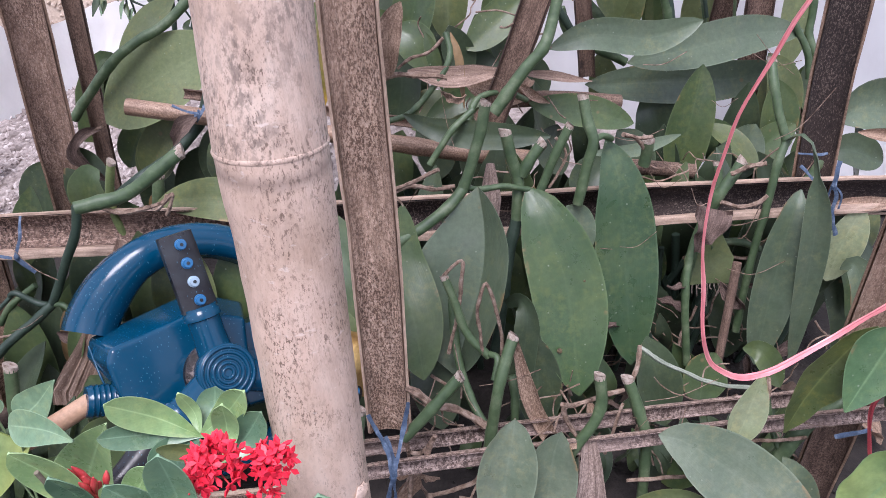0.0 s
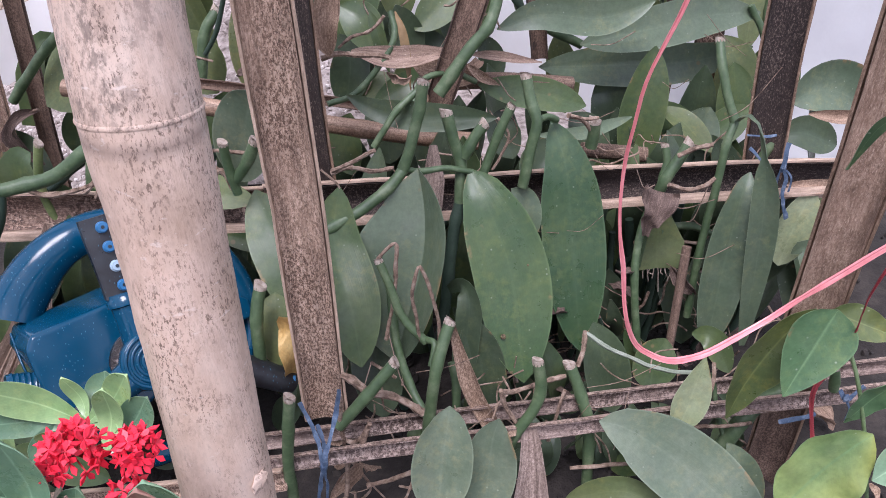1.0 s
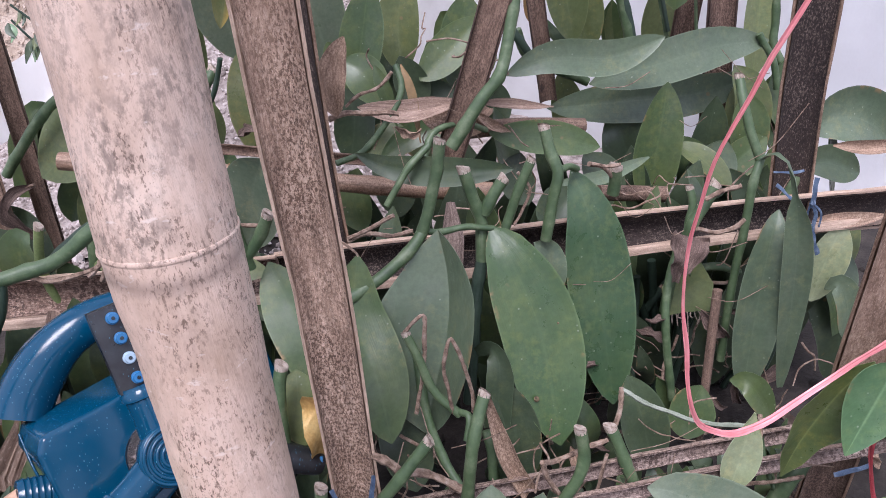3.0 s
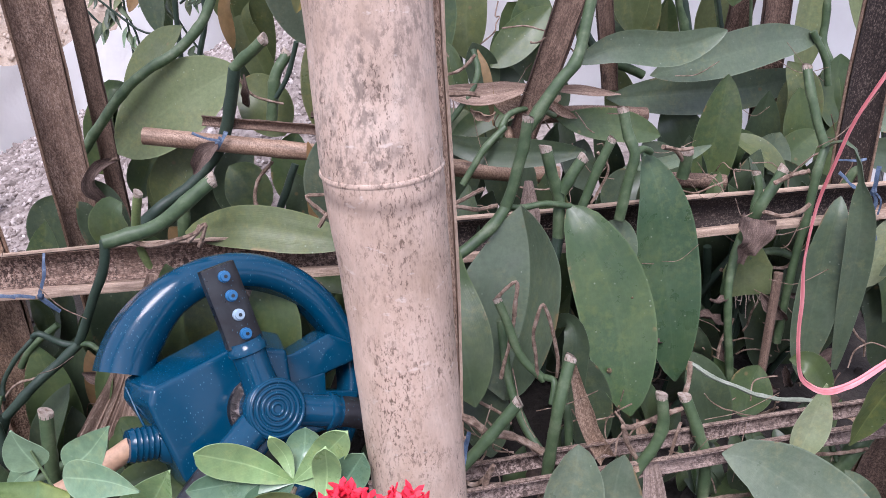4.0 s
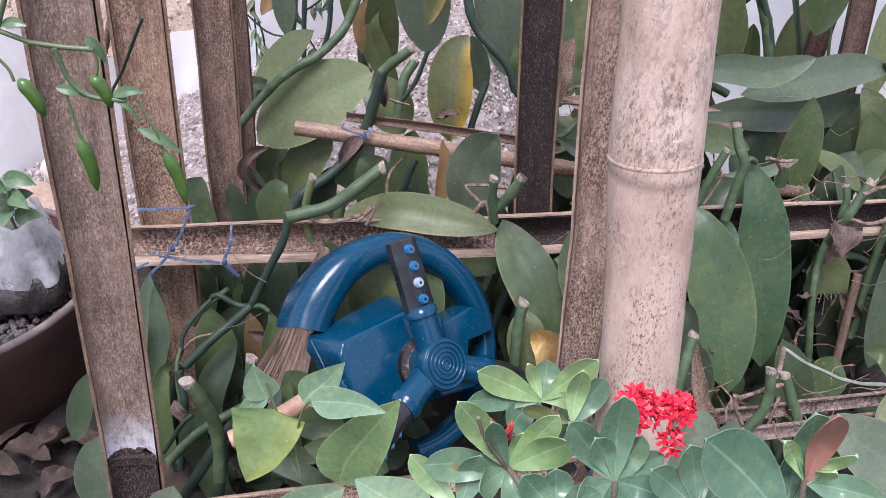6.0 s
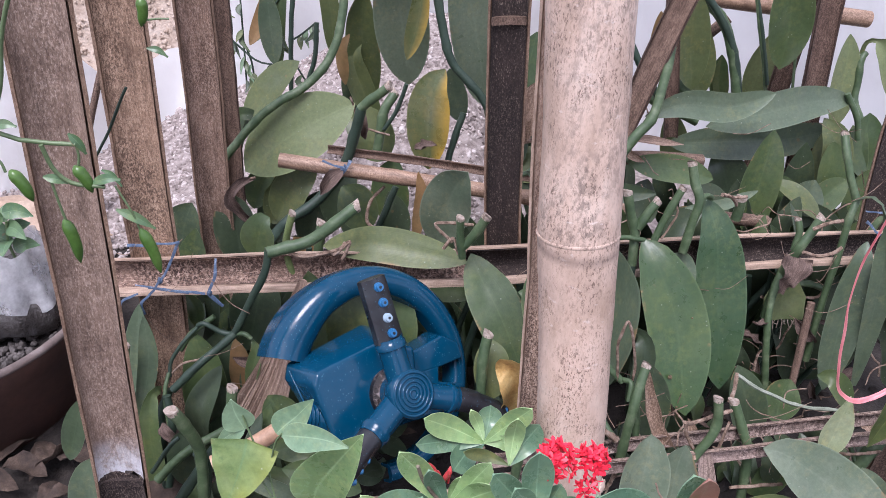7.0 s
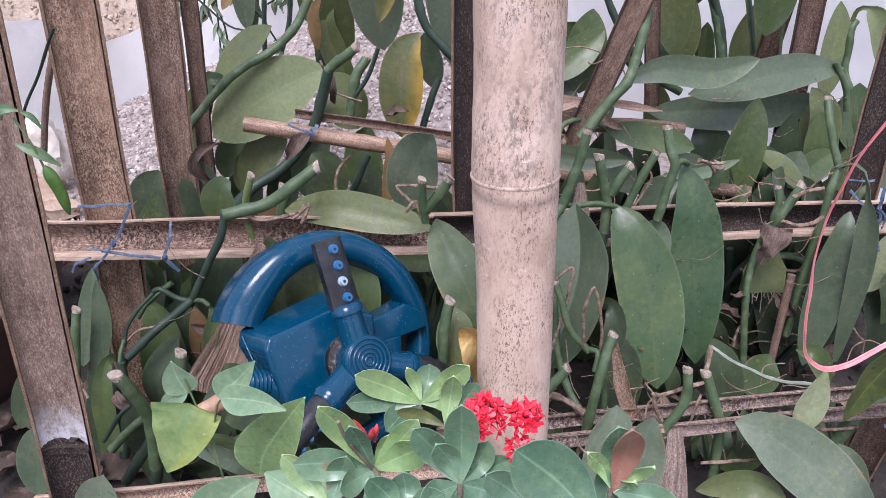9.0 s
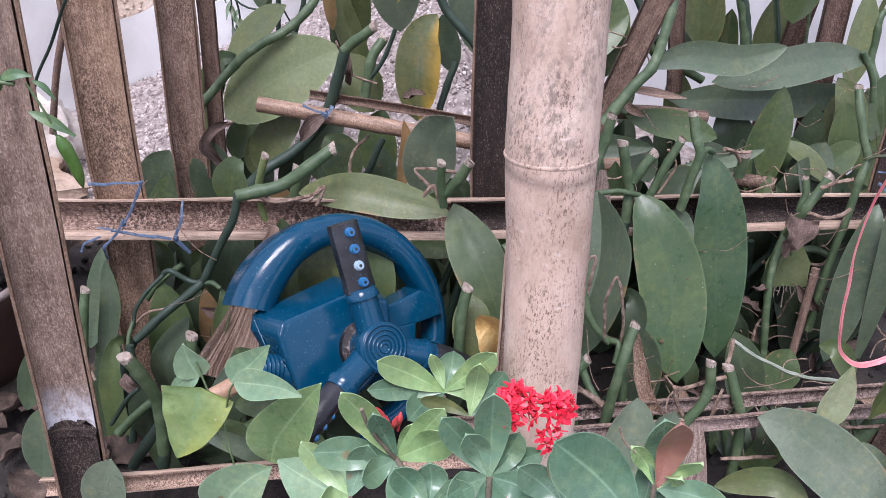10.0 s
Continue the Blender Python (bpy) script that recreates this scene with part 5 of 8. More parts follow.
leaf(vine_mid, [(0.279, 0.520, 0.225), (0.271, 0.507, 0.210), (0.265, 0.493, 0.151), (0.262, 0.480, 0.079)], 0.0338, 'grey', twist=8, cup=0.2)
leaf(vine_mid, [(0.262, 0.530, 0.262), (0.262, 0.515, 0.274), (0.264, 0.500, 0.277), (0.272, 0.493, 0.256), (0.283, 0.487, 0.198), (0.291, 0.480, 0.084)], 0.0227, 'grey', shape='drop', twist=0)
leaf(vine_mid, [(0.337, 0.528, 0.205), (0.331, 0.526, 0.177), (0.326, 0.525, 0.133)], 0.0331, 'pale')
leaf(vine_mid, [(0.328, 0.515, 0.152), (0.336, 0.512, 0.160), (0.347, 0.508, 0.139), (0.352, 0.505, 0.107)], 0.0232, 'grey')
leaf(vine_mid, [(0.393, 0.600, 0.166), (0.381, 0.590, 0.143), (0.375, 0.580, 0.112)], 0.0307, 'olive')
leaf(vine_mid, [(0.377, 0.570, 0.147), (0.367, 0.560, 0.120), (0.352, 0.550, 0.084)], 0.0352, 'grey')
leaf(vine_mid, [(0.332, 0.550, 0.133), (0.342, 0.543, 0.141), (0.354, 0.537, 0.125), (0.362, 0.530, 0.093)], 0.0147, 'green', shape='strap')
stem(vine_mid, [(0.269, 0.540, 0.156), (0.253, 0.538, 0.164), (0.236, 0.535, 0.166), (0.222, 0.530, 0.165)], 0.0037)
leaf(vine_mid, [(0.220, 0.530, 0.182), (0.2205, 0.527, 0.160), (0.222, 0.520, 0.134)], 0.0410, 'bright', 'cut leaf with a frayed pale end', shape='strap', cup=0.12, thick=0.002)
root(vine_mid, [(0.207, 0.521, 0.134), (0.207, 0.520, 0.130), (0.207, 0.520, 0.128)], 0.0005, CUT, name='frayed_fibre')
root(vine_mid, [(0.211, 0.521, 0.134), (0.211, 0.520, 0.130), (0.212, 0.520, 0.124)], 0.0005, CUT, name='frayed_fibre')
root(vine_mid, [(0.214, 0.521, 0.134), (0.215, 0.520, 0.130), (0.217, 0.520, 0.121)], 0.0005, CUT, name='frayed_fibre')
root(vine_mid, [(0.217, 0.521, 0.134), (0.216, 0.520, 0.130), (0.220, 0.520, 0.128)], 0.0005, CUT, name='frayed_fibre')
root(vine_mid, [(0.220, 0.521, 0.134), (0.220, 0.520, 0.130), (0.220, 0.520, 0.124)], 0.0005, CUT, name='frayed_fibre')
root(vine_mid, [(0.223, 0.521, 0.134), (0.224, 0.520, 0.130), (0.227, 0.520, 0.110)], 0.0005, CUT, name='frayed_fibre')
root(vine_mid, [(0.226, 0.521, 0.134), (0.226, 0.520, 0.130), (0.228, 0.520, 0.128)], 0.0005, CUT, name='frayed_fibre')
root(vine_mid, [(0.229, 0.521, 0.134), (0.230, 0.520, 0.130), (0.233, 0.520, 0.124)], 0.0005, CUT, name='frayed_fibre')
root(vine_mid, [(0.232, 0.521, 0.134), (0.234, 0.520, 0.130), (0.233, 0.520, 0.121)], 0.0005, CUT, name='frayed_fibre')
root(vine_mid, [(0.235, 0.521, 0.134), (0.235, 0.520, 0.130), (0.236, 0.520, 0.128)], 0.0005, CUT, name='frayed_fibre')
root(vine_mid, [(0.238, 0.521, 0.134), (0.239, 0.520, 0.130), (0.241, 0.520, 0.124)], 0.0005, CUT, name='frayed_fibre')
leaf(vine_mid, [(0.158, 0.455, 0.131), (0.168, 0.442, 0.102), (0.178, 0.430, 0.059)], 0.0359, 'dark')
leaf(vine_mid, [(0.238, 0.460, 0.115), (0.250, 0.450, 0.118), (0.266, 0.440, 0.092)], 0.0202, 'green')
leaf(vine_mid, [(0.061, 0.430, 0.158), (0.070, 0.420, 0.124), (0.076, 0.410, 0.075)], 0.0347, 'dark')
leaf(vine_mid, [(0.047, 0.450, 0.167), (0.056, 0.440, 0.178), (0.061, 0.430, 0.168), (0.058, 0.420, 0.124)], 0.0187, 'dark', shape='strap')
leaf(vine_mid, [(0.227, 0.480, 0.092), (0.218, 0.470, 0.076), (0.215, 0.460, 0.054)], 0.0372, 'green')
leaf(vine_mid, [(-0.012, 0.440, 0.150), (-0.006, 0.420, 0.124), (-0.000, 0.400, 0.087)], 0.0371, 'dark')

vine_back = thing('vanilla_vine', (0.200, 0.660, 0.000), 'vanilla vine at the back with long grey-green leaves lying sideways', 'vine', 'vanilla vines')
stem(vine_back, [(0.040, 0.565, 0.269), (0.053, 0.570, 0.287), (0.066, 0.575, 0.304), (0.078, 0.580, 0.317), (0.084, 0.588, 0.334), (0.089, 0.597, 0.355), (0.093, 0.606, 0.377)], 0.0060, taper=0.8)
leaf(vine_back, [(-0.017, 0.700, 0.360), (-0.026, 0.690, 0.317), (-0.039, 0.680, 0.266)], 0.0381, 'green')
leaf(vine_back, [(0.074, 0.680, 0.332), (0.047, 0.670, 0.309), (0.021, 0.660, 0.287)], 0.0327, 'green')
leaf(vine_back, [(0.014, 0.740, 0.357), (0.005, 0.730, 0.317), (0.006, 0.720, 0.273)], 0.0381, 'olive')
leaf(vine_back, [(0.090, 0.640, 0.295), (0.128, 0.645, 0.306), (0.181, 0.655, 0.300), (0.227, 0.665, 0.312)], 0.0300, 'grey', twist=12, cup=0.12)
leaf(vine_back, [(0.351, 0.735, 0.280), (0.297, 0.720, 0.282), (0.235, 0.700, 0.275), (0.171, 0.685, 0.266)], 0.0400, 'grey', twist=-8, cup=0.1)
leaf(vine_back, [(0.356, 0.745, 0.243), (0.292, 0.735, 0.231), (0.212, 0.715, 0.235), (0.137, 0.700, 0.239)], 0.0420, 'grey', twist=-14)
leaf(vine_back, [(0.231, 0.655, 0.276), (0.228, 0.648, 0.243), (0.224, 0.642, 0.208), (0.223, 0.635, 0.159)], 0.0418, 'green')
leaf(vine_back, [(0.075, 0.625, 0.252), (0.102, 0.630, 0.245), (0.137, 0.635, 0.238), (0.173, 0.640, 0.226)], 0.0295, 'green')
leaf(vine_back, [(-0.033, 0.580, 0.262), (-0.007, 0.575, 0.251), (0.033, 0.560, 0.252), (0.085, 0.550, 0.256)], 0.0231, 'dark', twist=15)
leaf(vine_back, [(0.204, 0.600, 0.234), (0.183, 0.587, 0.233), (0.158, 0.573, 0.232), (0.119, 0.560, 0.236)], 0.0111, 'grey')
leaf(vine_back, [(0.345, 0.620, 0.238), (0.371, 0.627, 0.247), (0.400, 0.633, 0.240), (0.434, 0.640, 0.216)], 0.0520, 'grey', twist=8, cup=0.2)
leaf(vine_back, [(0.337, 0.606, 0.214), (0.358, 0.606, 0.216), (0.390, 0.606, 0.204)], 0.0310, 'dark', cup=0.2)
leaf(vine_back, [(0.336, 0.740, 0.245), (0.335, 0.730, 0.212), (0.335, 0.720, 0.169)], 0.0375, 'olive')
leaf(vine_back, [(0.374, 0.760, 0.238), (0.384, 0.750, 0.205), (0.386, 0.740, 0.157)], 0.0398, 'olive')
leaf(vine_back, [(0.375, 0.700, 0.211), (0.366, 0.690, 0.179), (0.352, 0.680, 0.152)], 0.0356, 'green')
leaf(vine_back, [(0.293, 0.660, 0.216), (0.279, 0.650, 0.190), (0.258, 0.640, 0.169)], 0.0431, 'grey')
leaf(vine_back, [(0.247, 0.660, 0.216), (0.266, 0.640, 0.208), (0.287, 0.620, 0.190)], 0.0278, 'olive', twist=-25)
leaf(vine_back, [(0.340, 0.680, 0.207), (0.309, 0.660, 0.196), (0.279, 0.640, 0.184)], 0.0318, 'green')
leaf(vine_back, [(0.322, 0.700, 0.244), (0.326, 0.690, 0.214), (0.325, 0.680, 0.177)], 0.0380, 'green')
leaf(vine_back, [(0.029, 0.700, 0.306), (0.044, 0.700, 0.286), (0.070, 0.700, 0.271)], 0.0461, 'green')
leaf(vine_back, [(0.044, 0.740, 0.321), (0.066, 0.740, 0.284), (0.056, 0.740, 0.251)], 0.0592, 'green', twist=20)
leaf(vine_back, [(0.005, 0.660, 0.309), (0.014, 0.660, 0.284), (0.024, 0.660, 0.264)], 0.0293, 'dark')
leaf(vine_back, [(0.002, 0.680, 0.240), (-0.008, 0.670, 0.233), (-0.029, 0.660, 0.210)], 0.0415, 'olive', twist=30)
leaf(vine_back, [(0.049, 0.660, 0.246), (0.013, 0.650, 0.242), (-0.017, 0.640, 0.225)], 0.0221, 'green')
leaf(vine_back, [(-0.043, 0.660, 0.308), (-0.024, 0.650, 0.297), (-0.015, 0.640, 0.276)], 0.0335, 'green')
leaf(vine_back, [(-0.015, 0.630, 0.313), (-0.009, 0.625, 0.296), (0.000, 0.620, 0.264)], 0.0121, 'green', shape='lance')
leaf(vine_back, [(0.006, 0.620, 0.316), (0.013, 0.610, 0.297), (0.018, 0.600, 0.258)], 0.0073, 'amber', 'yellow withered leaf', shape='lance')
leaf(vine_back, [(0.168, 0.800, 0.237), (0.176, 0.790, 0.197), (0.182, 0.780, 0.155)], 0.0364, 'olive')
leaf(vine_back, [(0.200, 0.720, 0.219), (0.211, 0.710, 0.205), (0.227, 0.700, 0.161)], 0.0504, 'dark')
leaf(vine_back, [(0.150, 0.600, 0.211), (0.130, 0.590, 0.195), (0.121, 0.580, 0.178)], 0.0389, 'dark')
leaf(vine_back, [(0.004, 0.680, 0.287), (0.023, 0.670, 0.271), (0.053, 0.660, 0.267)], 0.0350, 'dark')
stem(vine_back, [(0.024, 0.570, 0.270), (0.007, 0.560, 0.256), (-0.011, 0.550, 0.231)], 0.0031)
stem(vine_back, [(0.002, 0.620, 0.316), (0.006, 0.610, 0.301), (-0.003, 0.600, 0.284), (-0.026, 0.590, 0.259), (-0.048, 0.580, 0.254)], 0.0029)
stem(vine_back, [(0.072, 0.620, 0.257), (0.052, 0.607, 0.270), (0.029, 0.593, 0.270), (0.020, 0.580, 0.254)], 0.0030)
stem(vine_back, [(0.116, 0.760, 0.295), (0.129, 0.760, 0.267), (0.164, 0.760, 0.250), (0.188, 0.760, 0.239)], 0.0056)
stem(vine_back, [(0.338, 0.730, 0.288), (0.354, 0.725, 0.263), (0.361, 0.720, 0.237)], 0.0038)
leaf(vine_back, [(0.150, 0.780, 0.368), (0.171, 0.780, 0.318), (0.194, 0.780, 0.263)], 0.0541, 'olive')
leaf(vine_back, [(0.064, 0.700, 0.347), (0.060, 0.690, 0.315), (0.056, 0.680, 0.266)], 0.0408, 'green')
leaf(vine_back, [(0.152, 0.740, 0.394), (0.156, 0.740, 0.342), (0.167, 0.740, 0.286)], 0.0397, 'olive')
leaf(vine_back, [(0.217, 0.800, 0.305), (0.220, 0.800, 0.278), (0.230, 0.800, 0.243)], 0.0200, 'olive')
leaf(vine_back, [(0.315, 0.720, 0.263), (0.332, 0.710, 0.234), (0.336, 0.700, 0.183)], 0.0379, 'olive')
leaf(vine_back, [(0.373, 0.740, 0.249), (0.365, 0.730, 0.218), (0.377, 0.720, 0.173)], 0.0364, 'green')
stem(vine_back, [(0.067, 0.720, 0.398), (0.077, 0.713, 0.360), (0.094, 0.707, 0.327), (0.122, 0.700, 0.287)], 0.0044, material=STEM_DARK)
stem(vine_back, [(0.136, 0.760, 0.304), (0.155, 0.750, 0.288), (0.174, 0.740, 0.276)], 0.0063)
stem(vine_back, [(0.178, 0.780, 0.379), (0.204, 0.773, 0.345), (0.221, 0.767, 0.309), (0.232, 0.760, 0.266)], 0.0047, material=STEM_DARK)
stem(vine_back, [(0.241, 0.800, 0.376), (0.256, 0.790, 0.328), (0.269, 0.780, 0.279)], 0.0026, material=STEM_DARK)
leaf(vine_back, [(0.216, 0.800, 0.307), (0.217, 0.800, 0.285), (0.222, 0.800, 0.248)], 0.0228, 'green')
stem(vine_back, [(0.174, 0.790, 0.375), (0.200, 0.780, 0.353), (0.217, 0.770, 0.315), (0.232, 0.760, 0.259)], 0.0067)
stem(vine_back, [(0.240, 0.800, 0.377), (0.252, 0.793, 0.335), (0.261, 0.787, 0.304), (0.271, 0.780, 0.265)], 0.0026)
stem(vine_back, [(0.275, 0.780, 0.389), (0.283, 0.770, 0.342), (0.291, 0.760, 0.277)], 0.0019)
leaf(vine_back, [(0.244, 0.735, 0.430), (0.253, 0.735, 0.380), (0.257, 0.735, 0.350), (0.257, 0.735, 0.313)], 0.0460, 'green', twist=10)
leaf(vine_back, [(0.280, 0.812, 0.334), (0.276, 0.812, 0.311), (0.270, 0.812, 0.280), (0.265, 0.812, 0.243)], 0.0400, 'bright', twist=-8)
leaf(vine_back, [(0.360, 0.800, 0.334), (0.363, 0.795, 0.305), (0.365, 0.790, 0.269), (0.366, 0.785, 0.224)], 0.0335, 'bright')
stem(vine_back, [(0.384, 0.800, 0.312), (0.379, 0.795, 0.304), (0.381, 0.790, 0.280), (0.381, 0.785, 0.260), (0.389, 0.775, 0.240), (0.408, 0.765, 0.208)], 0.0048)
leaf(vine_back, [(0.379, 0.800, 0.311), (0.380, 0.797, 0.326), (0.389, 0.790, 0.329), (0.402, 0.785, 0.312), (0.416, 0.780, 0.269)], 0.0270, 'bright', shape='drop', cup=0.2)
leaf(vine_back, [(0.377, 0.740, 0.262), (0.378, 0.730, 0.225), (0.392, 0.720, 0.186)], 0.0457, 'green')
leaf(vine_back, [(0.136, 0.800, 0.356), (0.138, 0.800, 0.324), (0.134, 0.800, 0.290)], 0.0196, 'amber')

vine_left = thing('vanilla_vine', (-0.240, 0.520, 0.000), 'vanilla vine with a pale broad leaf and pruned green stems', 'vine', 'vanilla vines')
leaf(vine_left, [(-0.205, 0.700, 0.280), (-0.244, 0.695, 0.263), (-0.284, 0.690, 0.240), (-0.327, 0.685, 0.205)], 0.0730, 'bright', 'broad pale olive leaf', cup=0.04)
leaf(vine_left, [(-0.278, 0.800, 0.291), (-0.309, 0.795, 0.264), (-0.350, 0.790, 0.208)], 0.0442, 'olive', twist=20)
leaf(vine_left, [(-0.322, 0.730, 0.252), (-0.336, 0.727, 0.253), (-0.351, 0.723, 0.223), (-0.360, 0.720, 0.167)], 0.0319, 'green', shape='strap')
leaf(vine_left, [(-0.109, 0.715, 0.314), (-0.123, 0.707, 0.293), (-0.127, 0.698, 0.258), (-0.126, 0.690, 0.208)], 0.0464, 'yellow', 'yellowing green leaf')
leaf(vine_left, [(-0.104, 0.740, 0.306), (-0.099, 0.740, 0.281), (-0.090, 0.740, 0.244)], 0.0277, 'grey')
leaf(vine_left, [(-0.197, 0.770, 0.382), (-0.202, 0.780, 0.331), (-0.196, 0.790, 0.243)], 0.0382, 'olive')
# on the big top leaves the paler frost colour stands in for backlight
leaf(vine_left, [(-0.162, 0.740, 0.429), (-0.158, 0.755, 0.363), (-0.149, 0.770, 0.276)], 0.0596, 'frost')
leaf(vine_left, [(-0.133, 0.720, 0.407), (-0.138, 0.720, 0.367), (-0.150, 0.720, 0.322)], 0.0210, 'yellow', 'yellow half-withered leaf')
leaf(vine_left, [(-0.099, 0.740, 0.430), (-0.078, 0.750, 0.354), (-0.059, 0.760, 0.254)], 0.0585, 'frost')
leaf(vine_left, [(-0.312, 0.850, 0.367), (-0.326, 0.850, 0.328), (-0.345, 0.850, 0.293)], 0.0202, 'amber')
leaf(vine_left, [(-0.248, 0.800, 0.398), (-0.238, 0.800, 0.350), (-0.238, 0.800, 0.297)], 0.0217, 'olive')
leaf(vine_left, [(-0.302, 0.880, 0.380), (-0.316, 0.880, 0.312), (-0.320, 0.880, 0.247)], 0.0238, 'green')
leaf(vine_left, [(-0.191, 0.800, 0.325), (-0.215, 0.790, 0.281), (-0.207, 0.780, 0.207)], 0.0265, 'dark')
leaf(vine_left, [(-0.220, 0.740, 0.249), (-0.196, 0.730, 0.237), (-0.175, 0.720, 0.203)], 0.0513, 'olive')
leaf(vine_left, [(-0.294, 0.720, 0.190), (-0.291, 0.710, 0.166), (-0.309, 0.700, 0.130)], 0.0432, 'olive')
leaf(vine_left, [(-0.329, 0.740, 0.251), (-0.342, 0.730, 0.233), (-0.351, 0.720, 0.197)], 0.0256, 'green', fold=0.5)
leaf(vine_left, [(-0.203, 0.790, 0.328), (-0.213, 0.780, 0.298), (-0.184, 0.770, 0.216)], 0.0287, 'olive', fold=0.3)
leaf(vine_left, [(-0.214, 0.760, 0.336), (-0.223, 0.760, 0.317), (-0.221, 0.760, 0.278)], 0.0138, 'amber', 'shrivelled brown leaf at a node')
leaf(vine_left, [(-0.317, 0.840, 0.363), (-0.316, 0.840, 0.324), (-0.315, 0.840, 0.272)], 0.0269, 'grey')
leaf(vine_left, [(-0.222, 0.700, 0.181), (-0.213, 0.690, 0.150), (-0.205, 0.680, 0.111)], 0.0321, 'dark')
leaf(vine_left, [(-0.171, 0.700, 0.174), (-0.162, 0.690, 0.144), (-0.166, 0.680, 0.104)], 0.0323, 'dark')
leaf(vine_left, [(-0.252, 0.720, 0.163), (-0.263, 0.710, 0.130), (-0.268, 0.700, 0.097)], 0.0370, 'dark')
leaf(vine_left, [(-0.328, 0.760, 0.140), (-0.317, 0.750, 0.106), (-0.327, 0.740, 0.063)], 0.0418, 'dark')
leaf(vine_left, [(-0.209, 0.720, 0.192), (-0.229, 0.710, 0.167), (-0.237, 0.700, 0.127)], 0.0393, 'dark')
leaf(vine_left, [(-0.164, 0.720, 0.207), (-0.170, 0.710, 0.175), (-0.164, 0.700, 0.128)], 0.0431, 'green')
leaf(vine_left, [(-0.251, 0.700, 0.201), (-0.277, 0.690, 0.184), (-0.297, 0.680, 0.146)], 0.0420, 'olive')
leaf(vine_left, [(-0.310, 0.740, 0.187), (-0.324, 0.730, 0.163), (-0.332, 0.720, 0.138)], 0.0333, 'green')
leaf(vine_left, [(-0.219, 0.660, 0.201), (-0.204, 0.650, 0.186), (-0.192, 0.640, 0.157)], 0.0428, 'green')
leaf(vine_left, [(-0.092, 0.525, 0.288), (-0.105, 0.538, 0.259), (-0.119, 0.550, 0.200)], 0.0475, 'frost', 'grey-green leaf')
leaf(vine_left, [(-0.091, 0.485, 0.220), (-0.130, 0.492, 0.226), (-0.175, 0.500, 0.229), (-0.220, 0.510, 0.220)], 0.0330, 'olive', 'broad olive leaf with a small hole', cup=0.05)
leaf(vine_left, [(-0.076, 0.540, 0.147), (-0.107, 0.540, 0.152), (-0.146, 0.540, 0.160)], 0.0255, 'green')
leaf(vine_left, [(-0.089, 0.475, 0.236), (-0.081, 0.462, 0.221), (-0.064, 0.440, 0.196), (-0.046, 0.415, 0.159)], 0.0430, 'green', cup=0.06)
leaf(vine_left, [(-0.073, 0.425, 0.184), (-0.072, 0.412, 0.170), (-0.070, 0.400, 0.140)], 0.0311, 'olive')
leaf(vine_left, [(-0.136, 0.605, 0.247), (-0.133, 0.603, 0.220), (-0.139, 0.600, 0.168)], 0.0137, 'amber', 'limp orange withered leaf')
leaf(vine_left, [(-0.271, 0.535, 0.234), (-0.279, 0.532, 0.227), (-0.288, 0.530, 0.194)], 0.0324, 'green')
leaf(vine_left, [(-0.341, 0.640, 0.203), (-0.331, 0.630, 0.175), (-0.326, 0.620, 0.124)], 0.0457, 'dark')
leaf(vine_left, [(-0.390, 0.680, 0.167), (-0.402, 0.675, 0.140), (-0.411, 0.670, 0.097)], 0.0475, 'dark')
leaf(vine_left, [(-0.281, 0.540, 0.178), (-0.292, 0.530, 0.138), (-0.304, 0.520, 0.089)], 0.0498, 'dark')
leaf(vine_left, [(-0.259, 0.550, 0.138), (-0.266, 0.535, 0.092), (-0.267, 0.520, 0.028)], 0.0519, 'dark')
leaf(vine_left, [(-0.315, 0.490, 0.141), (-0.325, 0.475, 0.085), (-0.323, 0.460, 0.009)], 0.0519, 'dark')
leaf(vine_left, [(-0.204, 0.468, 0.215), (-0.191, 0.454, 0.184), (-0.188, 0.440, 0.132)], 0.0471, 'olive')
leaf(vine_left, [(-0.159, 0.475, 0.205), (-0.154, 0.462, 0.171), (-0.159, 0.450, 0.123)], 0.0401, 'green')
leaf(vine_left, [(-0.232, 0.490, 0.206), (-0.225, 0.475, 0.167), (-0.229, 0.460, 0.120)], 0.0356, 'green')
leaf(vine_left, [(-0.112, 0.560, 0.132), (-0.117, 0.550, 0.081), (-0.105, 0.540, 0.044)], 0.0529, 'dark')
leaf(vine_left, [(-0.374, 0.460, 0.190), (-0.379, 0.453, 0.159), (-0.384, 0.447, 0.133), (-0.395, 0.440, 0.099)], 0.0217, 'grey')
stem(vine_left, [(-0.377, 0.425, 0.173), (-0.380, 0.418, 0.152), (-0.385, 0.410, 0.114)], 0.0042, cut=True)
leaf(vine_left, [(-0.368, 0.450, 0.185), (-0.366, 0.435, 0.147), (-0.376, 0.420, 0.102)], 0.0176, 'dark')
leaf(vine_left, [(-0.355, 0.520, 0.158), (-0.347, 0.515, 0.145), (-0.346, 0.510, 0.125)], 0.0162, 'green')
leaf(vine_left, [(-0.359, 0.430, 0.119), (-0.363, 0.420, 0.122), (-0.368, 0.410, 0.091), (-0.367, 0.400, 0.037)], 0.0199, 'green', shape='strap')
leaf(vine_left, [(-0.263, 0.420, 0.123), (-0.250, 0.410, 0.106), (-0.241, 0.400, 0.089)], 0.0343, 'green')
leaf(vine_left, [(-0.250, 0.360, 0.118), (-0.223, 0.360, 0.125), (-0.196, 0.360, 0.115)], 0.0273, 'green')
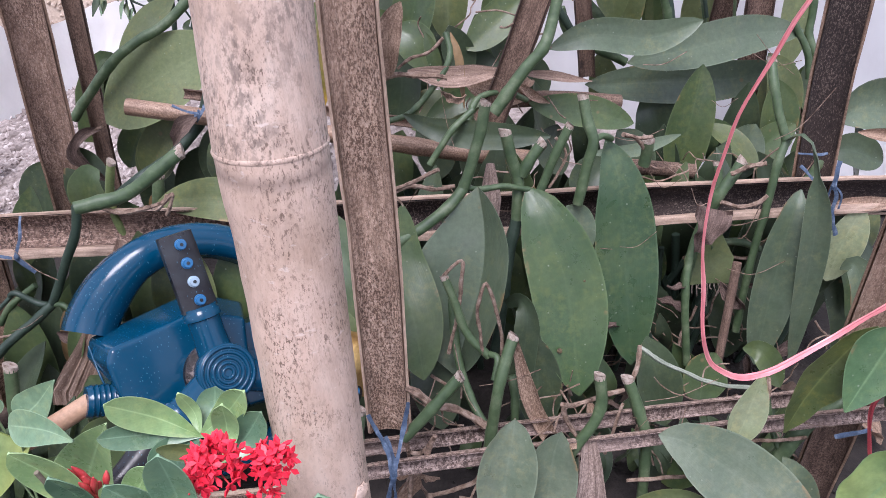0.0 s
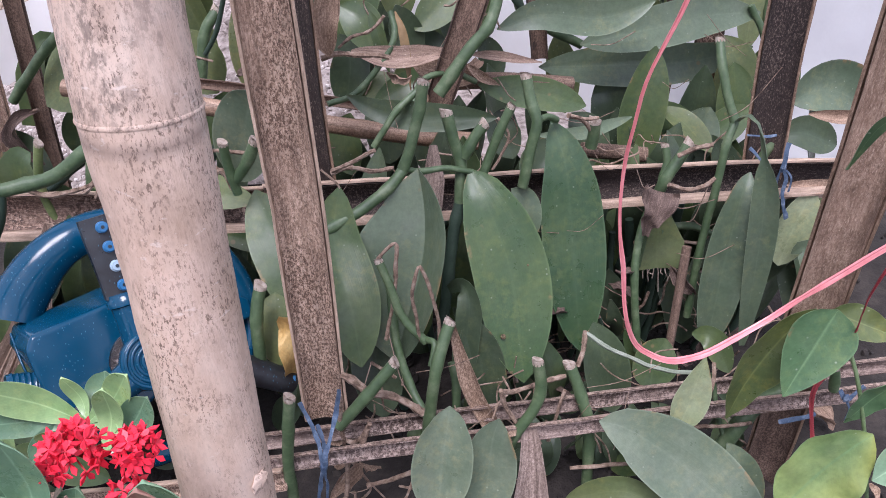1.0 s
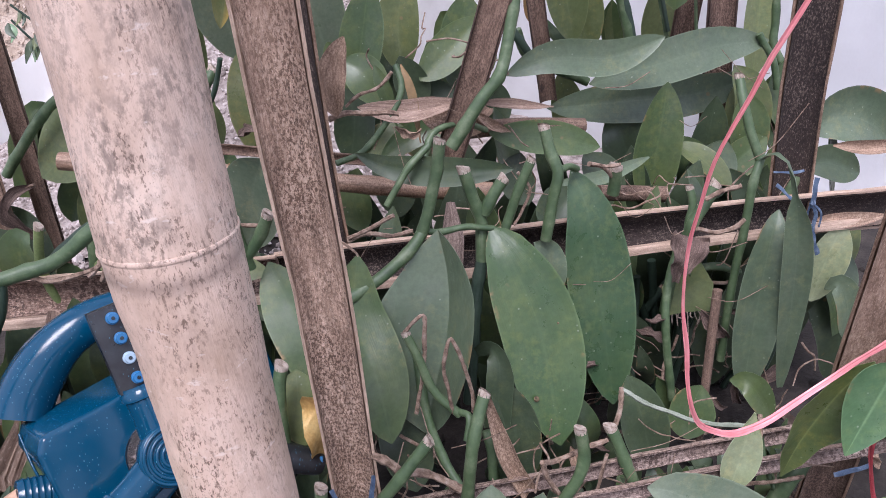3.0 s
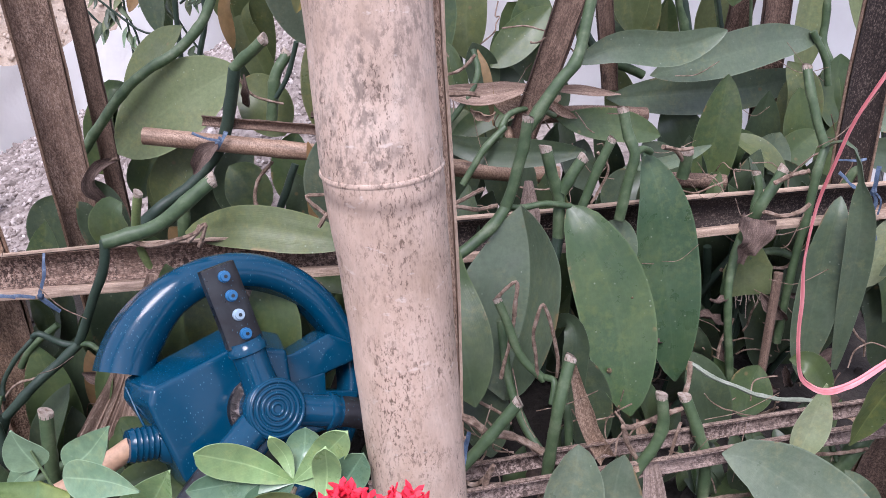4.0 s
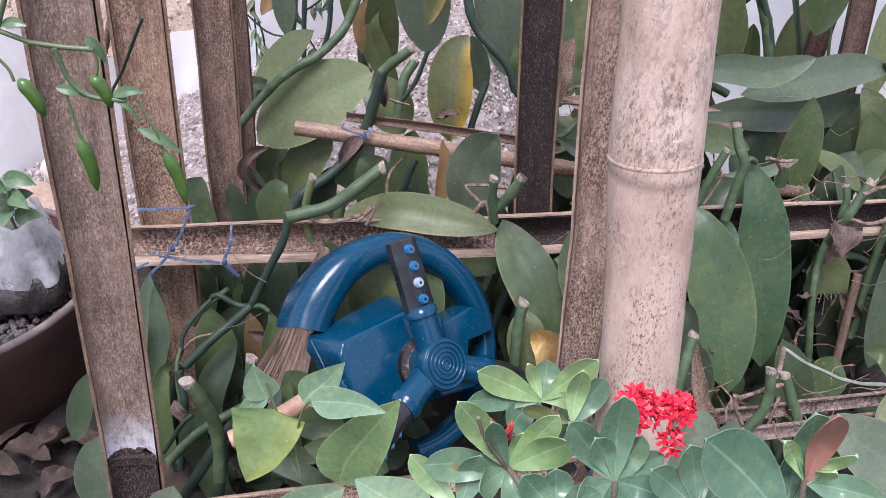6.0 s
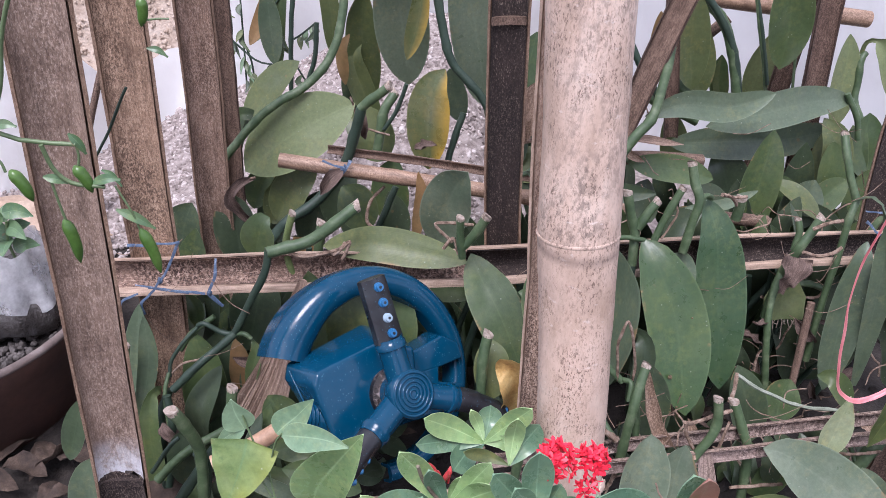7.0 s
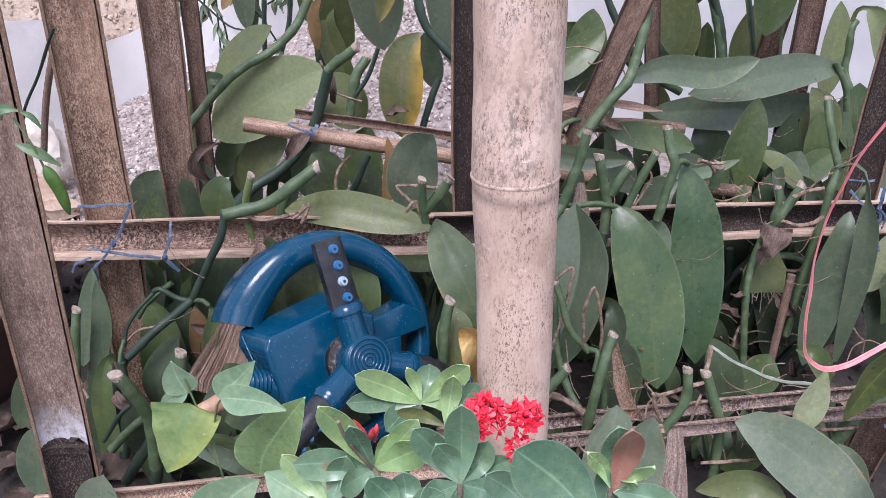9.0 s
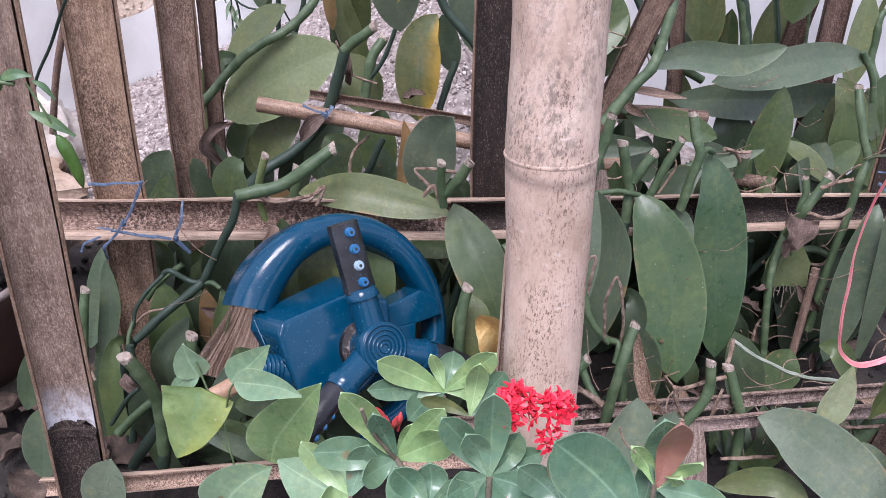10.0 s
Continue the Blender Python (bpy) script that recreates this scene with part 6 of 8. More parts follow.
leaf(vine_left, [(-0.238, 0.340, 0.121), (-0.212, 0.340, 0.115), (-0.177, 0.340, 0.095)], 0.0250, 'green')
leaf(vine_left, [(-0.291, 0.400, 0.074), (-0.263, 0.380, 0.076), (-0.246, 0.360, 0.064)], 0.0388, 'dark')
leaf(vine_left, [(-0.264, 0.600, 0.173), (-0.256, 0.600, 0.159), (-0.252, 0.600, 0.138)], 0.0235, 'amber')
leaf(vine_left, [(-0.303, 0.480, 0.136), (-0.300, 0.475, 0.113), (-0.305, 0.470, 0.083)], 0.0190, 'amber', 'rust-orange withered leaf')
stem(vine_left, [(-0.355, 0.680, 0.212), (-0.304, 0.690, 0.269), (-0.251, 0.710, 0.301), (-0.224, 0.730, 0.339), (-0.213, 0.760, 0.408)], 0.0054)
stem(vine_left, [(-0.164, 0.625, 0.328), (-0.178, 0.628, 0.316), (-0.193, 0.630, 0.303)], 0.0054, cut=True)
stem(vine_left, [(-0.192, 0.630, 0.303), (-0.200, 0.630, 0.274), (-0.214, 0.630, 0.237), (-0.240, 0.615, 0.208), (-0.271, 0.600, 0.190), (-0.284, 0.560, 0.185)], 0.0062, material=STEM_DARK)
stem(vine_left, [(-0.186, 0.487, 0.274), (-0.201, 0.481, 0.264), (-0.225, 0.476, 0.247), (-0.248, 0.471, 0.242), (-0.261, 0.465, 0.241)], 0.0059, cut=True)
stem(vine_left, [(-0.259, 0.465, 0.243), (-0.263, 0.462, 0.224), (-0.273, 0.460, 0.205), (-0.285, 0.458, 0.180), (-0.295, 0.455, 0.162)], 0.0039, material=STEM_DARK)
stem(vine_left, [(-0.294, 0.455, 0.163), (-0.312, 0.447, 0.149), (-0.328, 0.438, 0.138), (-0.348, 0.430, 0.119)], 0.0042, material=STEM_DARK)
stem(vine_left, [(-0.294, 0.455, 0.162), (-0.306, 0.457, 0.162), (-0.320, 0.458, 0.171), (-0.327, 0.460, 0.167)], 0.0027, material=STEM_DARK)
stem(vine_left, [(-0.326, 0.460, 0.167), (-0.340, 0.453, 0.154), (-0.352, 0.447, 0.137), (-0.353, 0.440, 0.125)], 0.0020, material=STEM_DARK)
stem(vine_left, [(-0.294, 0.455, 0.162), (-0.285, 0.452, 0.165), (-0.279, 0.450, 0.161)], 0.0022)
leaf(vine_left, [(-0.279, 0.452, 0.159), (-0.276, 0.448, 0.150), (-0.279, 0.444, 0.135), (-0.285, 0.440, 0.111)], 0.0130, 'green')
root(vine_left, [(-0.325, 0.445, 0.142), (-0.339, 0.443, 0.139), (-0.351, 0.442, 0.127), (-0.355, 0.440, 0.117)], 0.0010)
stem(vine_left, [(-0.353, 0.440, 0.130), (-0.355, 0.427, 0.116), (-0.351, 0.413, 0.088), (-0.342, 0.400, 0.074)], 0.0022, material=STEM)
stem(vine_left, [(-0.355, 0.370, 0.082), (-0.336, 0.372, 0.111), (-0.328, 0.375, 0.118)], 0.0021, material=STEM_DARK)
stem(vine_left, [(-0.341, 0.360, 0.045), (-0.321, 0.365, 0.078), (-0.296, 0.370, 0.114)], 0.0052, material=STEM_DARK)
stem(vine_left, [(-0.307, 0.355, 0.123), (-0.303, 0.353, 0.100), (-0.311, 0.350, 0.058)], 0.0055, material=STEM_DARK)
stem(vine_left, [(-0.356, 0.440, 0.110), (-0.365, 0.430, 0.085), (-0.365, 0.420, 0.052), (-0.368, 0.410, -0.014)], 0.0047, material=STEM_DARK)
leaf(vine_left, [(-0.337, 0.475, 0.147), (-0.330, 0.462, 0.110), (-0.331, 0.450, 0.031)], 0.0421, 'green')
leaf(vine_left, [(-0.387, 0.460, 0.125), (-0.383, 0.445, 0.084), (-0.400, 0.430, -0.006)], 0.0273, 'dark')
leaf(vine_left, [(-0.391, 0.360, 0.111), (-0.399, 0.355, 0.090), (-0.411, 0.350, 0.039)], 0.0325, 'grey')
leaf(vine_left, [(-0.321, 0.300, 0.124), (-0.326, 0.298, 0.107), (-0.337, 0.295, 0.069)], 0.0335, 'frost')
leaf(vine_left, [(-0.412, 0.400, 0.137), (-0.423, 0.395, 0.106), (-0.433, 0.390, 0.074)], 0.0211, 'dark')
leaf(vine_left, [(-0.331, 0.400, 0.102), (-0.338, 0.395, 0.079), (-0.338, 0.390, 0.042)], 0.0246, 'dark')
leaf(vine_left, [(-0.280, 0.360, 0.098), (-0.257, 0.357, 0.096), (-0.229, 0.355, 0.091)], 0.0157, 'green')
leaf(vine_left, [(-0.280, 0.350, 0.100), (-0.251, 0.347, 0.091), (-0.215, 0.345, 0.068)], 0.0156, 'grey')
stem(vine_left, [(-0.243, 0.500, 0.259), (-0.250, 0.500, 0.235), (-0.251, 0.500, 0.211), (-0.245, 0.500, 0.190)], 0.0038, cut=True, material=STEM_PALE)
stem(vine_left, [(-0.223, 0.530, 0.232), (-0.228, 0.525, 0.201), (-0.231, 0.520, 0.160)], 0.0053, cut=True)
stem(vine_left, [(-0.100, 0.455, 0.282), (-0.100, 0.458, 0.263), (-0.097, 0.460, 0.242)], 0.0039, cut=True)
stem(vine_left, [(-0.079, 0.455, 0.284), (-0.088, 0.458, 0.266), (-0.099, 0.460, 0.251)], 0.0046, cut=True)
stem(vine_left, [(-0.077, 0.405, 0.204), (-0.081, 0.398, 0.183), (-0.081, 0.390, 0.140)], 0.0050, cut=True)
stem(vine_left, [(-0.311, 0.335, 0.187), (-0.305, 0.340, 0.164), (-0.301, 0.345, 0.134), (-0.305, 0.345, 0.082)], 0.0054, cut=True)
stem(vine_left, [(-0.272, 0.357, 0.189), (-0.276, 0.353, 0.162), (-0.283, 0.350, 0.109)], 0.0048, cut=True)
stem(vine_left, [(-0.350, 0.420, 0.122), (-0.348, 0.410, 0.091), (-0.358, 0.400, 0.030)], 0.0040, material=STEM_DARK)
stem(vine_left, [(-0.297, 0.400, 0.102), (-0.331, 0.390, 0.085), (-0.357, 0.380, 0.061)], 0.0044)
stem(vine_left, [(-0.122, 0.730, 0.416), (-0.115, 0.722, 0.367), (-0.102, 0.715, 0.322), (-0.071, 0.708, 0.288), (-0.051, 0.700, 0.252)], 0.0054, material=STEM_DARK)
stem(vine_left, [(-0.163, 0.720, 0.285), (-0.175, 0.710, 0.266), (-0.183, 0.700, 0.223)], 0.0062, cut=True)
stem(vine_left, [(-0.150, 0.700, 0.302), (-0.162, 0.700, 0.270), (-0.175, 0.700, 0.250)], 0.0027, material=STEM_DARK)
stem(vine_left, [(-0.285, 0.850, 0.374), (-0.293, 0.845, 0.309), (-0.298, 0.840, 0.240)], 0.0034, material=STEM_DARK)
stem(vine_left, [(-0.262, 0.850, 0.322), (-0.266, 0.845, 0.282), (-0.277, 0.840, 0.248)], 0.0035, material=STEM_DARK)
stem(vine_left, [(-0.088, 0.720, 0.263), (-0.100, 0.710, 0.226), (-0.106, 0.700, 0.203)], 0.0044, material=STEM_DARK)
stem(vine_left, [(-0.318, 0.480, 0.162), (-0.339, 0.475, 0.147), (-0.351, 0.470, 0.131)], 0.0031)
stem(vine_left, [(-0.162, 0.680, 0.191), (-0.175, 0.670, 0.161), (-0.188, 0.660, 0.130)], 0.0044, material=STEM_DARK)

vine_front = thing('vanilla_vine', (0.060, 0.360, 0.000), 'pruned vanilla stems with pale cut ends above the lower rail', 'vine', 'vanilla vines')
stem(vine_front, [(0.001, 0.400, 0.228), (0.008, 0.395, 0.210), (0.016, 0.390, 0.189), (0.031, 0.385, 0.174)], 0.0033, cut=True)
stem(vine_front, [(0.046, 0.380, 0.195), (0.041, 0.372, 0.183), (0.036, 0.363, 0.162), (0.030, 0.355, 0.102)], 0.0045, cut=True)
stem(vine_front, [(0.006, 0.420, 0.196), (0.010, 0.403, 0.160), (0.019, 0.387, 0.134), (0.030, 0.370, 0.121)], 0.0035)
stem(vine_front, [(0.011, 0.362, 0.177), (0.001, 0.358, 0.165), (-0.010, 0.354, 0.152), (-0.026, 0.350, 0.133)], 0.0045, cut=True)
stem(vine_front, [(-0.051, 0.335, 0.174), (-0.054, 0.333, 0.149), (-0.057, 0.332, 0.114), (-0.056, 0.330, 0.071)], 0.0044, cut=True)
stem(vine_front, [(0.101, 0.363, 0.176), (0.104, 0.360, 0.155), (0.099, 0.356, 0.138), (0.088, 0.353, 0.118), (0.079, 0.352, 0.088)], 0.0044, cut=True)
stem(vine_front, [(0.127, 0.387, 0.151), (0.137, 0.378, 0.126), (0.142, 0.369, 0.108), (0.146, 0.360, 0.040)], 0.0047, cut=True)
stem(vine_front, [(0.048, 0.400, 0.142), (0.051, 0.392, 0.128), (0.051, 0.385, 0.113)], 0.0035)
stem(vine_front, [(0.031, 0.385, 0.176), (0.036, 0.378, 0.178), (0.034, 0.370, 0.166)], 0.0026)
stem(vine_front, [(0.303, 0.400, 0.135), (0.282, 0.390, 0.123), (0.257, 0.380, 0.114), (0.237, 0.370, 0.082)], 0.0068)
stem(vine_front, [(0.233, 0.400, 0.130), (0.236, 0.385, 0.106), (0.241, 0.370, 0.091)], 0.0022)
stem(vine_front, [(0.297, 0.371, 0.163), (0.300, 0.370, 0.153), (0.302, 0.370, 0.143)], 0.0037, cut=True)
leaf(vine_front, [(0.045, 0.338, 0.163), (0.044, 0.333, 0.153), (0.040, 0.322, 0.125), (0.038, 0.310, 0.094)], 0.0378, 'frost', 'pale grey-green leaf', cup=0.2)
leaf(vine_front, [(0.077, 0.345, 0.144), (0.073, 0.341, 0.129), (0.071, 0.335, 0.103), (0.069, 0.325, 0.067)], 0.0359, 'frost')
leaf(vine_front, [(0.143, 0.352, 0.134), (0.165, 0.348, 0.128), (0.207, 0.335, 0.101), (0.256, 0.310, 0.064)], 0.0510, 'frost', 'large grey-green leaf with a scarred edge', cup=0.08)
leaf(vine_front, [(0.236, 0.360, 0.103), (0.242, 0.353, 0.096), (0.250, 0.347, 0.081), (0.260, 0.340, 0.052)], 0.0218, 'grey')
leaf(vine_front, [(0.200, 0.360, 0.114), (0.205, 0.365, 0.136), (0.210, 0.370, 0.173)], 0.0246, 'pale', 'pale yellowish young leaf', shape='lance')
leaf(vine_front, [(0.128, 0.350, 0.057), (0.163, 0.340, 0.078), (0.192, 0.330, 0.070)], 0.0232, 'olive')
root(vine_front, [(0.146, 0.430, 0.143), (0.145, 0.425, 0.130), (0.141, 0.420, 0.119)], 0.0019)
root(vine_front, [(0.146, 0.430, 0.142), (0.160, 0.425, 0.135), (0.181, 0.420, 0.125), (0.206, 0.415, 0.119), (0.233, 0.400, 0.128)], 0.0016, ROOT_GREEN)
root(vine_front, [(-0.033, 0.470, 0.254), (-0.022, 0.467, 0.261), (-0.012, 0.463, 0.268), (-0.003, 0.460, 0.274)], 0.0015)
root(vine_front, [(-0.034, 0.470, 0.252), (-0.021, 0.472, 0.255), (-0.006, 0.473, 0.252), (0.008, 0.475, 0.253)], 0.0016)
root(vine_front, [(-0.048, 0.560, 0.299), (-0.034, 0.560, 0.303), (-0.017, 0.560, 0.302), (0.004, 0.560, 0.301)], 0.0021)
root(vine_front, [(-0.035, 0.570, 0.304), (-0.024, 0.570, 0.313), (-0.011, 0.570, 0.317), (0.000, 0.570, 0.329)], 0.0013)
root(vine_front, [(0.027, 0.385, 0.176), (0.022, 0.385, 0.209), (0.023, 0.385, 0.222), (0.027, 0.385, 0.234), (0.033, 0.385, 0.216), (0.038, 0.385, 0.195), (0.039, 0.385, 0.176)], 0.0012)
root(vine_front, [(0.000, 0.400, 0.228), (0.007, 0.399, 0.238), (0.012, 0.398, 0.242), (0.012, 0.397, 0.227), (0.009, 0.396, 0.196), (0.004, 0.395, 0.168)], 0.0013)
root(vine_front, [(0.078, 0.360, 0.155), (0.088, 0.367, 0.146), (0.104, 0.373, 0.147), (0.124, 0.380, 0.148)], 0.0017)
root(vine_front, [(0.078, 0.360, 0.155), (0.082, 0.359, 0.141), (0.090, 0.358, 0.126)], 0.0017)
root(vine_front, [(-0.024, 0.370, 0.160), (-0.008, 0.368, 0.147), (0.010, 0.367, 0.141), (0.029, 0.365, 0.129)], 0.0026)
root(vine_front, [(-0.023, 0.350, 0.161), (-0.024, 0.349, 0.126), (-0.017, 0.348, 0.120), (-0.009, 0.346, 0.129), (-0.005, 0.345, 0.140)], 0.0016)
root(vine_front, [(-0.023, 0.348, 0.124), (-0.022, 0.344, 0.099), (-0.025, 0.340, 0.063)], 0.0015)
root(vine_front, [(-0.017, 0.342, 0.107), (-0.011, 0.344, 0.121), (-0.006, 0.345, 0.136)], 0.0020)
root(vine_front, [(0.231, 0.400, 0.141), (0.230, 0.390, 0.129), (0.221, 0.380, 0.117), (0.213, 0.370, 0.109), (0.222, 0.370, 0.108), (0.254, 0.370, 0.112)], 0.0014)
root(vine_front, [(0.204, 0.535, 0.150), (0.218, 0.536, 0.145), (0.242, 0.538, 0.148), (0.262, 0.539, 0.148), (0.268, 0.540, 0.160)], 0.0014)
root(vine_front, [(0.210, 0.500, 0.226), (0.225, 0.500, 0.221), (0.237, 0.500, 0.224), (0.244, 0.500, 0.231)], 0.0017)
root(vine_front, [(0.125, 0.380, 0.135), (0.120, 0.375, 0.118), (0.115, 0.370, 0.095)], 0.0012)
root(vine_front, [(-0.009, 0.410, 0.133), (0.001, 0.405, 0.130), (0.009, 0.400, 0.127)], 0.0012)
root(vine_front, [(0.157, 0.520, 0.270), (0.147, 0.520, 0.269), (0.136, 0.520, 0.272)], 0.0014)
root(vine_front, [(-0.039, 0.460, 0.260), (-0.028, 0.460, 0.247), (-0.033, 0.460, 0.239)], 0.0008)
root(vine_front, [(0.081, 0.500, 0.279), (0.089, 0.498, 0.267), (0.084, 0.497, 0.250), (0.078, 0.495, 0.241)], 0.0010)
root(vine_front, [(0.213, 0.500, 0.250), (0.226, 0.500, 0.256), (0.237, 0.500, 0.259)], 0.0018)
root(vine_front, [(-0.010, 0.350, 0.074), (0.005, 0.350, 0.079), (0.023, 0.350, 0.091), (0.029, 0.350, 0.114)], 0.0017)
root(vine_front, [(0.131, 0.360, 0.078), (0.151, 0.360, 0.080), (0.174, 0.360, 0.083)], 0.0016)
root(vine_left, [(-0.088, 0.470, 0.267), (-0.111, 0.468, 0.270), (-0.120, 0.467, 0.268), (-0.106, 0.465, 0.253)], 0.0014)
root(vine_left, [(-0.100, 0.460, 0.245), (-0.106, 0.460, 0.259), (-0.113, 0.460, 0.250)], 0.0014)
root(vine_left, [(-0.206, 0.470, 0.237), (-0.191, 0.470, 0.249), (-0.199, 0.470, 0.232)], 0.0017)
root(vine_left, [(-0.171, 0.620, 0.223), (-0.186, 0.617, 0.205), (-0.189, 0.613, 0.187), (-0.178, 0.610, 0.174)], 0.0017)
root(vine_left, [(-0.333, 0.620, 0.215), (-0.317, 0.620, 0.226), (-0.301, 0.620, 0.231)], 0.0014)
root(vine_left, [(-0.210, 0.700, 0.288), (-0.199, 0.700, 0.256), (-0.169, 0.700, 0.243)], 0.0012)
root(vine_left, [(-0.230, 0.510, 0.167), (-0.207, 0.505, 0.180), (-0.196, 0.500, 0.193)], 0.0013)
root(vine_left, [(-0.248, 0.470, 0.242), (-0.230, 0.470, 0.234), (-0.201, 0.470, 0.243), (-0.195, 0.470, 0.249)], 0.0017)
root(vine_left, [(-0.386, 0.420, 0.160), (-0.384, 0.410, 0.131), (-0.375, 0.400, 0.101)], 0.0012)

bean_plant = thing('bean_plant', (-0.210, 0.275, 0.000), 'small bean plant with light green three-part leaves', 'plant', '')
stem(bean_plant, [(-0.225, 0.275, 0.133), (-0.230, 0.281, 0.163), (-0.234, 0.288, 0.182), (-0.241, 0.294, 0.193), (-0.249, 0.300, 0.218)], 0.0007, material=CHILI_STEM, nodes=False)
stem(bean_plant, [(-0.231, 0.280, 0.160), (-0.239, 0.285, 0.175), (-0.243, 0.290, 0.177)], 0.0006, material=CHILI_STEM, nodes=False)
stem(bean_plant, [(-0.229, 0.285, 0.195), (-0.224, 0.282, 0.213), (-0.219, 0.280, 0.222)], 0.0007, material=CHILI_STEM, nodes=False)
leaf(bean_plant, [(-0.246, 0.292, 0.204), (-0.249, 0.286, 0.192), (-0.255, 0.280, 0.175), (-0.263, 0.276, 0.157)], 0.0460, 'bean_yellow', 'yellow-green leaf with brown edge specks', shape='delta', cup=0.10, wave=0.05)
leaf(bean_plant, [(-0.206, 0.285, 0.145), (-0.199, 0.280, 0.172), (-0.182, 0.270, 0.208), (-0.165, 0.262, 0.240)], 0.0389, 'ixora_new', shape='ovate', cup=0.1)
leaf(bean_plant, [(-0.224, 0.285, 0.217), (-0.217, 0.285, 0.225), (-0.210, 0.285, 0.232), (-0.198, 0.285, 0.247)], 0.0210, 'bean', shape='ovate', cup=0.12)
leaf(bean_plant, [(-0.215, 0.265, 0.236), (-0.201, 0.258, 0.242), (-0.187, 0.252, 0.246), (-0.172, 0.245, 0.247)], 0.0183, 'bean', shape='ovate', cup=0.1)
leaf(bean_plant, [(-0.249, 0.300, 0.205), (-0.252, 0.300, 0.214), (-0.254, 0.300, 0.222), (-0.255, 0.300, 0.232)], 0.0218, 'bean', shape='ovate', cup=0.1)
leaf(bean_plant, [(-0.249, 0.300, 0.205), (-0.255, 0.300, 0.203), (-0.262, 0.300, 0.198), (-0.270, 0.300, 0.190)], 0.0122, 'bean', shape='ovate')
leaf(bean_plant, [(-0.237, 0.270, 0.112), (-0.231, 0.268, 0.129), (-0.216, 0.267, 0.149), (-0.200, 0.265, 0.164)], 0.0409, 'bean', shape='ovate')
leaf(bean_plant, [(-0.147, 0.235, 0.171), (-0.161, 0.240, 0.175), (-0.178, 0.245, 0.183), (-0.191, 0.250, 0.189)], 0.0367, 'bean', shape='ovate')

ixora = thing('ixora_bush', (-0.070, 0.140, 0.000), 'ixora bush with glossy leaves and a red flower cluster', 'shrub', '')
leaf(ixora, [(-0.096, 0.210, 0.289), (-0.112, 0.211, 0.298), (-0.127, 0.205, 0.311)], 0.0137, 'ixora_new', shape='obovate')
leaf(ixora, [(-0.096, 0.210, 0.289), (-0.099, 0.216, 0.296), (-0.103, 0.215, 0.307)], 0.0064, 'ixora_new', shape='obovate')
leaf(ixora, [(-0.096, 0.210, 0.289), (-0.093, 0.221, 0.293), (-0.092, 0.225, 0.301)], 0.0141, 'ixora', shape='obovate')
leaf(ixora, [(-0.096, 0.210, 0.289), (-0.084, 0.211, 0.301), (-0.074, 0.205, 0.318)], 0.0121, 'ixora_new', shape='obovate')
leaf(ixora, [(-0.096, 0.210, 0.289), (-0.114, 0.209, 0.291), (-0.131, 0.200, 0.298)], 0.0111, 'ixora', shape='obovate')
leaf(ixora, [(-0.096, 0.210, 0.289), (-0.105, 0.207, 0.284), (-0.112, 0.195, 0.285)], 0.0149, 'ixora', shape='obovate')
leaf(ixora, [(-0.096, 0.210, 0.289), (-0.088, 0.209, 0.291), (-0.080, 0.200, 0.297)], 0.0080, 'ixora_new', shape='obovate')
leaf(ixora, [(-0.084, 0.195, 0.289), (-0.082, 0.202, 0.300), (-0.081, 0.200, 0.316)], 0.0103, 'ixora_new', shape='obovate')
leaf(ixora, [(-0.084, 0.195, 0.289), (-0.076, 0.204, 0.295), (-0.069, 0.205, 0.307)], 0.0135, 'ixora', shape='obovate')
leaf(ixora, [(-0.084, 0.195, 0.289), (-0.095, 0.199, 0.291), (-0.107, 0.195, 0.298)], 0.0067, 'olive', shape='obovate')
leaf(ixora, [(-0.116, 0.165, 0.293), (-0.127, 0.169, 0.309), (-0.138, 0.165, 0.330)], 0.0126, 'ixora_new', shape='obovate')
leaf(ixora, [(-0.116, 0.165, 0.293), (-0.106, 0.170, 0.303), (-0.097, 0.168, 0.320)], 0.0118, 'ixora_new', shape='obovate')
leaf(ixora, [(-0.116, 0.165, 0.293), (-0.104, 0.164, 0.302), (-0.094, 0.155, 0.318)], 0.0144, 'ixora_new', shape='obovate')
leaf(ixora, [(-0.116, 0.165, 0.293), (-0.113, 0.172, 0.296), (-0.110, 0.172, 0.306)], 0.0062, 'ixora_new', shape='obovate')
leaf(ixora, [(-0.116, 0.165, 0.293), (-0.134, 0.169, 0.291), (-0.151, 0.165, 0.295)], 0.0149, 'ixora', shape='obovate')
leaf(ixora, [(-0.116, 0.165, 0.293), (-0.121, 0.166, 0.306), (-0.125, 0.160, 0.324)], 0.0093, 'ixora', shape='obovate')
leaf(ixora, [(-0.116, 0.165, 0.293), (-0.123, 0.161, 0.291), (-0.129, 0.150, 0.297)], 0.0118, 'ixora', shape='obovate')
leaf(ixora, [(-0.116, 0.165, 0.293), (-0.114, 0.157, 0.289), (-0.110, 0.140, 0.293)], 0.0140, 'ixora', shape='obovate')
leaf(ixora, [(-0.136, 0.160, 0.273), (-0.147, 0.169, 0.280), (-0.157, 0.170, 0.295)], 0.0112, 'ixora_new', shape='obovate')
leaf(ixora, [(-0.136, 0.160, 0.273), (-0.132, 0.167, 0.283), (-0.128, 0.165, 0.300)], 0.0136, 'ixora', shape='obovate')
leaf(ixora, [(-0.136, 0.160, 0.273), (-0.143, 0.159, 0.272), (-0.148, 0.150, 0.278)], 0.0145, 'ixora_new', shape='obovate')
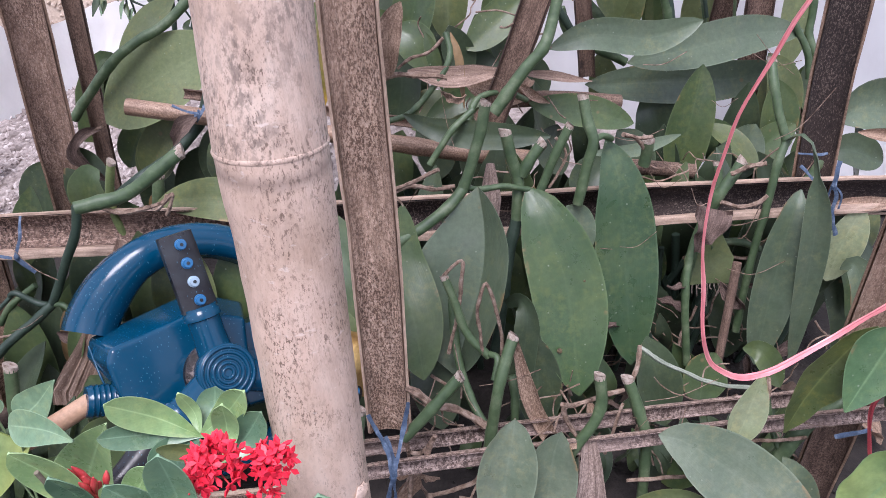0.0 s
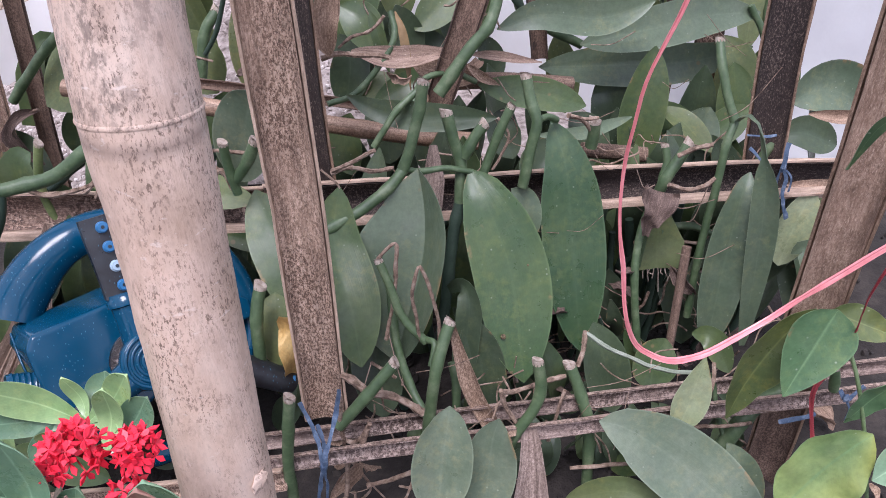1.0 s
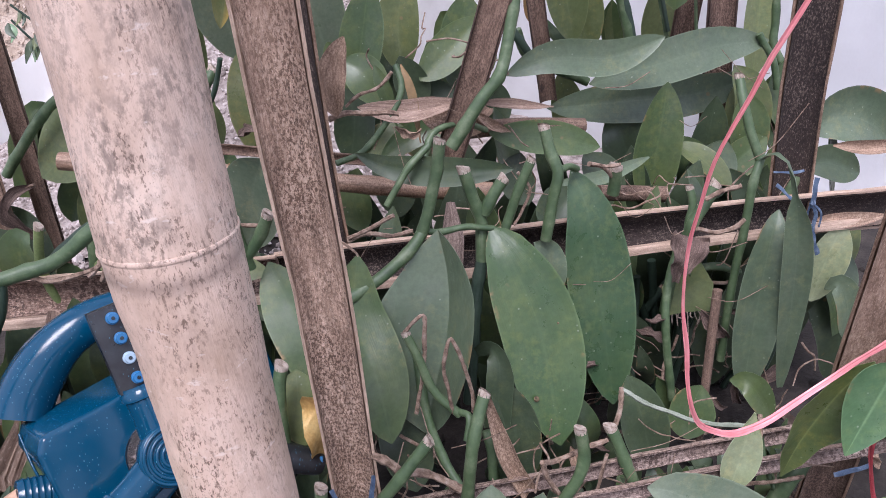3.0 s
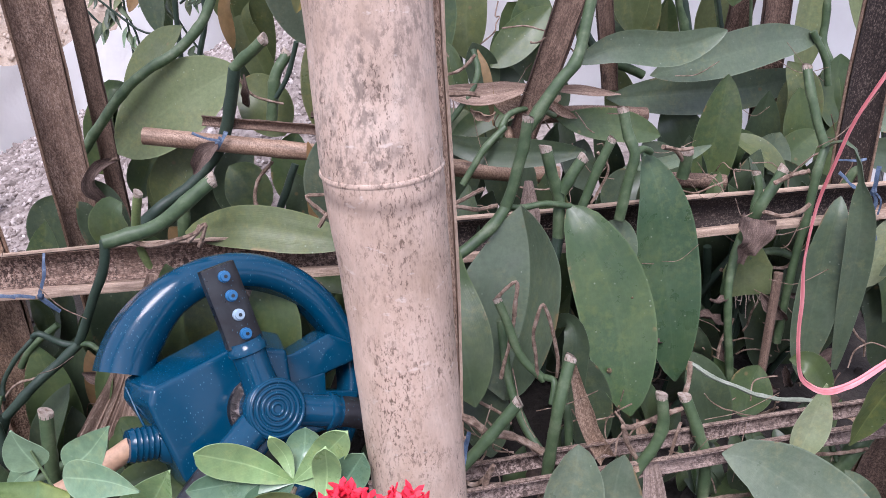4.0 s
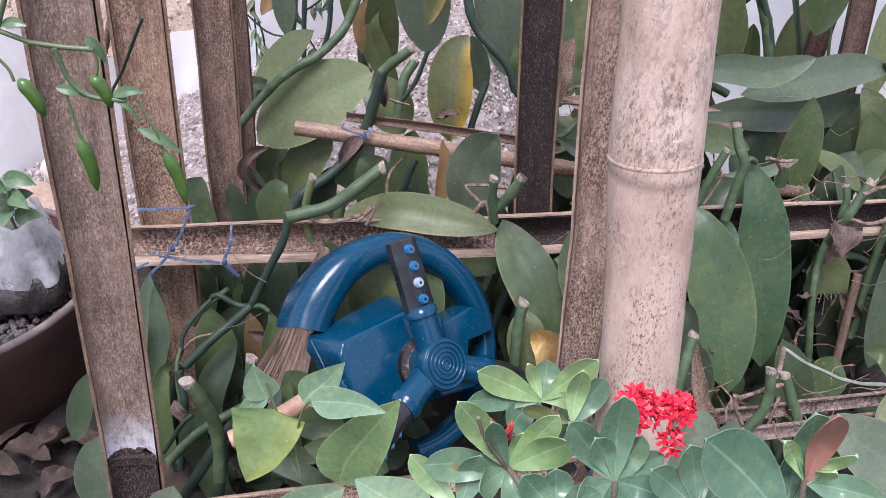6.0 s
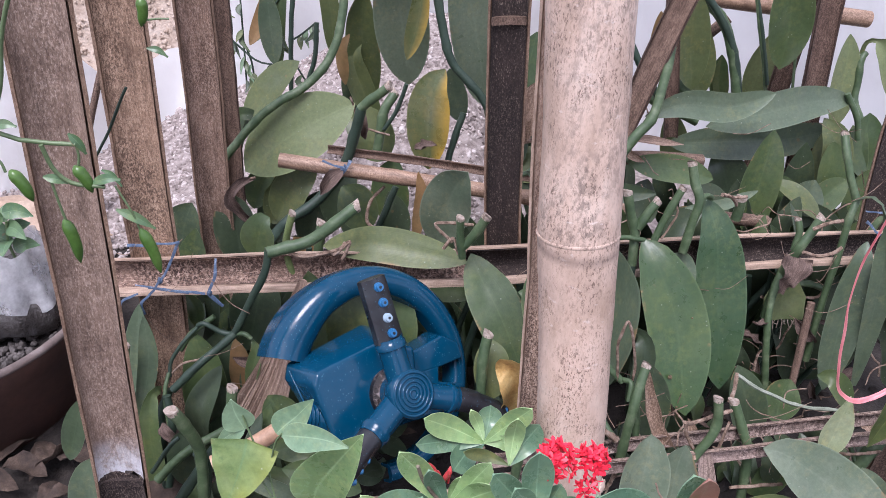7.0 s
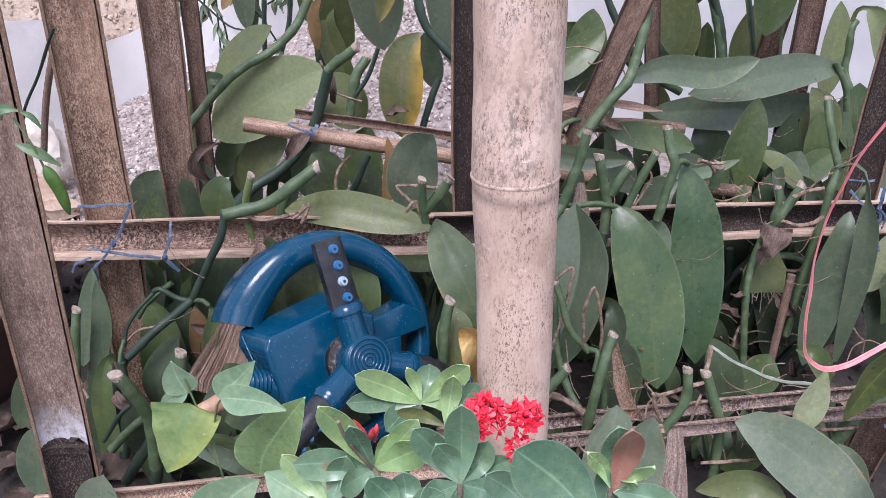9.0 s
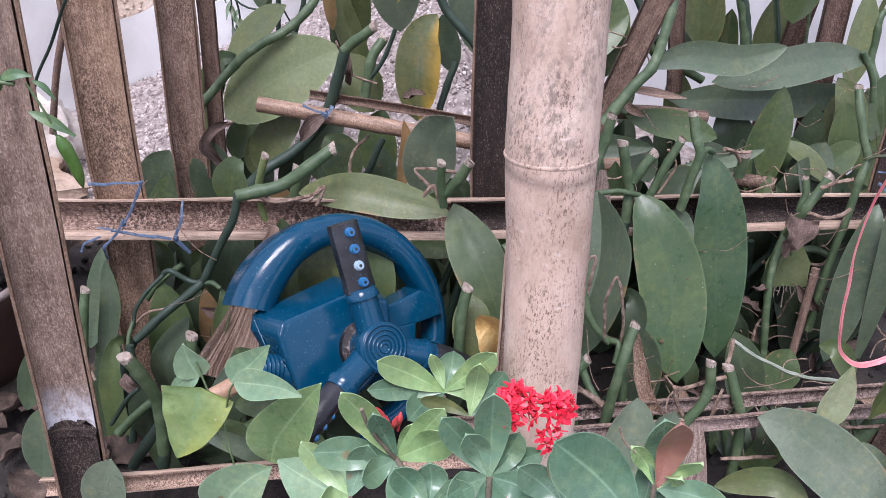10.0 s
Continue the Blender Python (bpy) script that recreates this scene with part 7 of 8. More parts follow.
leaf(ixora, [(-0.079, 0.140, 0.314), (-0.079, 0.147, 0.330), (-0.080, 0.145, 0.352)], 0.0139, 'ixora', shape='obovate')
leaf(ixora, [(-0.079, 0.140, 0.314), (-0.088, 0.147, 0.323), (-0.098, 0.145, 0.339)], 0.0124, 'ixora', shape='obovate')
leaf(ixora, [(-0.079, 0.140, 0.314), (-0.083, 0.144, 0.322), (-0.089, 0.140, 0.336)], 0.0106, 'ixora', shape='obovate')
leaf(ixora, [(-0.079, 0.140, 0.314), (-0.072, 0.149, 0.316), (-0.068, 0.150, 0.327)], 0.0109, 'ixora', shape='obovate')
leaf(ixora, [(-0.079, 0.140, 0.314), (-0.078, 0.134, 0.303), (-0.077, 0.120, 0.302)], 0.0158, 'ixora', shape='obovate')
leaf(ixora, [(-0.079, 0.140, 0.314), (-0.087, 0.139, 0.310), (-0.095, 0.130, 0.314)], 0.0129, 'ixora', shape='obovate')
leaf(ixora, [(-0.079, 0.140, 0.314), (-0.069, 0.139, 0.311), (-0.061, 0.130, 0.316)], 0.0128, 'ixora', shape='obovate')
leaf(ixora, [(-0.079, 0.140, 0.314), (-0.068, 0.149, 0.312), (-0.058, 0.150, 0.317)], 0.0101, 'ixora', shape='obovate')
leaf(ixora, [(-0.102, 0.130, 0.307), (-0.108, 0.136, 0.311), (-0.115, 0.135, 0.322)], 0.0119, 'ixora', shape='obovate')
leaf(ixora, [(-0.102, 0.130, 0.307), (-0.101, 0.139, 0.310), (-0.102, 0.140, 0.320)], 0.0129, 'ixora', shape='obovate')
leaf(ixora, [(-0.102, 0.130, 0.307), (-0.093, 0.136, 0.307), (-0.086, 0.135, 0.314)], 0.0128, 'ixora', shape='obovate')
leaf(ixora, [(-0.102, 0.130, 0.307), (-0.108, 0.129, 0.308), (-0.114, 0.120, 0.318)], 0.0104, 'ixora_new', shape='obovate')
leaf(ixora, [(-0.052, 0.125, 0.316), (-0.060, 0.132, 0.320), (-0.070, 0.130, 0.331)], 0.0124, 'ixora', shape='obovate')
leaf(ixora, [(-0.052, 0.125, 0.316), (-0.052, 0.134, 0.323), (-0.056, 0.135, 0.338)], 0.0124, 'ixora', shape='obovate')
leaf(ixora, [(-0.052, 0.125, 0.316), (-0.043, 0.132, 0.316), (-0.036, 0.130, 0.323)], 0.0145, 'ixora', shape='obovate')
leaf(ixora, [(-0.033, 0.105, 0.335), (-0.046, 0.112, 0.348), (-0.063, 0.112, 0.365)], 0.0234, 'ixora', shape='obovate')
leaf(ixora, [(-0.033, 0.105, 0.335), (-0.028, 0.116, 0.340), (-0.027, 0.120, 0.353)], 0.0113, 'ixora', shape='obovate')
leaf(ixora, [(-0.033, 0.105, 0.335), (-0.023, 0.112, 0.335), (-0.016, 0.110, 0.344)], 0.0131, 'ixora', shape='obovate')
leaf(ixora, [(-0.029, 0.108, 0.350), (-0.026, 0.112, 0.362), (-0.027, 0.108, 0.379)], 0.0103, 'rust', 'rust-red young leaf', shape='obovate')
leaf(ixora, [(-0.029, 0.108, 0.350), (-0.032, 0.113, 0.355), (-0.039, 0.110, 0.366)], 0.0061, 'ixora_new', shape='obovate')
leaf(ixora, [(-0.029, 0.108, 0.350), (-0.022, 0.111, 0.354), (-0.018, 0.106, 0.364)], 0.0047, 'ixora_new', shape='obovate')
leaf(ixora, [(-0.029, 0.108, 0.350), (-0.025, 0.110, 0.351), (-0.024, 0.104, 0.359)], 0.0054, 'ixora_new', shape='obovate')
leaf(ixora, [(-0.029, 0.108, 0.350), (-0.027, 0.116, 0.358), (-0.029, 0.115, 0.373)], 0.0127, 'ixora', shape='obovate')
leaf(ixora, [(-0.029, 0.108, 0.350), (-0.017, 0.108, 0.347), (-0.008, 0.100, 0.351)], 0.0108, 'ixora', shape='obovate')
stem(ixora, [(-0.096, 0.210, 0.286), (-0.100, 0.193, 0.281), (-0.102, 0.177, 0.270), (-0.100, 0.160, 0.243)], 0.0012, material=TWIG, name='twig')
stem(ixora, [(-0.116, 0.165, 0.293), (-0.112, 0.157, 0.293), (-0.106, 0.148, 0.282), (-0.101, 0.140, 0.264)], 0.0014, material=TWIG, name='twig')
stem(ixora, [(-0.130, 0.163, 0.324), (-0.127, 0.164, 0.312), (-0.119, 0.164, 0.298), (-0.116, 0.165, 0.292)], 0.0010, material=TWIG, name='twig')
stem(ixora, [(-0.079, 0.140, 0.314), (-0.079, 0.135, 0.301), (-0.078, 0.130, 0.280)], 0.0015, material=TWIG, name='twig')
stem(ixora, [(-0.030, 0.108, 0.351), (-0.030, 0.104, 0.339), (-0.029, 0.100, 0.321)], 0.0011, material=TWIG, name='twig')
stem(ixora, [(-0.065, 0.158, 0.311), (-0.066, 0.152, 0.305), (-0.069, 0.146, 0.288), (-0.070, 0.140, 0.266)], 0.0010, material=TWIG, name='twig')
stem(ixora, [(-0.044, 0.112, 0.373), (-0.042, 0.111, 0.368), (-0.038, 0.110, 0.364)], 0.0004, material=ROOT, name='twig')
stem(ixora, [(-0.136, 0.160, 0.273), (-0.127, 0.150, 0.272), (-0.119, 0.140, 0.263)], 0.0011, material=TWIG, name='twig')
stem(ixora, [(-0.052, 0.125, 0.316), (-0.055, 0.123, 0.306), (-0.060, 0.120, 0.289)], 0.0009, material=TWIG, name='twig')

weed = thing('broadleaf_weed', (0.270, 0.315, 0.000), 'broad-leaved weed with veined bright green leaves', 'plant', '')
leaf(weed, [(0.260, 0.335, 0.240), (0.255, 0.332, 0.228), (0.248, 0.328, 0.210), (0.238, 0.322, 0.186)], 0.0390, 'weed', shape='ovate', cup=0.10)
leaf(weed, [(0.252, 0.342, 0.235), (0.238, 0.342, 0.214), (0.228, 0.346, 0.176), (0.224, 0.350, 0.138)], 0.0270, 'weed_old', shape='lance', wave=0.14, fold=0.25)
leaf(weed, [(0.283, 0.300, 0.178), (0.271, 0.298, 0.166), (0.258, 0.295, 0.150), (0.240, 0.290, 0.123)], 0.0443, 'bean_yellow', shape='oblong', wave=0.1)
leaf(weed, [(0.292, 0.310, 0.208), (0.287, 0.315, 0.192), (0.279, 0.320, 0.166)], 0.0162, 'weed', shape='lance', wave=0.1)
leaf(weed, [(0.263, 0.345, 0.231), (0.284, 0.342, 0.223), (0.308, 0.340, 0.214)], 0.0200, 'weed_old', shape='ovate', wave=0.10, fold=0.2)
leaf(weed, [(0.315, 0.290, 0.161), (0.296, 0.288, 0.164), (0.282, 0.285, 0.157)], 0.0383, 'bean', shape='ovate')
leaf(weed, [(0.239, 0.300, 0.377), (0.233, 0.315, 0.361), (0.234, 0.330, 0.331)], 0.0056, 'weed', shape='lance')
stem(weed, [(0.261, 0.342, 0.233), (0.275, 0.328, 0.208), (0.288, 0.314, 0.167), (0.301, 0.300, 0.112)], 0.0012, material=CHILI_STEM, nodes=False)

chili = thing('chilli_plant', (-0.360, 0.240, 0.000), 'chilli plant with thin branches, small leaves and hanging green pods', 'plant', '')
stem(chili, [(-0.353, 0.240, 0.400), (-0.329, 0.230, 0.435), (-0.307, 0.220, 0.458), (-0.300, 0.222, 0.454), (-0.290, 0.223, 0.451), (-0.284, 0.225, 0.451), (-0.276, 0.225, 0.450)], 0.0010, material=CHILI_STEM, nodes=False)
stem(chili, [(-0.289, 0.222, 0.451), (-0.287, 0.223, 0.439), (-0.281, 0.224, 0.432), (-0.268, 0.225, 0.430)], 0.0010, material=CHILI_STEM, nodes=False)
stem(chili, [(-0.307, 0.220, 0.458), (-0.297, 0.220, 0.478), (-0.291, 0.220, 0.498), (-0.281, 0.220, 0.519)], 0.0009, material=CHILI_STEM, nodes=False)
stem(chili, [(-0.312, 0.220, 0.451), (-0.307, 0.220, 0.444), (-0.306, 0.220, 0.439)], 0.0006, material=CHILI_STEM, nodes=False)
stem(chili, [(-0.276, 0.225, 0.450), (-0.276, 0.225, 0.444), (-0.278, 0.225, 0.438)], 0.0006, material=CHILI_STEM, nodes=False)
stem(chili, [(-0.289, 0.222, 0.434), (-0.288, 0.222, 0.420), (-0.287, 0.222, 0.412)], 0.0006, material=CHILI_STEM, nodes=False)
stem(chili, [(-0.264, 0.226, 0.430), (-0.259, 0.226, 0.416), (-0.257, 0.226, 0.405)], 0.0005, material=CHILI_STEM, nodes=False)
stem(chili, [(-0.266, 0.300, 0.481), (-0.258, 0.300, 0.482), (-0.253, 0.300, 0.482)], 0.0005, material=CHILI_STEM, nodes=False)
leaf(chili, [(-0.292, 0.222, 0.436), (-0.287, 0.222, 0.435), (-0.283, 0.224, 0.432)], 0.0039, 'weed', shape='lance')
leaf(chili, [(-0.273, 0.225, 0.432), (-0.266, 0.225, 0.434), (-0.261, 0.226, 0.433)], 0.0044, 'weed', shape='lance')
leaf(chili, [(-0.278, 0.225, 0.455), (-0.275, 0.225, 0.451), (-0.273, 0.226, 0.445)], 0.0043, 'weed', shape='lance')
leaf(chili, [(-0.266, 0.226, 0.418), (-0.258, 0.226, 0.414), (-0.251, 0.228, 0.407)], 0.0046, 'weed', shape='lance')
leaf(chili, [(-0.305, 0.220, 0.460), (-0.300, 0.220, 0.461), (-0.296, 0.220, 0.460)], 0.0042, 'weed', shape='lance')
leaf(chili, [(-0.303, 0.300, 0.400), (-0.298, 0.300, 0.397), (-0.294, 0.300, 0.390)], 0.0031, 'weed', shape='lance')
leaf(chili, [(-0.285, 0.350, 0.451), (-0.279, 0.350, 0.450), (-0.274, 0.350, 0.446)], 0.0038, 'weed', shape='lance')
chili_pod(chili, (-0.304, 0.220, 0.440), (-0.298, 0.220, 0.425))
chili_pod(chili, (-0.288, 0.222, 0.415), (-0.286, 0.222, 0.392))
stem(chili, [(-0.305, 0.360, 0.424), (-0.310, 0.360, 0.416), (-0.321, 0.360, 0.396), (-0.334, 0.360, 0.376), (-0.341, 0.360, 0.358)], 0.0010, material=STEM_DARK)
chili_pod(chili, (-0.257, 0.226, 0.408), (-0.252, 0.226, 0.384))
chili_pod(chili, (-0.279, 0.225, 0.440), (-0.274, 0.225, 0.427))
chili_pod(chili, (-0.265, 0.300, 0.492), (-0.267, 0.300, 0.478))
part('leaf_spot', ellipsoid((0.086, 0.426, 0.142), (0.0021, 0.0010, 0.0021), (0, 0.45, 0.9)), SPOT, vine_mid, 'round brown leaf spot')
part('leaf_spot', ellipsoid((0.092, 0.412, 0.120), (0.0012, 0.0010, 0.0012), (0, 0.45, 0.9)), SPOT, vine_mid, 'round brown leaf spot')
part('leaf_spot', ellipsoid((0.103, 0.449, 0.189), (0.0009, 0.0010, 0.0009), (0, 0.45, 0.9)), SPOT, vine_mid, 'round brown leaf spot')

FLOWER_A, FLOWER_B, FLOWER_C, BUDS = (-0.07, 0.157, 0.334), (-0.053, 0.16, 0.332), (-0.055, 0.152, 0.322), (-0.119, 0.172, 0.303)

tie((-0.313, 0.463, 0.200), [([(-0.306, 0.472, 0.230), (-0.307, 0.464, 0.217), (-0.314, 0.463, 0.199)], 0.0012), ([(-0.313, 0.463, 0.200), (-0.307, 0.463, 0.191), (-0.303, 0.463, 0.187)], 0.0015), ([(-0.316, 0.463, 0.200), (-0.337, 0.463, 0.202), (-0.364, 0.463, 0.206)], 0.0012)])
tie((-0.353, 0.463, 0.213), [([(-0.374, 0.463, 0.247), (-0.357, 0.463, 0.249), (-0.339, 0.463, 0.250), (-0.330, 0.463, 0.252)], 0.0012), ([(-0.331, 0.463, 0.252), (-0.341, 0.463, 0.232), (-0.353, 0.462, 0.213), (-0.366, 0.462, 0.196)], 0.0012), ([(-0.366, 0.462, 0.196), (-0.373, 0.462, 0.188), (-0.372, 0.462, 0.178)], 0.0012), ([(-0.374, 0.462, 0.199), (-0.388, 0.462, 0.192), (-0.393, 0.462, 0.184)], 0.0010), ([(-0.374, 0.462, 0.209), (-0.351, 0.462, 0.205), (-0.330, 0.462, 0.200)], 0.0007)])
tie((-0.031, 0.312, 0.139), [([(-0.021, 0.338, 0.178), (-0.025, 0.335, 0.157), (-0.029, 0.315, 0.150), (-0.031, 0.312, 0.138)], 0.0014), ([(-0.048, 0.345, 0.160), (-0.042, 0.338, 0.153), (-0.034, 0.320, 0.154), (-0.031, 0.312, 0.140)], 0.0015), ([(-0.031, 0.312, 0.139), (-0.034, 0.312, 0.121), (-0.039, 0.312, 0.092)], 0.0016), ([(-0.030, 0.312, 0.139), (-0.030, 0.312, 0.117), (-0.033, 0.312, 0.092)], 0.0010), ([(-0.037, 0.335, 0.152), (-0.031, 0.324, 0.145), (-0.030, 0.312, 0.140)], 0.0012)])
tie((0.303, 0.520, 0.229), [([(0.273, 0.530, 0.252), (0.284, 0.526, 0.252), (0.294, 0.526, 0.253)], 0.0009), ([(0.278, 0.530, 0.241), (0.285, 0.526, 0.234), (0.292, 0.524, 0.229)], 0.0013), ([(0.304, 0.524, 0.248), (0.303, 0.521, 0.239), (0.303, 0.520, 0.227)], 0.0019), ([(0.302, 0.520, 0.228), (0.308, 0.520, 0.219), (0.309, 0.519, 0.205), (0.317, 0.519, 0.183)], 0.0018), ([(0.301, 0.520, 0.227), (0.302, 0.520, 0.215), (0.307, 0.520, 0.202)], 0.0011), ([(0.303, 0.520, 0.228), (0.311, 0.520, 0.221), (0.313, 0.520, 0.208)], 0.0009)])
tie((-0.208, 0.607, 0.250), [([(-0.230, 0.607, 0.258), (-0.218, 0.606, 0.252), (-0.208, 0.606, 0.251)], 0.0011), ([(-0.203, 0.610, 0.257), (-0.207, 0.606, 0.250), (-0.212, 0.606, 0.243)], 0.0017), ([(-0.208, 0.606, 0.251), (-0.214, 0.606, 0.248), (-0.223, 0.607, 0.247)], 0.0011)])
tie((0.310, 0.366, 0.139), [([(0.267, 0.360, 0.123), (0.278, 0.361, 0.125), (0.291, 0.362, 0.129)], 0.0017), ([(0.307, 0.370, 0.143), (0.311, 0.366, 0.138), (0.320, 0.368, 0.148)], 0.0015), ([(0.310, 0.366, 0.139), (0.315, 0.366, 0.126), (0.316, 0.366, 0.115)], 0.0008)])

creeper = thing('creeper', (-0.330, 0.900, 0.000), 'wispy creeper with thin dark twigs and drooping small leaves', 'plant', '')
stem(creeper, [(-0.390, 0.860, 0.317), (-0.366, 0.860, 0.293), (-0.341, 0.860, 0.270), (-0.317, 0.860, 0.265)], 0.0012, material=STEM_DARK, nodes=False)
leaf(creeper, [(-0.386, 0.870, 0.307), (-0.383, 0.865, 0.300), (-0.385, 0.860, 0.295)], 0.0042, 'dark', shape='lance', nu=8, nv=4)
leaf(creeper, [(-0.388, 0.870, 0.309), (-0.387, 0.865, 0.302), (-0.391, 0.860, 0.296)], 0.0045, 'olive', shape='lance', nu=8, nv=4)
leaf(creeper, [(-0.373, 0.870, 0.294), (-0.369, 0.865, 0.287), (-0.366, 0.860, 0.281)], 0.0053, 'dark', shape='lance', nu=8, nv=4)
leaf(creeper, [(-0.372, 0.870, 0.294), (-0.374, 0.865, 0.287), (-0.374, 0.860, 0.280)], 0.0051, 'dark', shape='lance', nu=8, nv=4)
leaf(creeper, [(-0.370, 0.870, 0.291), (-0.366, 0.865, 0.284), (-0.361, 0.860, 0.272)], 0.0042, 'dark', shape='lance', nu=8, nv=4)
leaf(creeper, [(-0.326, 0.870, 0.263), (-0.328, 0.865, 0.256), (-0.320, 0.860, 0.250)], 0.0058, 'dark', shape='lance', nu=8, nv=4)
stem(creeper, [(-0.357, 0.880, 0.353), (-0.359, 0.880, 0.298), (-0.362, 0.880, 0.231)], 0.0012, material=STEM_DARK, nodes=False)
leaf(creeper, [(-0.358, 0.870, 0.272), (-0.361, 0.865, 0.265), (-0.363, 0.860, 0.252)], 0.0045, 'bean', shape='lance', nu=8, nv=4)
leaf(creeper, [(-0.358, 0.870, 0.267), (-0.356, 0.865, 0.260), (-0.354, 0.860, 0.255)], 0.0067, 'green', shape='lance', nu=8, nv=4)
leaf(creeper, [(-0.359, 0.870, 0.241), (-0.357, 0.865, 0.234), (-0.360, 0.860, 0.228)], 0.0059, 'dark', shape='lance', nu=8, nv=4)
leaf(creeper, [(-0.356, 0.870, 0.306), (-0.361, 0.865, 0.299), (-0.364, 0.860, 0.293)], 0.0068, 'olive', shape='lance', nu=8, nv=4)
leaf(creeper, [(-0.355, 0.870, 0.337), (-0.358, 0.865, 0.331), (-0.355, 0.860, 0.326)], 0.0065, 'dark', shape='lance', nu=8, nv=4)
leaf(creeper, [(-0.357, 0.870, 0.299), (-0.359, 0.865, 0.293), (-0.348, 0.860, 0.281)], 0.0056, 'green', shape='lance', nu=8, nv=4)
stem(creeper, [(-0.373, 0.880, 0.352), (-0.372, 0.880, 0.304), (-0.381, 0.880, 0.268)], 0.0012, material=STEM_DARK, nodes=False)
leaf(creeper, [(-0.375, 0.870, 0.286), (-0.370, 0.865, 0.279), (-0.379, 0.860, 0.272)], 0.0063, 'olive', shape='lance', nu=8, nv=4)
leaf(creeper, [(-0.375, 0.870, 0.287), (-0.376, 0.865, 0.280), (-0.375, 0.860, 0.272)], 0.0070, 'dark', shape='lance', nu=8, nv=4)
leaf(creeper, [(-0.370, 0.870, 0.334), (-0.373, 0.865, 0.327), (-0.362, 0.860, 0.323)], 0.0043, 'olive', shape='lance', nu=8, nv=4)
leaf(creeper, [(-0.370, 0.870, 0.326), (-0.369, 0.865, 0.320), (-0.368, 0.860, 0.312)], 0.0042, 'dark', shape='lance', nu=8, nv=4)
leaf(creeper, [(-0.375, 0.870, 0.284), (-0.379, 0.865, 0.277), (-0.381, 0.860, 0.269)], 0.0060, 'olive', shape='lance', nu=8, nv=4)
leaf(creeper, [(-0.374, 0.870, 0.292), (-0.372, 0.865, 0.285), (-0.374, 0.860, 0.279)], 0.0049, 'green', shape='lance', nu=8, nv=4)
stem(creeper, [(-0.326, 0.880, 0.346), (-0.313, 0.880, 0.305), (-0.302, 0.880, 0.270), (-0.283, 0.880, 0.233)], 0.0012, material=STEM_DARK, nodes=False)
leaf(creeper, [(-0.308, 0.870, 0.300), (-0.308, 0.865, 0.293), (-0.303, 0.860, 0.285)], 0.0051, 'dark', shape='lance', nu=8, nv=4)
leaf(creeper, [(-0.312, 0.870, 0.313), (-0.314, 0.865, 0.306), (-0.320, 0.860, 0.296)], 0.0075, 'green', shape='lance', nu=8, nv=4)
leaf(creeper, [(-0.307, 0.870, 0.295), (-0.307, 0.865, 0.288), (-0.298, 0.860, 0.278)], 0.0075, 'olive', shape='lance', nu=8, nv=4)
leaf(creeper, [(-0.308, 0.870, 0.298), (-0.308, 0.865, 0.291), (-0.299, 0.860, 0.284)], 0.0057, 'olive', shape='lance', nu=8, nv=4)
leaf(creeper, [(-0.285, 0.870, 0.244), (-0.282, 0.865, 0.237), (-0.288, 0.860, 0.228)], 0.0061, 'dark', shape='lance', nu=8, nv=4)
leaf(creeper, [(-0.288, 0.870, 0.249), (-0.293, 0.865, 0.241), (-0.279, 0.860, 0.236)], 0.0078, 'green', shape='lance', nu=8, nv=4)
stem(creeper, [(-0.342, 0.880, 0.298), (-0.329, 0.880, 0.319), (-0.305, 0.880, 0.347)], 0.0012, material=STEM_DARK, nodes=False)
leaf(creeper, [(-0.331, 0.870, 0.315), (-0.331, 0.865, 0.309), (-0.331, 0.860, 0.301)], 0.0055, 'green', shape='lance', nu=8, nv=4)
leaf(creeper, [(-0.328, 0.870, 0.320), (-0.333, 0.865, 0.313), (-0.320, 0.860, 0.308)], 0.0069, 'bean', shape='lance', nu=8, nv=4)
leaf(creeper, [(-0.332, 0.870, 0.313), (-0.328, 0.865, 0.306), (-0.338, 0.860, 0.295)], 0.0053, 'bean', shape='lance', nu=8, nv=4)
leaf(creeper, [(-0.326, 0.870, 0.323), (-0.331, 0.865, 0.316), (-0.324, 0.860, 0.307)], 0.0071, 'olive', shape='lance', nu=8, nv=4)
leaf(creeper, [(-0.335, 0.870, 0.309), (-0.332, 0.865, 0.302), (-0.334, 0.860, 0.298)], 0.0071, 'green', shape='lance', nu=8, nv=4)
leaf(creeper, [(-0.327, 0.870, 0.321), (-0.328, 0.865, 0.314), (-0.333, 0.860, 0.301)], 0.0055, 'bean', shape='lance', nu=8, nv=4)
stem(creeper, [(-0.358, 0.870, 0.294), (-0.350, 0.870, 0.265), (-0.349, 0.870, 0.235)], 0.0012, material=STEM_DARK, nodes=False)
leaf(creeper, [(-0.350, 0.870, 0.262), (-0.354, 0.865, 0.255), (-0.348, 0.860, 0.242)], 0.0061, 'bean', shape='lance', nu=8, nv=4)
leaf(creeper, [(-0.349, 0.870, 0.240), (-0.345, 0.865, 0.232), (-0.358, 0.860, 0.219)], 0.0050, 'dark', shape='lance', nu=8, nv=4)
leaf(creeper, [(-0.350, 0.870, 0.252), (-0.346, 0.865, 0.245), (-0.357, 0.860, 0.232)], 0.0049, 'olive', shape='lance', nu=8, nv=4)
leaf(creeper, [(-0.349, 0.870, 0.250), (-0.351, 0.865, 0.243), (-0.349, 0.860, 0.230)], 0.0069, 'green', shape='lance', nu=8, nv=4)
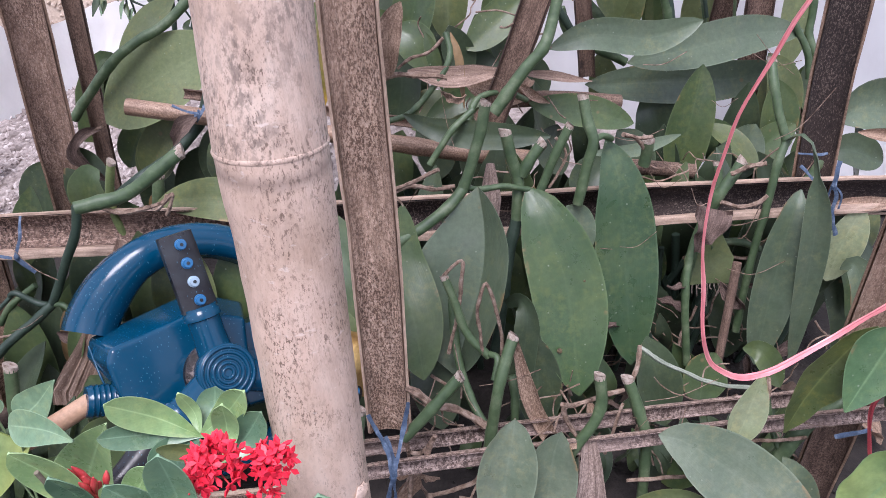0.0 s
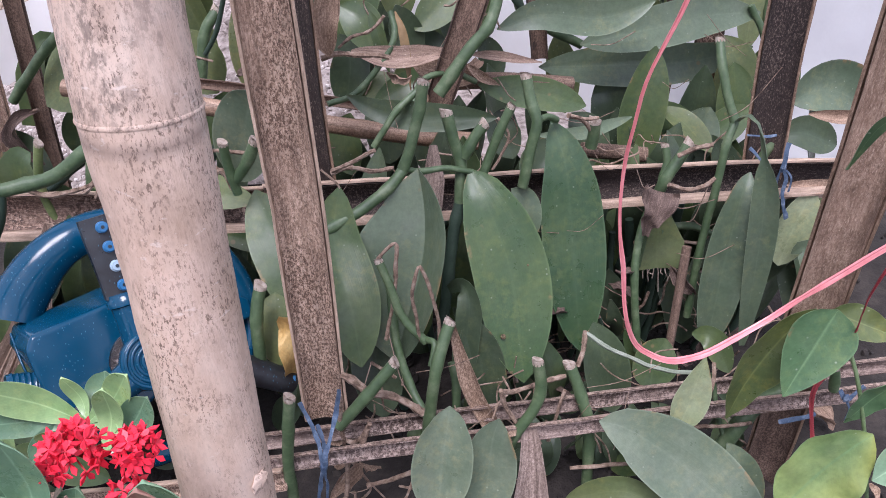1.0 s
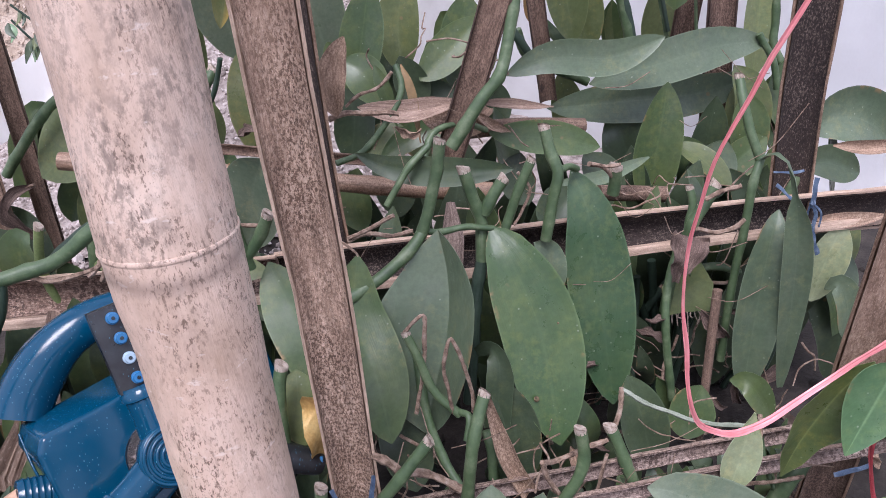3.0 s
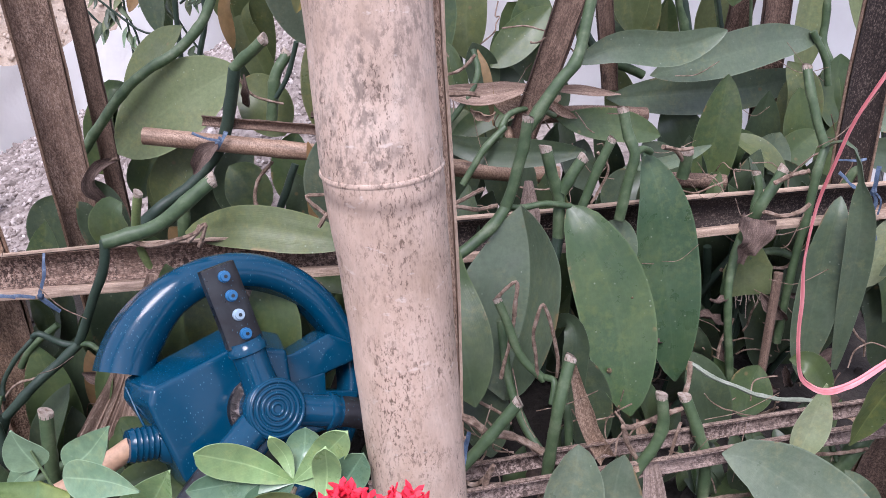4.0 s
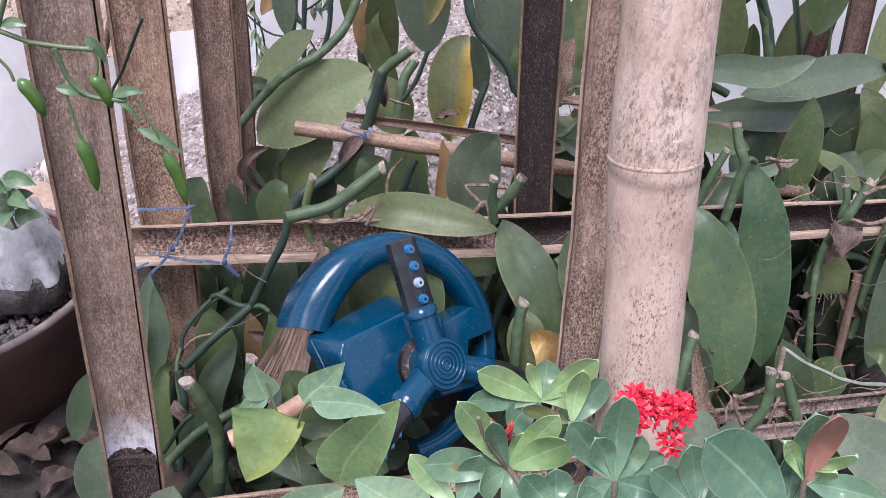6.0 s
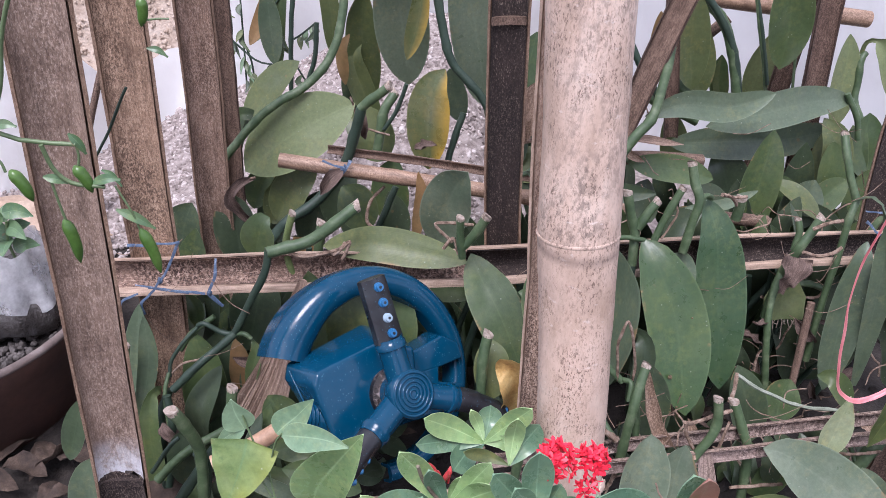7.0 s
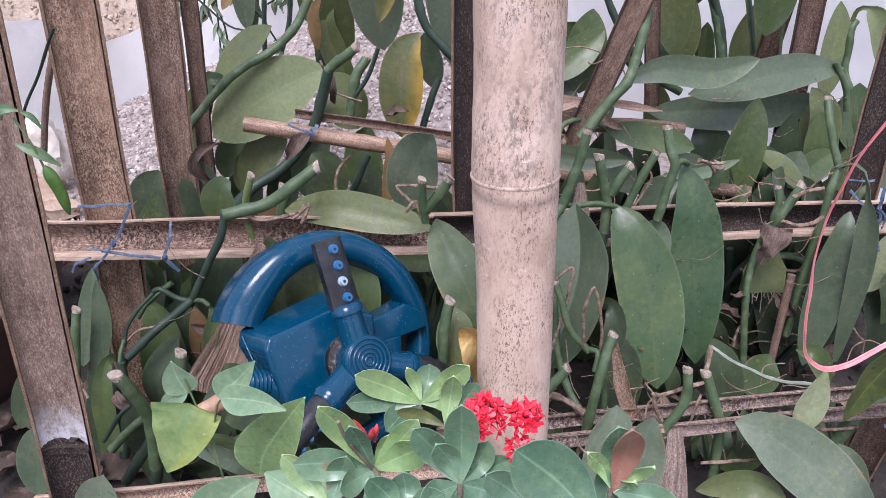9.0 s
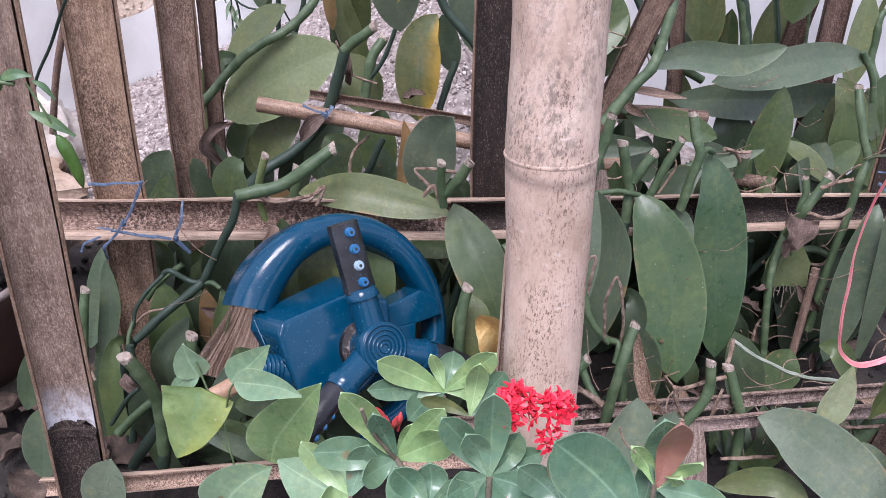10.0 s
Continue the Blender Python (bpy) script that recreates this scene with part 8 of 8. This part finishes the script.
leaf(creeper, [(-0.350, 0.870, 0.261), (-0.354, 0.865, 0.254), (-0.344, 0.860, 0.244)], 0.0062, 'olive', shape='lance', nu=8, nv=4)
leaf(creeper, [(-0.349, 0.870, 0.240), (-0.350, 0.865, 0.233), (-0.344, 0.860, 0.218)], 0.0066, 'green', shape='lance', nu=8, nv=4)
stem(creeper, [(-0.293, 0.860, 0.298), (-0.282, 0.860, 0.305), (-0.264, 0.860, 0.319)], 0.0012, material=STEM_DARK, nodes=False)
leaf(creeper, [(-0.274, 0.870, 0.310), (-0.269, 0.865, 0.303), (-0.268, 0.860, 0.293)], 0.0074, 'bean', shape='lance', nu=8, nv=4)
leaf(creeper, [(-0.276, 0.870, 0.308), (-0.279, 0.865, 0.301), (-0.275, 0.860, 0.287)], 0.0054, 'bean', shape='lance', nu=8, nv=4)
leaf(creeper, [(-0.288, 0.870, 0.299), (-0.286, 0.865, 0.292), (-0.285, 0.860, 0.285)], 0.0075, 'olive', shape='lance', nu=8, nv=4)
leaf(creeper, [(-0.271, 0.870, 0.312), (-0.267, 0.865, 0.305), (-0.279, 0.860, 0.294)], 0.0073, 'dark', shape='lance', nu=8, nv=4)
leaf(creeper, [(-0.278, 0.870, 0.307), (-0.280, 0.865, 0.300), (-0.286, 0.860, 0.295)], 0.0075, 'green', shape='lance', nu=8, nv=4)
leaf(creeper, [(-0.269, 0.870, 0.313), (-0.264, 0.865, 0.307), (-0.275, 0.860, 0.297)], 0.0059, 'green', shape='lance', nu=8, nv=4)
stem(creeper, [(-0.414, 0.900, 0.291), (-0.399, 0.900, 0.269), (-0.389, 0.900, 0.265)], 0.0013, material=STEM_DARK, nodes=False)
leaf(creeper, [(-0.403, 0.870, 0.296), (-0.403, 0.865, 0.289), (-0.395, 0.860, 0.283)], 0.0069, 'dark', shape='lance', nu=8, nv=4)
leaf(creeper, [(-0.382, 0.870, 0.276), (-0.385, 0.865, 0.269), (-0.382, 0.860, 0.262)], 0.0055, 'dark', shape='lance', nu=8, nv=4)
leaf(creeper, [(-0.382, 0.870, 0.276), (-0.383, 0.865, 0.269), (-0.384, 0.860, 0.256)], 0.0053, 'bean', shape='lance', nu=8, nv=4)
leaf(creeper, [(-0.402, 0.870, 0.295), (-0.397, 0.865, 0.288), (-0.402, 0.860, 0.278)], 0.0071, 'bean', shape='lance', nu=8, nv=4)
leaf(creeper, [(-0.385, 0.870, 0.277), (-0.388, 0.865, 0.270), (-0.394, 0.860, 0.255)], 0.0077, 'dark', shape='lance', nu=8, nv=4)
leaf(creeper, [(-0.382, 0.870, 0.276), (-0.379, 0.865, 0.269), (-0.382, 0.860, 0.258)], 0.0059, 'green', shape='lance', nu=8, nv=4)
dry_blade("dry_leaf", [(-0.231, 0.462, 0.216), (-0.245, 0.455, 0.176), (-0.260, 0.445, 0.129), (-0.282, 0.430, 0.076)], 0.0560, DRY_BROWN, 'dry brown fibrous husk hanging behind the sprinkler', 'fan', cup=0.30, wave=0.06, ribs=0.022, nv=44, nu=26)
dry_blade("dry_leaf", [(0.198, 0.494, 0.184), (0.198, 0.492, 0.197), (0.201, 0.490, 0.208), (0.205, 0.500, 0.220)], 0.0330, DRY_DARK, 'shrivelled brown leaf hung over the upper rail', 'fan', cup=0.35, wave=0.35)
dry_blade("dry_leaf", [(-0.301, 0.622, 0.229), (-0.316, 0.615, 0.226), (-0.325, 0.612, 0.212), (-0.320, 0.615, 0.196), (-0.310, 0.620, 0.178)], 0.0116, DRY_DARK, 'shrivelled brown leaf hanging behind the slats', 'oblong', cup=0.6, wave=0.5)
dry_blade("dry_leaf", [(-0.031, 0.565, 0.357), (-0.038, 0.560, 0.342), (-0.042, 0.555, 0.324), (-0.041, 0.555, 0.303)], 0.0202, DRY, 'dry papery brown leaf behind the slats', 'oblong', cup=0.3, wave=0.1)
dry_blade("dry_leaf", [(-0.029, 0.600, 0.291), (0.003, 0.600, 0.285), (0.029, 0.610, 0.284), (0.059, 0.620, 0.284)], 0.0184, DRY_BROWN, 'dry pinkish-brown leaf lying across the vines', 'lance', cup=0.2, wave=0.1)
dry_blade("dry_leaf", [(0.066, 0.620, 0.281), (0.089, 0.615, 0.281), (0.108, 0.615, 0.278), (0.127, 0.620, 0.274)], 0.0084, DRY_BROWN, 'narrow dry leaf lying across the vines', 'lance', cup=0.3)
# leaves that fill the gap beside the pale slat
leaf(vine_back, [(-0.047, 0.680, 0.277), (-0.038, 0.675, 0.253), (-0.045, 0.670, 0.211)], 0.0359, 'dark')
leaf(vine_back, [(-0.019, 0.700, 0.265), (-0.030, 0.695, 0.240), (-0.026, 0.690, 0.202)], 0.0371, 'dark')
leaf(vine_back, [(0.012, 0.710, 0.245), (0.020, 0.705, 0.219), (0.039, 0.700, 0.198)], 0.0435, 'olive')
leaf(vine_back, [(-0.023, 0.660, 0.216), (-0.008, 0.650, 0.198), (-0.003, 0.640, 0.168)], 0.0364, 'dark')
leaf(vine_back, [(-0.037, 0.640, 0.219), (-0.043, 0.630, 0.196), (-0.036, 0.620, 0.167)], 0.0305, 'green')
leaf(vine_back, [(0.023, 0.660, 0.210), (0.033, 0.650, 0.186), (0.039, 0.640, 0.156)], 0.0368, 'dark')
leaf(vine_back, [(-0.004, 0.740, 0.289), (-0.015, 0.735, 0.264), (-0.005, 0.730, 0.232)], 0.0381, 'dark')
leaf(vine_back, [(0.104, 0.640, 0.225), (0.099, 0.630, 0.207), (0.109, 0.620, 0.184)], 0.0303, 'dark')
leaf(vine_back, [(0.164, 0.660, 0.210), (0.180, 0.650, 0.192), (0.187, 0.640, 0.162)], 0.0368, 'dark')
leaf(vine_back, [(-0.059, 0.720, 0.305), (-0.050, 0.715, 0.281), (-0.057, 0.710, 0.251)], 0.0314, 'green')
leaf(vine_back, [(0.083, 0.740, 0.257), (0.095, 0.735, 0.230), (0.085, 0.730, 0.203)], 0.0279, 'dark')
leaf(vine_back, [(0.258, 0.680, 0.213), (0.272, 0.670, 0.182), (0.269, 0.660, 0.151)], 0.0379, 'green')


def undergrowth(plant, count, xr, yr, zr, seed, length=(0.07, 0.14)):
    """Leaves and stems deep in the vines; mostly dark kinds, so the shade is in their colour."""
    g = random.Random(seed)
    for k in range(count):
        x, y, z = g.uniform(*xr), g.uniform(*yr), g.uniform(*zr)
        ln, lean = g.uniform(*length), g.uniform(-0.45, 0.45)
        a = Vector((x, y, z))
        b = a + Vector((ln * lean, g.uniform(-0.02, 0.02), -ln))
        if b.z < 0.004:
            b.z = 0.004
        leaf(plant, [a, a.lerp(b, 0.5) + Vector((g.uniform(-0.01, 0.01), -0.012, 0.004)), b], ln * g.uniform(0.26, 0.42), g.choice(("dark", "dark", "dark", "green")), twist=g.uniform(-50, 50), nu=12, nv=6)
        if k % 3 == 0 and y > 0.5:
            c = Vector((x + g.uniform(-0.03, 0.03), y - 0.01, 0.0))
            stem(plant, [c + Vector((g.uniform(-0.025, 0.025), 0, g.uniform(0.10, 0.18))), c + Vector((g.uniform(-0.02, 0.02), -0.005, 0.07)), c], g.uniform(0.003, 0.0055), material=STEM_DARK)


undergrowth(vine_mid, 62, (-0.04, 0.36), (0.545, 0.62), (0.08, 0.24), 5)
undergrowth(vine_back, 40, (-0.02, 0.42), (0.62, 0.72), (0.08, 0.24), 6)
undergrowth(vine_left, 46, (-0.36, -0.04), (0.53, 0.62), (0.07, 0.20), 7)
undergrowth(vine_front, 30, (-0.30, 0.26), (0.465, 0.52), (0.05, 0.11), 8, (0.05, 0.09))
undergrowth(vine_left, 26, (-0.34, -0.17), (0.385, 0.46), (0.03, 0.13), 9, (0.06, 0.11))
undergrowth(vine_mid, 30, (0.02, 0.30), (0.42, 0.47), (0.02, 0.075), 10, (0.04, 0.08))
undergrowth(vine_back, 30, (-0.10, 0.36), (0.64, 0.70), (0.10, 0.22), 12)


def tangle(plant, count, xr, yr, zr, seed, radius=(0.0003, 0.0008)):
    """Curly dry aerial roots and fibres caught between the stems."""
    g = random.Random(seed)
    for _ in range(count):
        p = Vector((g.uniform(*xr), g.uniform(*yr), g.uniform(*zr)))
        d = Vector((g.uniform(-1, 1), g.uniform(-0.4, 0.3), g.uniform(-0.8, 0.5))).normalized()
        pts = [p]
        for _ in range(g.randint(3, 5)):
            d = (d + Vector((g.uniform(-0.8, 0.8), g.uniform(-0.5, 0.5), g.uniform(-0.9, 0.7)))).normalized()
            pts.append(pts[-1] + d * g.uniform(0.006, 0.016))
        pts = [Vector((q.x, q.y, max(q.z, 0.004))) for q in pts]
        root(plant, pts, g.uniform(*radius))


tangle(vine_front, 16, (-0.04, 0.12), (0.37, 0.42), (0.07, 0.14), 21)
tangle(vine_front, 16, (0.10, 0.28), (0.40, 0.46), (0.05, 0.11), 22)
tangle(vine_mid, 14, (-0.02, 0.30), (0.53, 0.56), (0.19, 0.25), 23)
tangle(vine_mid, 18, (0.12, 0.28), (0.50, 0.54), (0.04, 0.14), 24)
tangle(vine_left, 14, (-0.34, -0.18), (0.40, 0.47), (0.02, 0.12), 26)
tangle(vine_mid, 14, (0.10, 0.34), (0.47, 0.54), (0.02, 0.14), 28, (0.0006, 0.0013))
tangle(vine_front, 10, (-0.03, 0.10), (0.345, 0.40), (0.03, 0.10), 29, (0.0006, 0.0012))
tangle(vine_back, 12, (-0.02, 0.12), (0.60, 0.64), (0.25, 0.33), 27)


def threads(plant, count, xr, yr, zr, seed):
    """Hair-thin pale fibres hanging across stems and slats."""
    g = random.Random(seed)
    for _ in range(count):
        p = Vector((g.uniform(*xr), g.uniform(*yr), g.uniform(*zr)))
        d = Vector((g.uniform(-1, 1), g.uniform(-0.3, 0.2), g.uniform(-0.7, 0.7))).normalized() * g.uniform(0.02, 0.055)
        sag = Vector((0, 0, -g.uniform(0.002, 0.012)))
        part("fibre", tube([p, p + d * 0.5 + sag, p + d], g.uniform(0.00022, 0.00042), 5, 10), ROOT, plant)


threads(vine_mid, 16, (-0.02, 0.32), (0.47, 0.52), (0.05, 0.28), 51)
threads(vine_front, 12, (-0.05, 0.26), (0.345, 0.38), (0.06, 0.18), 52)
threads(vine_left, 14, (-0.38, -0.10), (0.42, 0.50), (0.05, 0.26), 53)
threads(vine_back, 12, (-0.05, 0.34), (0.56, 0.64), (0.18, 0.33), 54)


def shreds(count, xr, yr, zr, seed, material, label):
    """Small curled dead leaves and sheaths caught among the stems."""
    g = random.Random(seed)
    for _ in range(count):
        p = Vector((g.uniform(*xr), g.uniform(*yr), g.uniform(*zr)))
        d = Vector((g.uniform(-1, 1), g.uniform(-0.4, 0.1), g.uniform(-1.0, 0.3))).normalized() * g.uniform(0.014, 0.036)
        bow = Vector((g.uniform(-0.006, 0.006), -0.006, g.uniform(-0.004, 0.008)))
        dry_blade("dry_leaf", [p, p + d * 0.5 + bow, p + d], d.length * g.uniform(0.22, 0.42), material, label, "lance", twist=g.uniform(-60, 60), cup=g.uniform(0.3, 0.8), wave=g.uniform(0.2, 0.5), nu=10, nv=6)


shreds(12, (0.10, 0.32), (0.47, 0.54), (0.03, 0.15), 31, DRY_DARK, "curled brown dead leaf caught among the stems")
shreds(9, (-0.03, 0.12), (0.36, 0.44), (0.04, 0.12), 32, DRY, "pale brown dried sheath caught among the stems")
shreds(8, (-0.36, -0.20), (0.40, 0.50), (0.04, 0.14), 33, DRY_DARK, "curled brown dead leaf caught among the stems")
shreds(5, (-0.02, 0.14), (0.58, 0.66), (0.24, 0.275), 34, DRY, "pale brown dried sheath caught among the stems")
shreds(5, (-0.24, -0.06), (0.60, 0.70), (0.18, 0.26), 35, DRY_DARK, "curled brown dead leaf caught among the stems")


def flower_cluster(plant, c, r, count, seed):
    g = random.Random(seed)
    for _ in range(count):
        a, z = g.uniform(0, math.tau), g.uniform(-0.25, 1)
        q = math.sqrt(max(0, 1 - z * z))
        out = Vector((q * math.cos(a), q * math.sin(a), z)).normalized()
        at = Vector(c) + out * r * g.uniform(0.6, 1.08)
        out = (out + Vector((g.uniform(-0.5, 0.5), g.uniform(-0.6, 0.2), g.uniform(-0.2, 0.5)))).normalized()
        side = out.orthogonal().normalized()
        up = out.cross(side)
        bm = bmesh.new()
        spin = g.uniform(0, 1.57)
        for k in range(4):
            w = spin + k * math.pi / 2 + g.uniform(-0.2, 0.2)
            d = side * math.cos(w) + up * math.sin(w)
            n = d.cross(out)
            ln, wd = g.uniform(0.0033, 0.0047), 0.00092
            ring = [at, at + d * ln * 0.35 + n * wd * 0.7 + out * 0.0004, at + d * ln * 0.62 + n * wd + out * ln * 0.18, at + d * ln * 0.92 + out * ln * 0.34, at + d * ln * 0.62 - n * wd + out * ln * 0.18, at + d * ln * 0.35 - n * wd * 0.7 + out * 0.0004]
            up_v = [bm.verts.new(p + out * 0.0002) for p in ring]
            lo_v = [bm.verts.new(p - out * 0.0003) for p in ring]
            bm.faces.new(up_v)
            bm.faces.new(lo_v[::-1])
            for i in range(6):
                bm.faces.new((up_v[i], lo_v[i], lo_v[(i + 1) % 6], up_v[(i + 1) % 6]))
        bmesh.ops.recalc_face_normals(bm, faces=bm.faces)
        fl = part("flower", bm, PETAL, plant)
        part("flower_tube", tube([Vector(c), at], r * 0.035, 6, 3), BUD, fl)


flower_cluster(ixora, FLOWER_A, 0.0084, 54, 1)
flower_cluster(ixora, FLOWER_B, 0.0062, 30, 2)
flower_cluster(ixora, FLOWER_C, 0.0046, 8, 3)
for k in range(9):
    g = random.Random(40 + k)
    a = Vector(BUDS) + Vector((g.uniform(-0.004, 0.004), g.uniform(-0.003, 0.003), 0))
    b = a + Vector((g.uniform(-0.006, 0.006), g.uniform(-0.004, 0.004), g.uniform(0.007, 0.0125)))
    part("bud", sweep(smooth_path([a, b], 6), circle(0.0012, 8), [0.5, 0.55, 0.65, 0.9, 1.1, 0.8, 0.25]), BUD, ixora)


def ribbon(name, pts, w, material, label):
    t = thing(name, (pts[-1][0], pts[-1][1], 0), label, "string")
    path = smooth_path(pts, 60)
    path = [p + noise.noise_vector(p * 45) * 0.0010 for p in path]
    sc = [1 + 0.4 * noise.noise(p * 28) + 0.2 * noise.noise(p * 90) for p in path]
    sc = [k * (0.62 + 0.75 * ease(0.25, 0.6, i / 60)) for i, k in enumerate(sc)]
    part("strand", sweep(path, [(w, 0.0004), (w * 0.45, w * 0.30), (0, 0.0), (-w * 0.5, w * 0.28), (-w, 0), (-w * 0.4, -w * 0.16), (w * 0.4, -w * 0.16)], sc), material, t)
    side = [p + Vector((w * 0.9 * noise.noise(p * 22), -w * 0.5, w * 0.9 * noise.noise(p * 19 + Vector((5, 0, 0))))) for p in path]
    part("split_strand", sweep(side, [(w * 0.5, 0.0), (0, w * 0.18), (-w * 0.5, 0), (0, -w * 0.12)], sc), material, t)


ribbon('plastic_string', [(0.122, 0.250, 0.459), (0.116, 0.255, 0.434), (0.109, 0.260, 0.407), (0.108, 0.266, 0.376), (0.110, 0.270, 0.343), (0.116, 0.272, 0.314), (0.123, 0.274, 0.280), (0.140, 0.285, 0.254), (0.169, 0.300, 0.237), (0.210, 0.318, 0.246), (0.236, 0.312, 0.280), (0.261, 0.300, 0.318)], 0.0011, RIBBON, 'pink plastic raffia string hanging in a loop')
ribbon('plastic_string', [(0.261, 0.300, 0.318), (0.254, 0.300, 0.302), (0.255, 0.310, 0.267), (0.271, 0.330, 0.227), (0.275, 0.345, 0.185), (0.271, 0.345, 0.163), (0.282, 0.340, 0.122)], 0.0014, RED_STRING, 'dull red plastic raffia string')
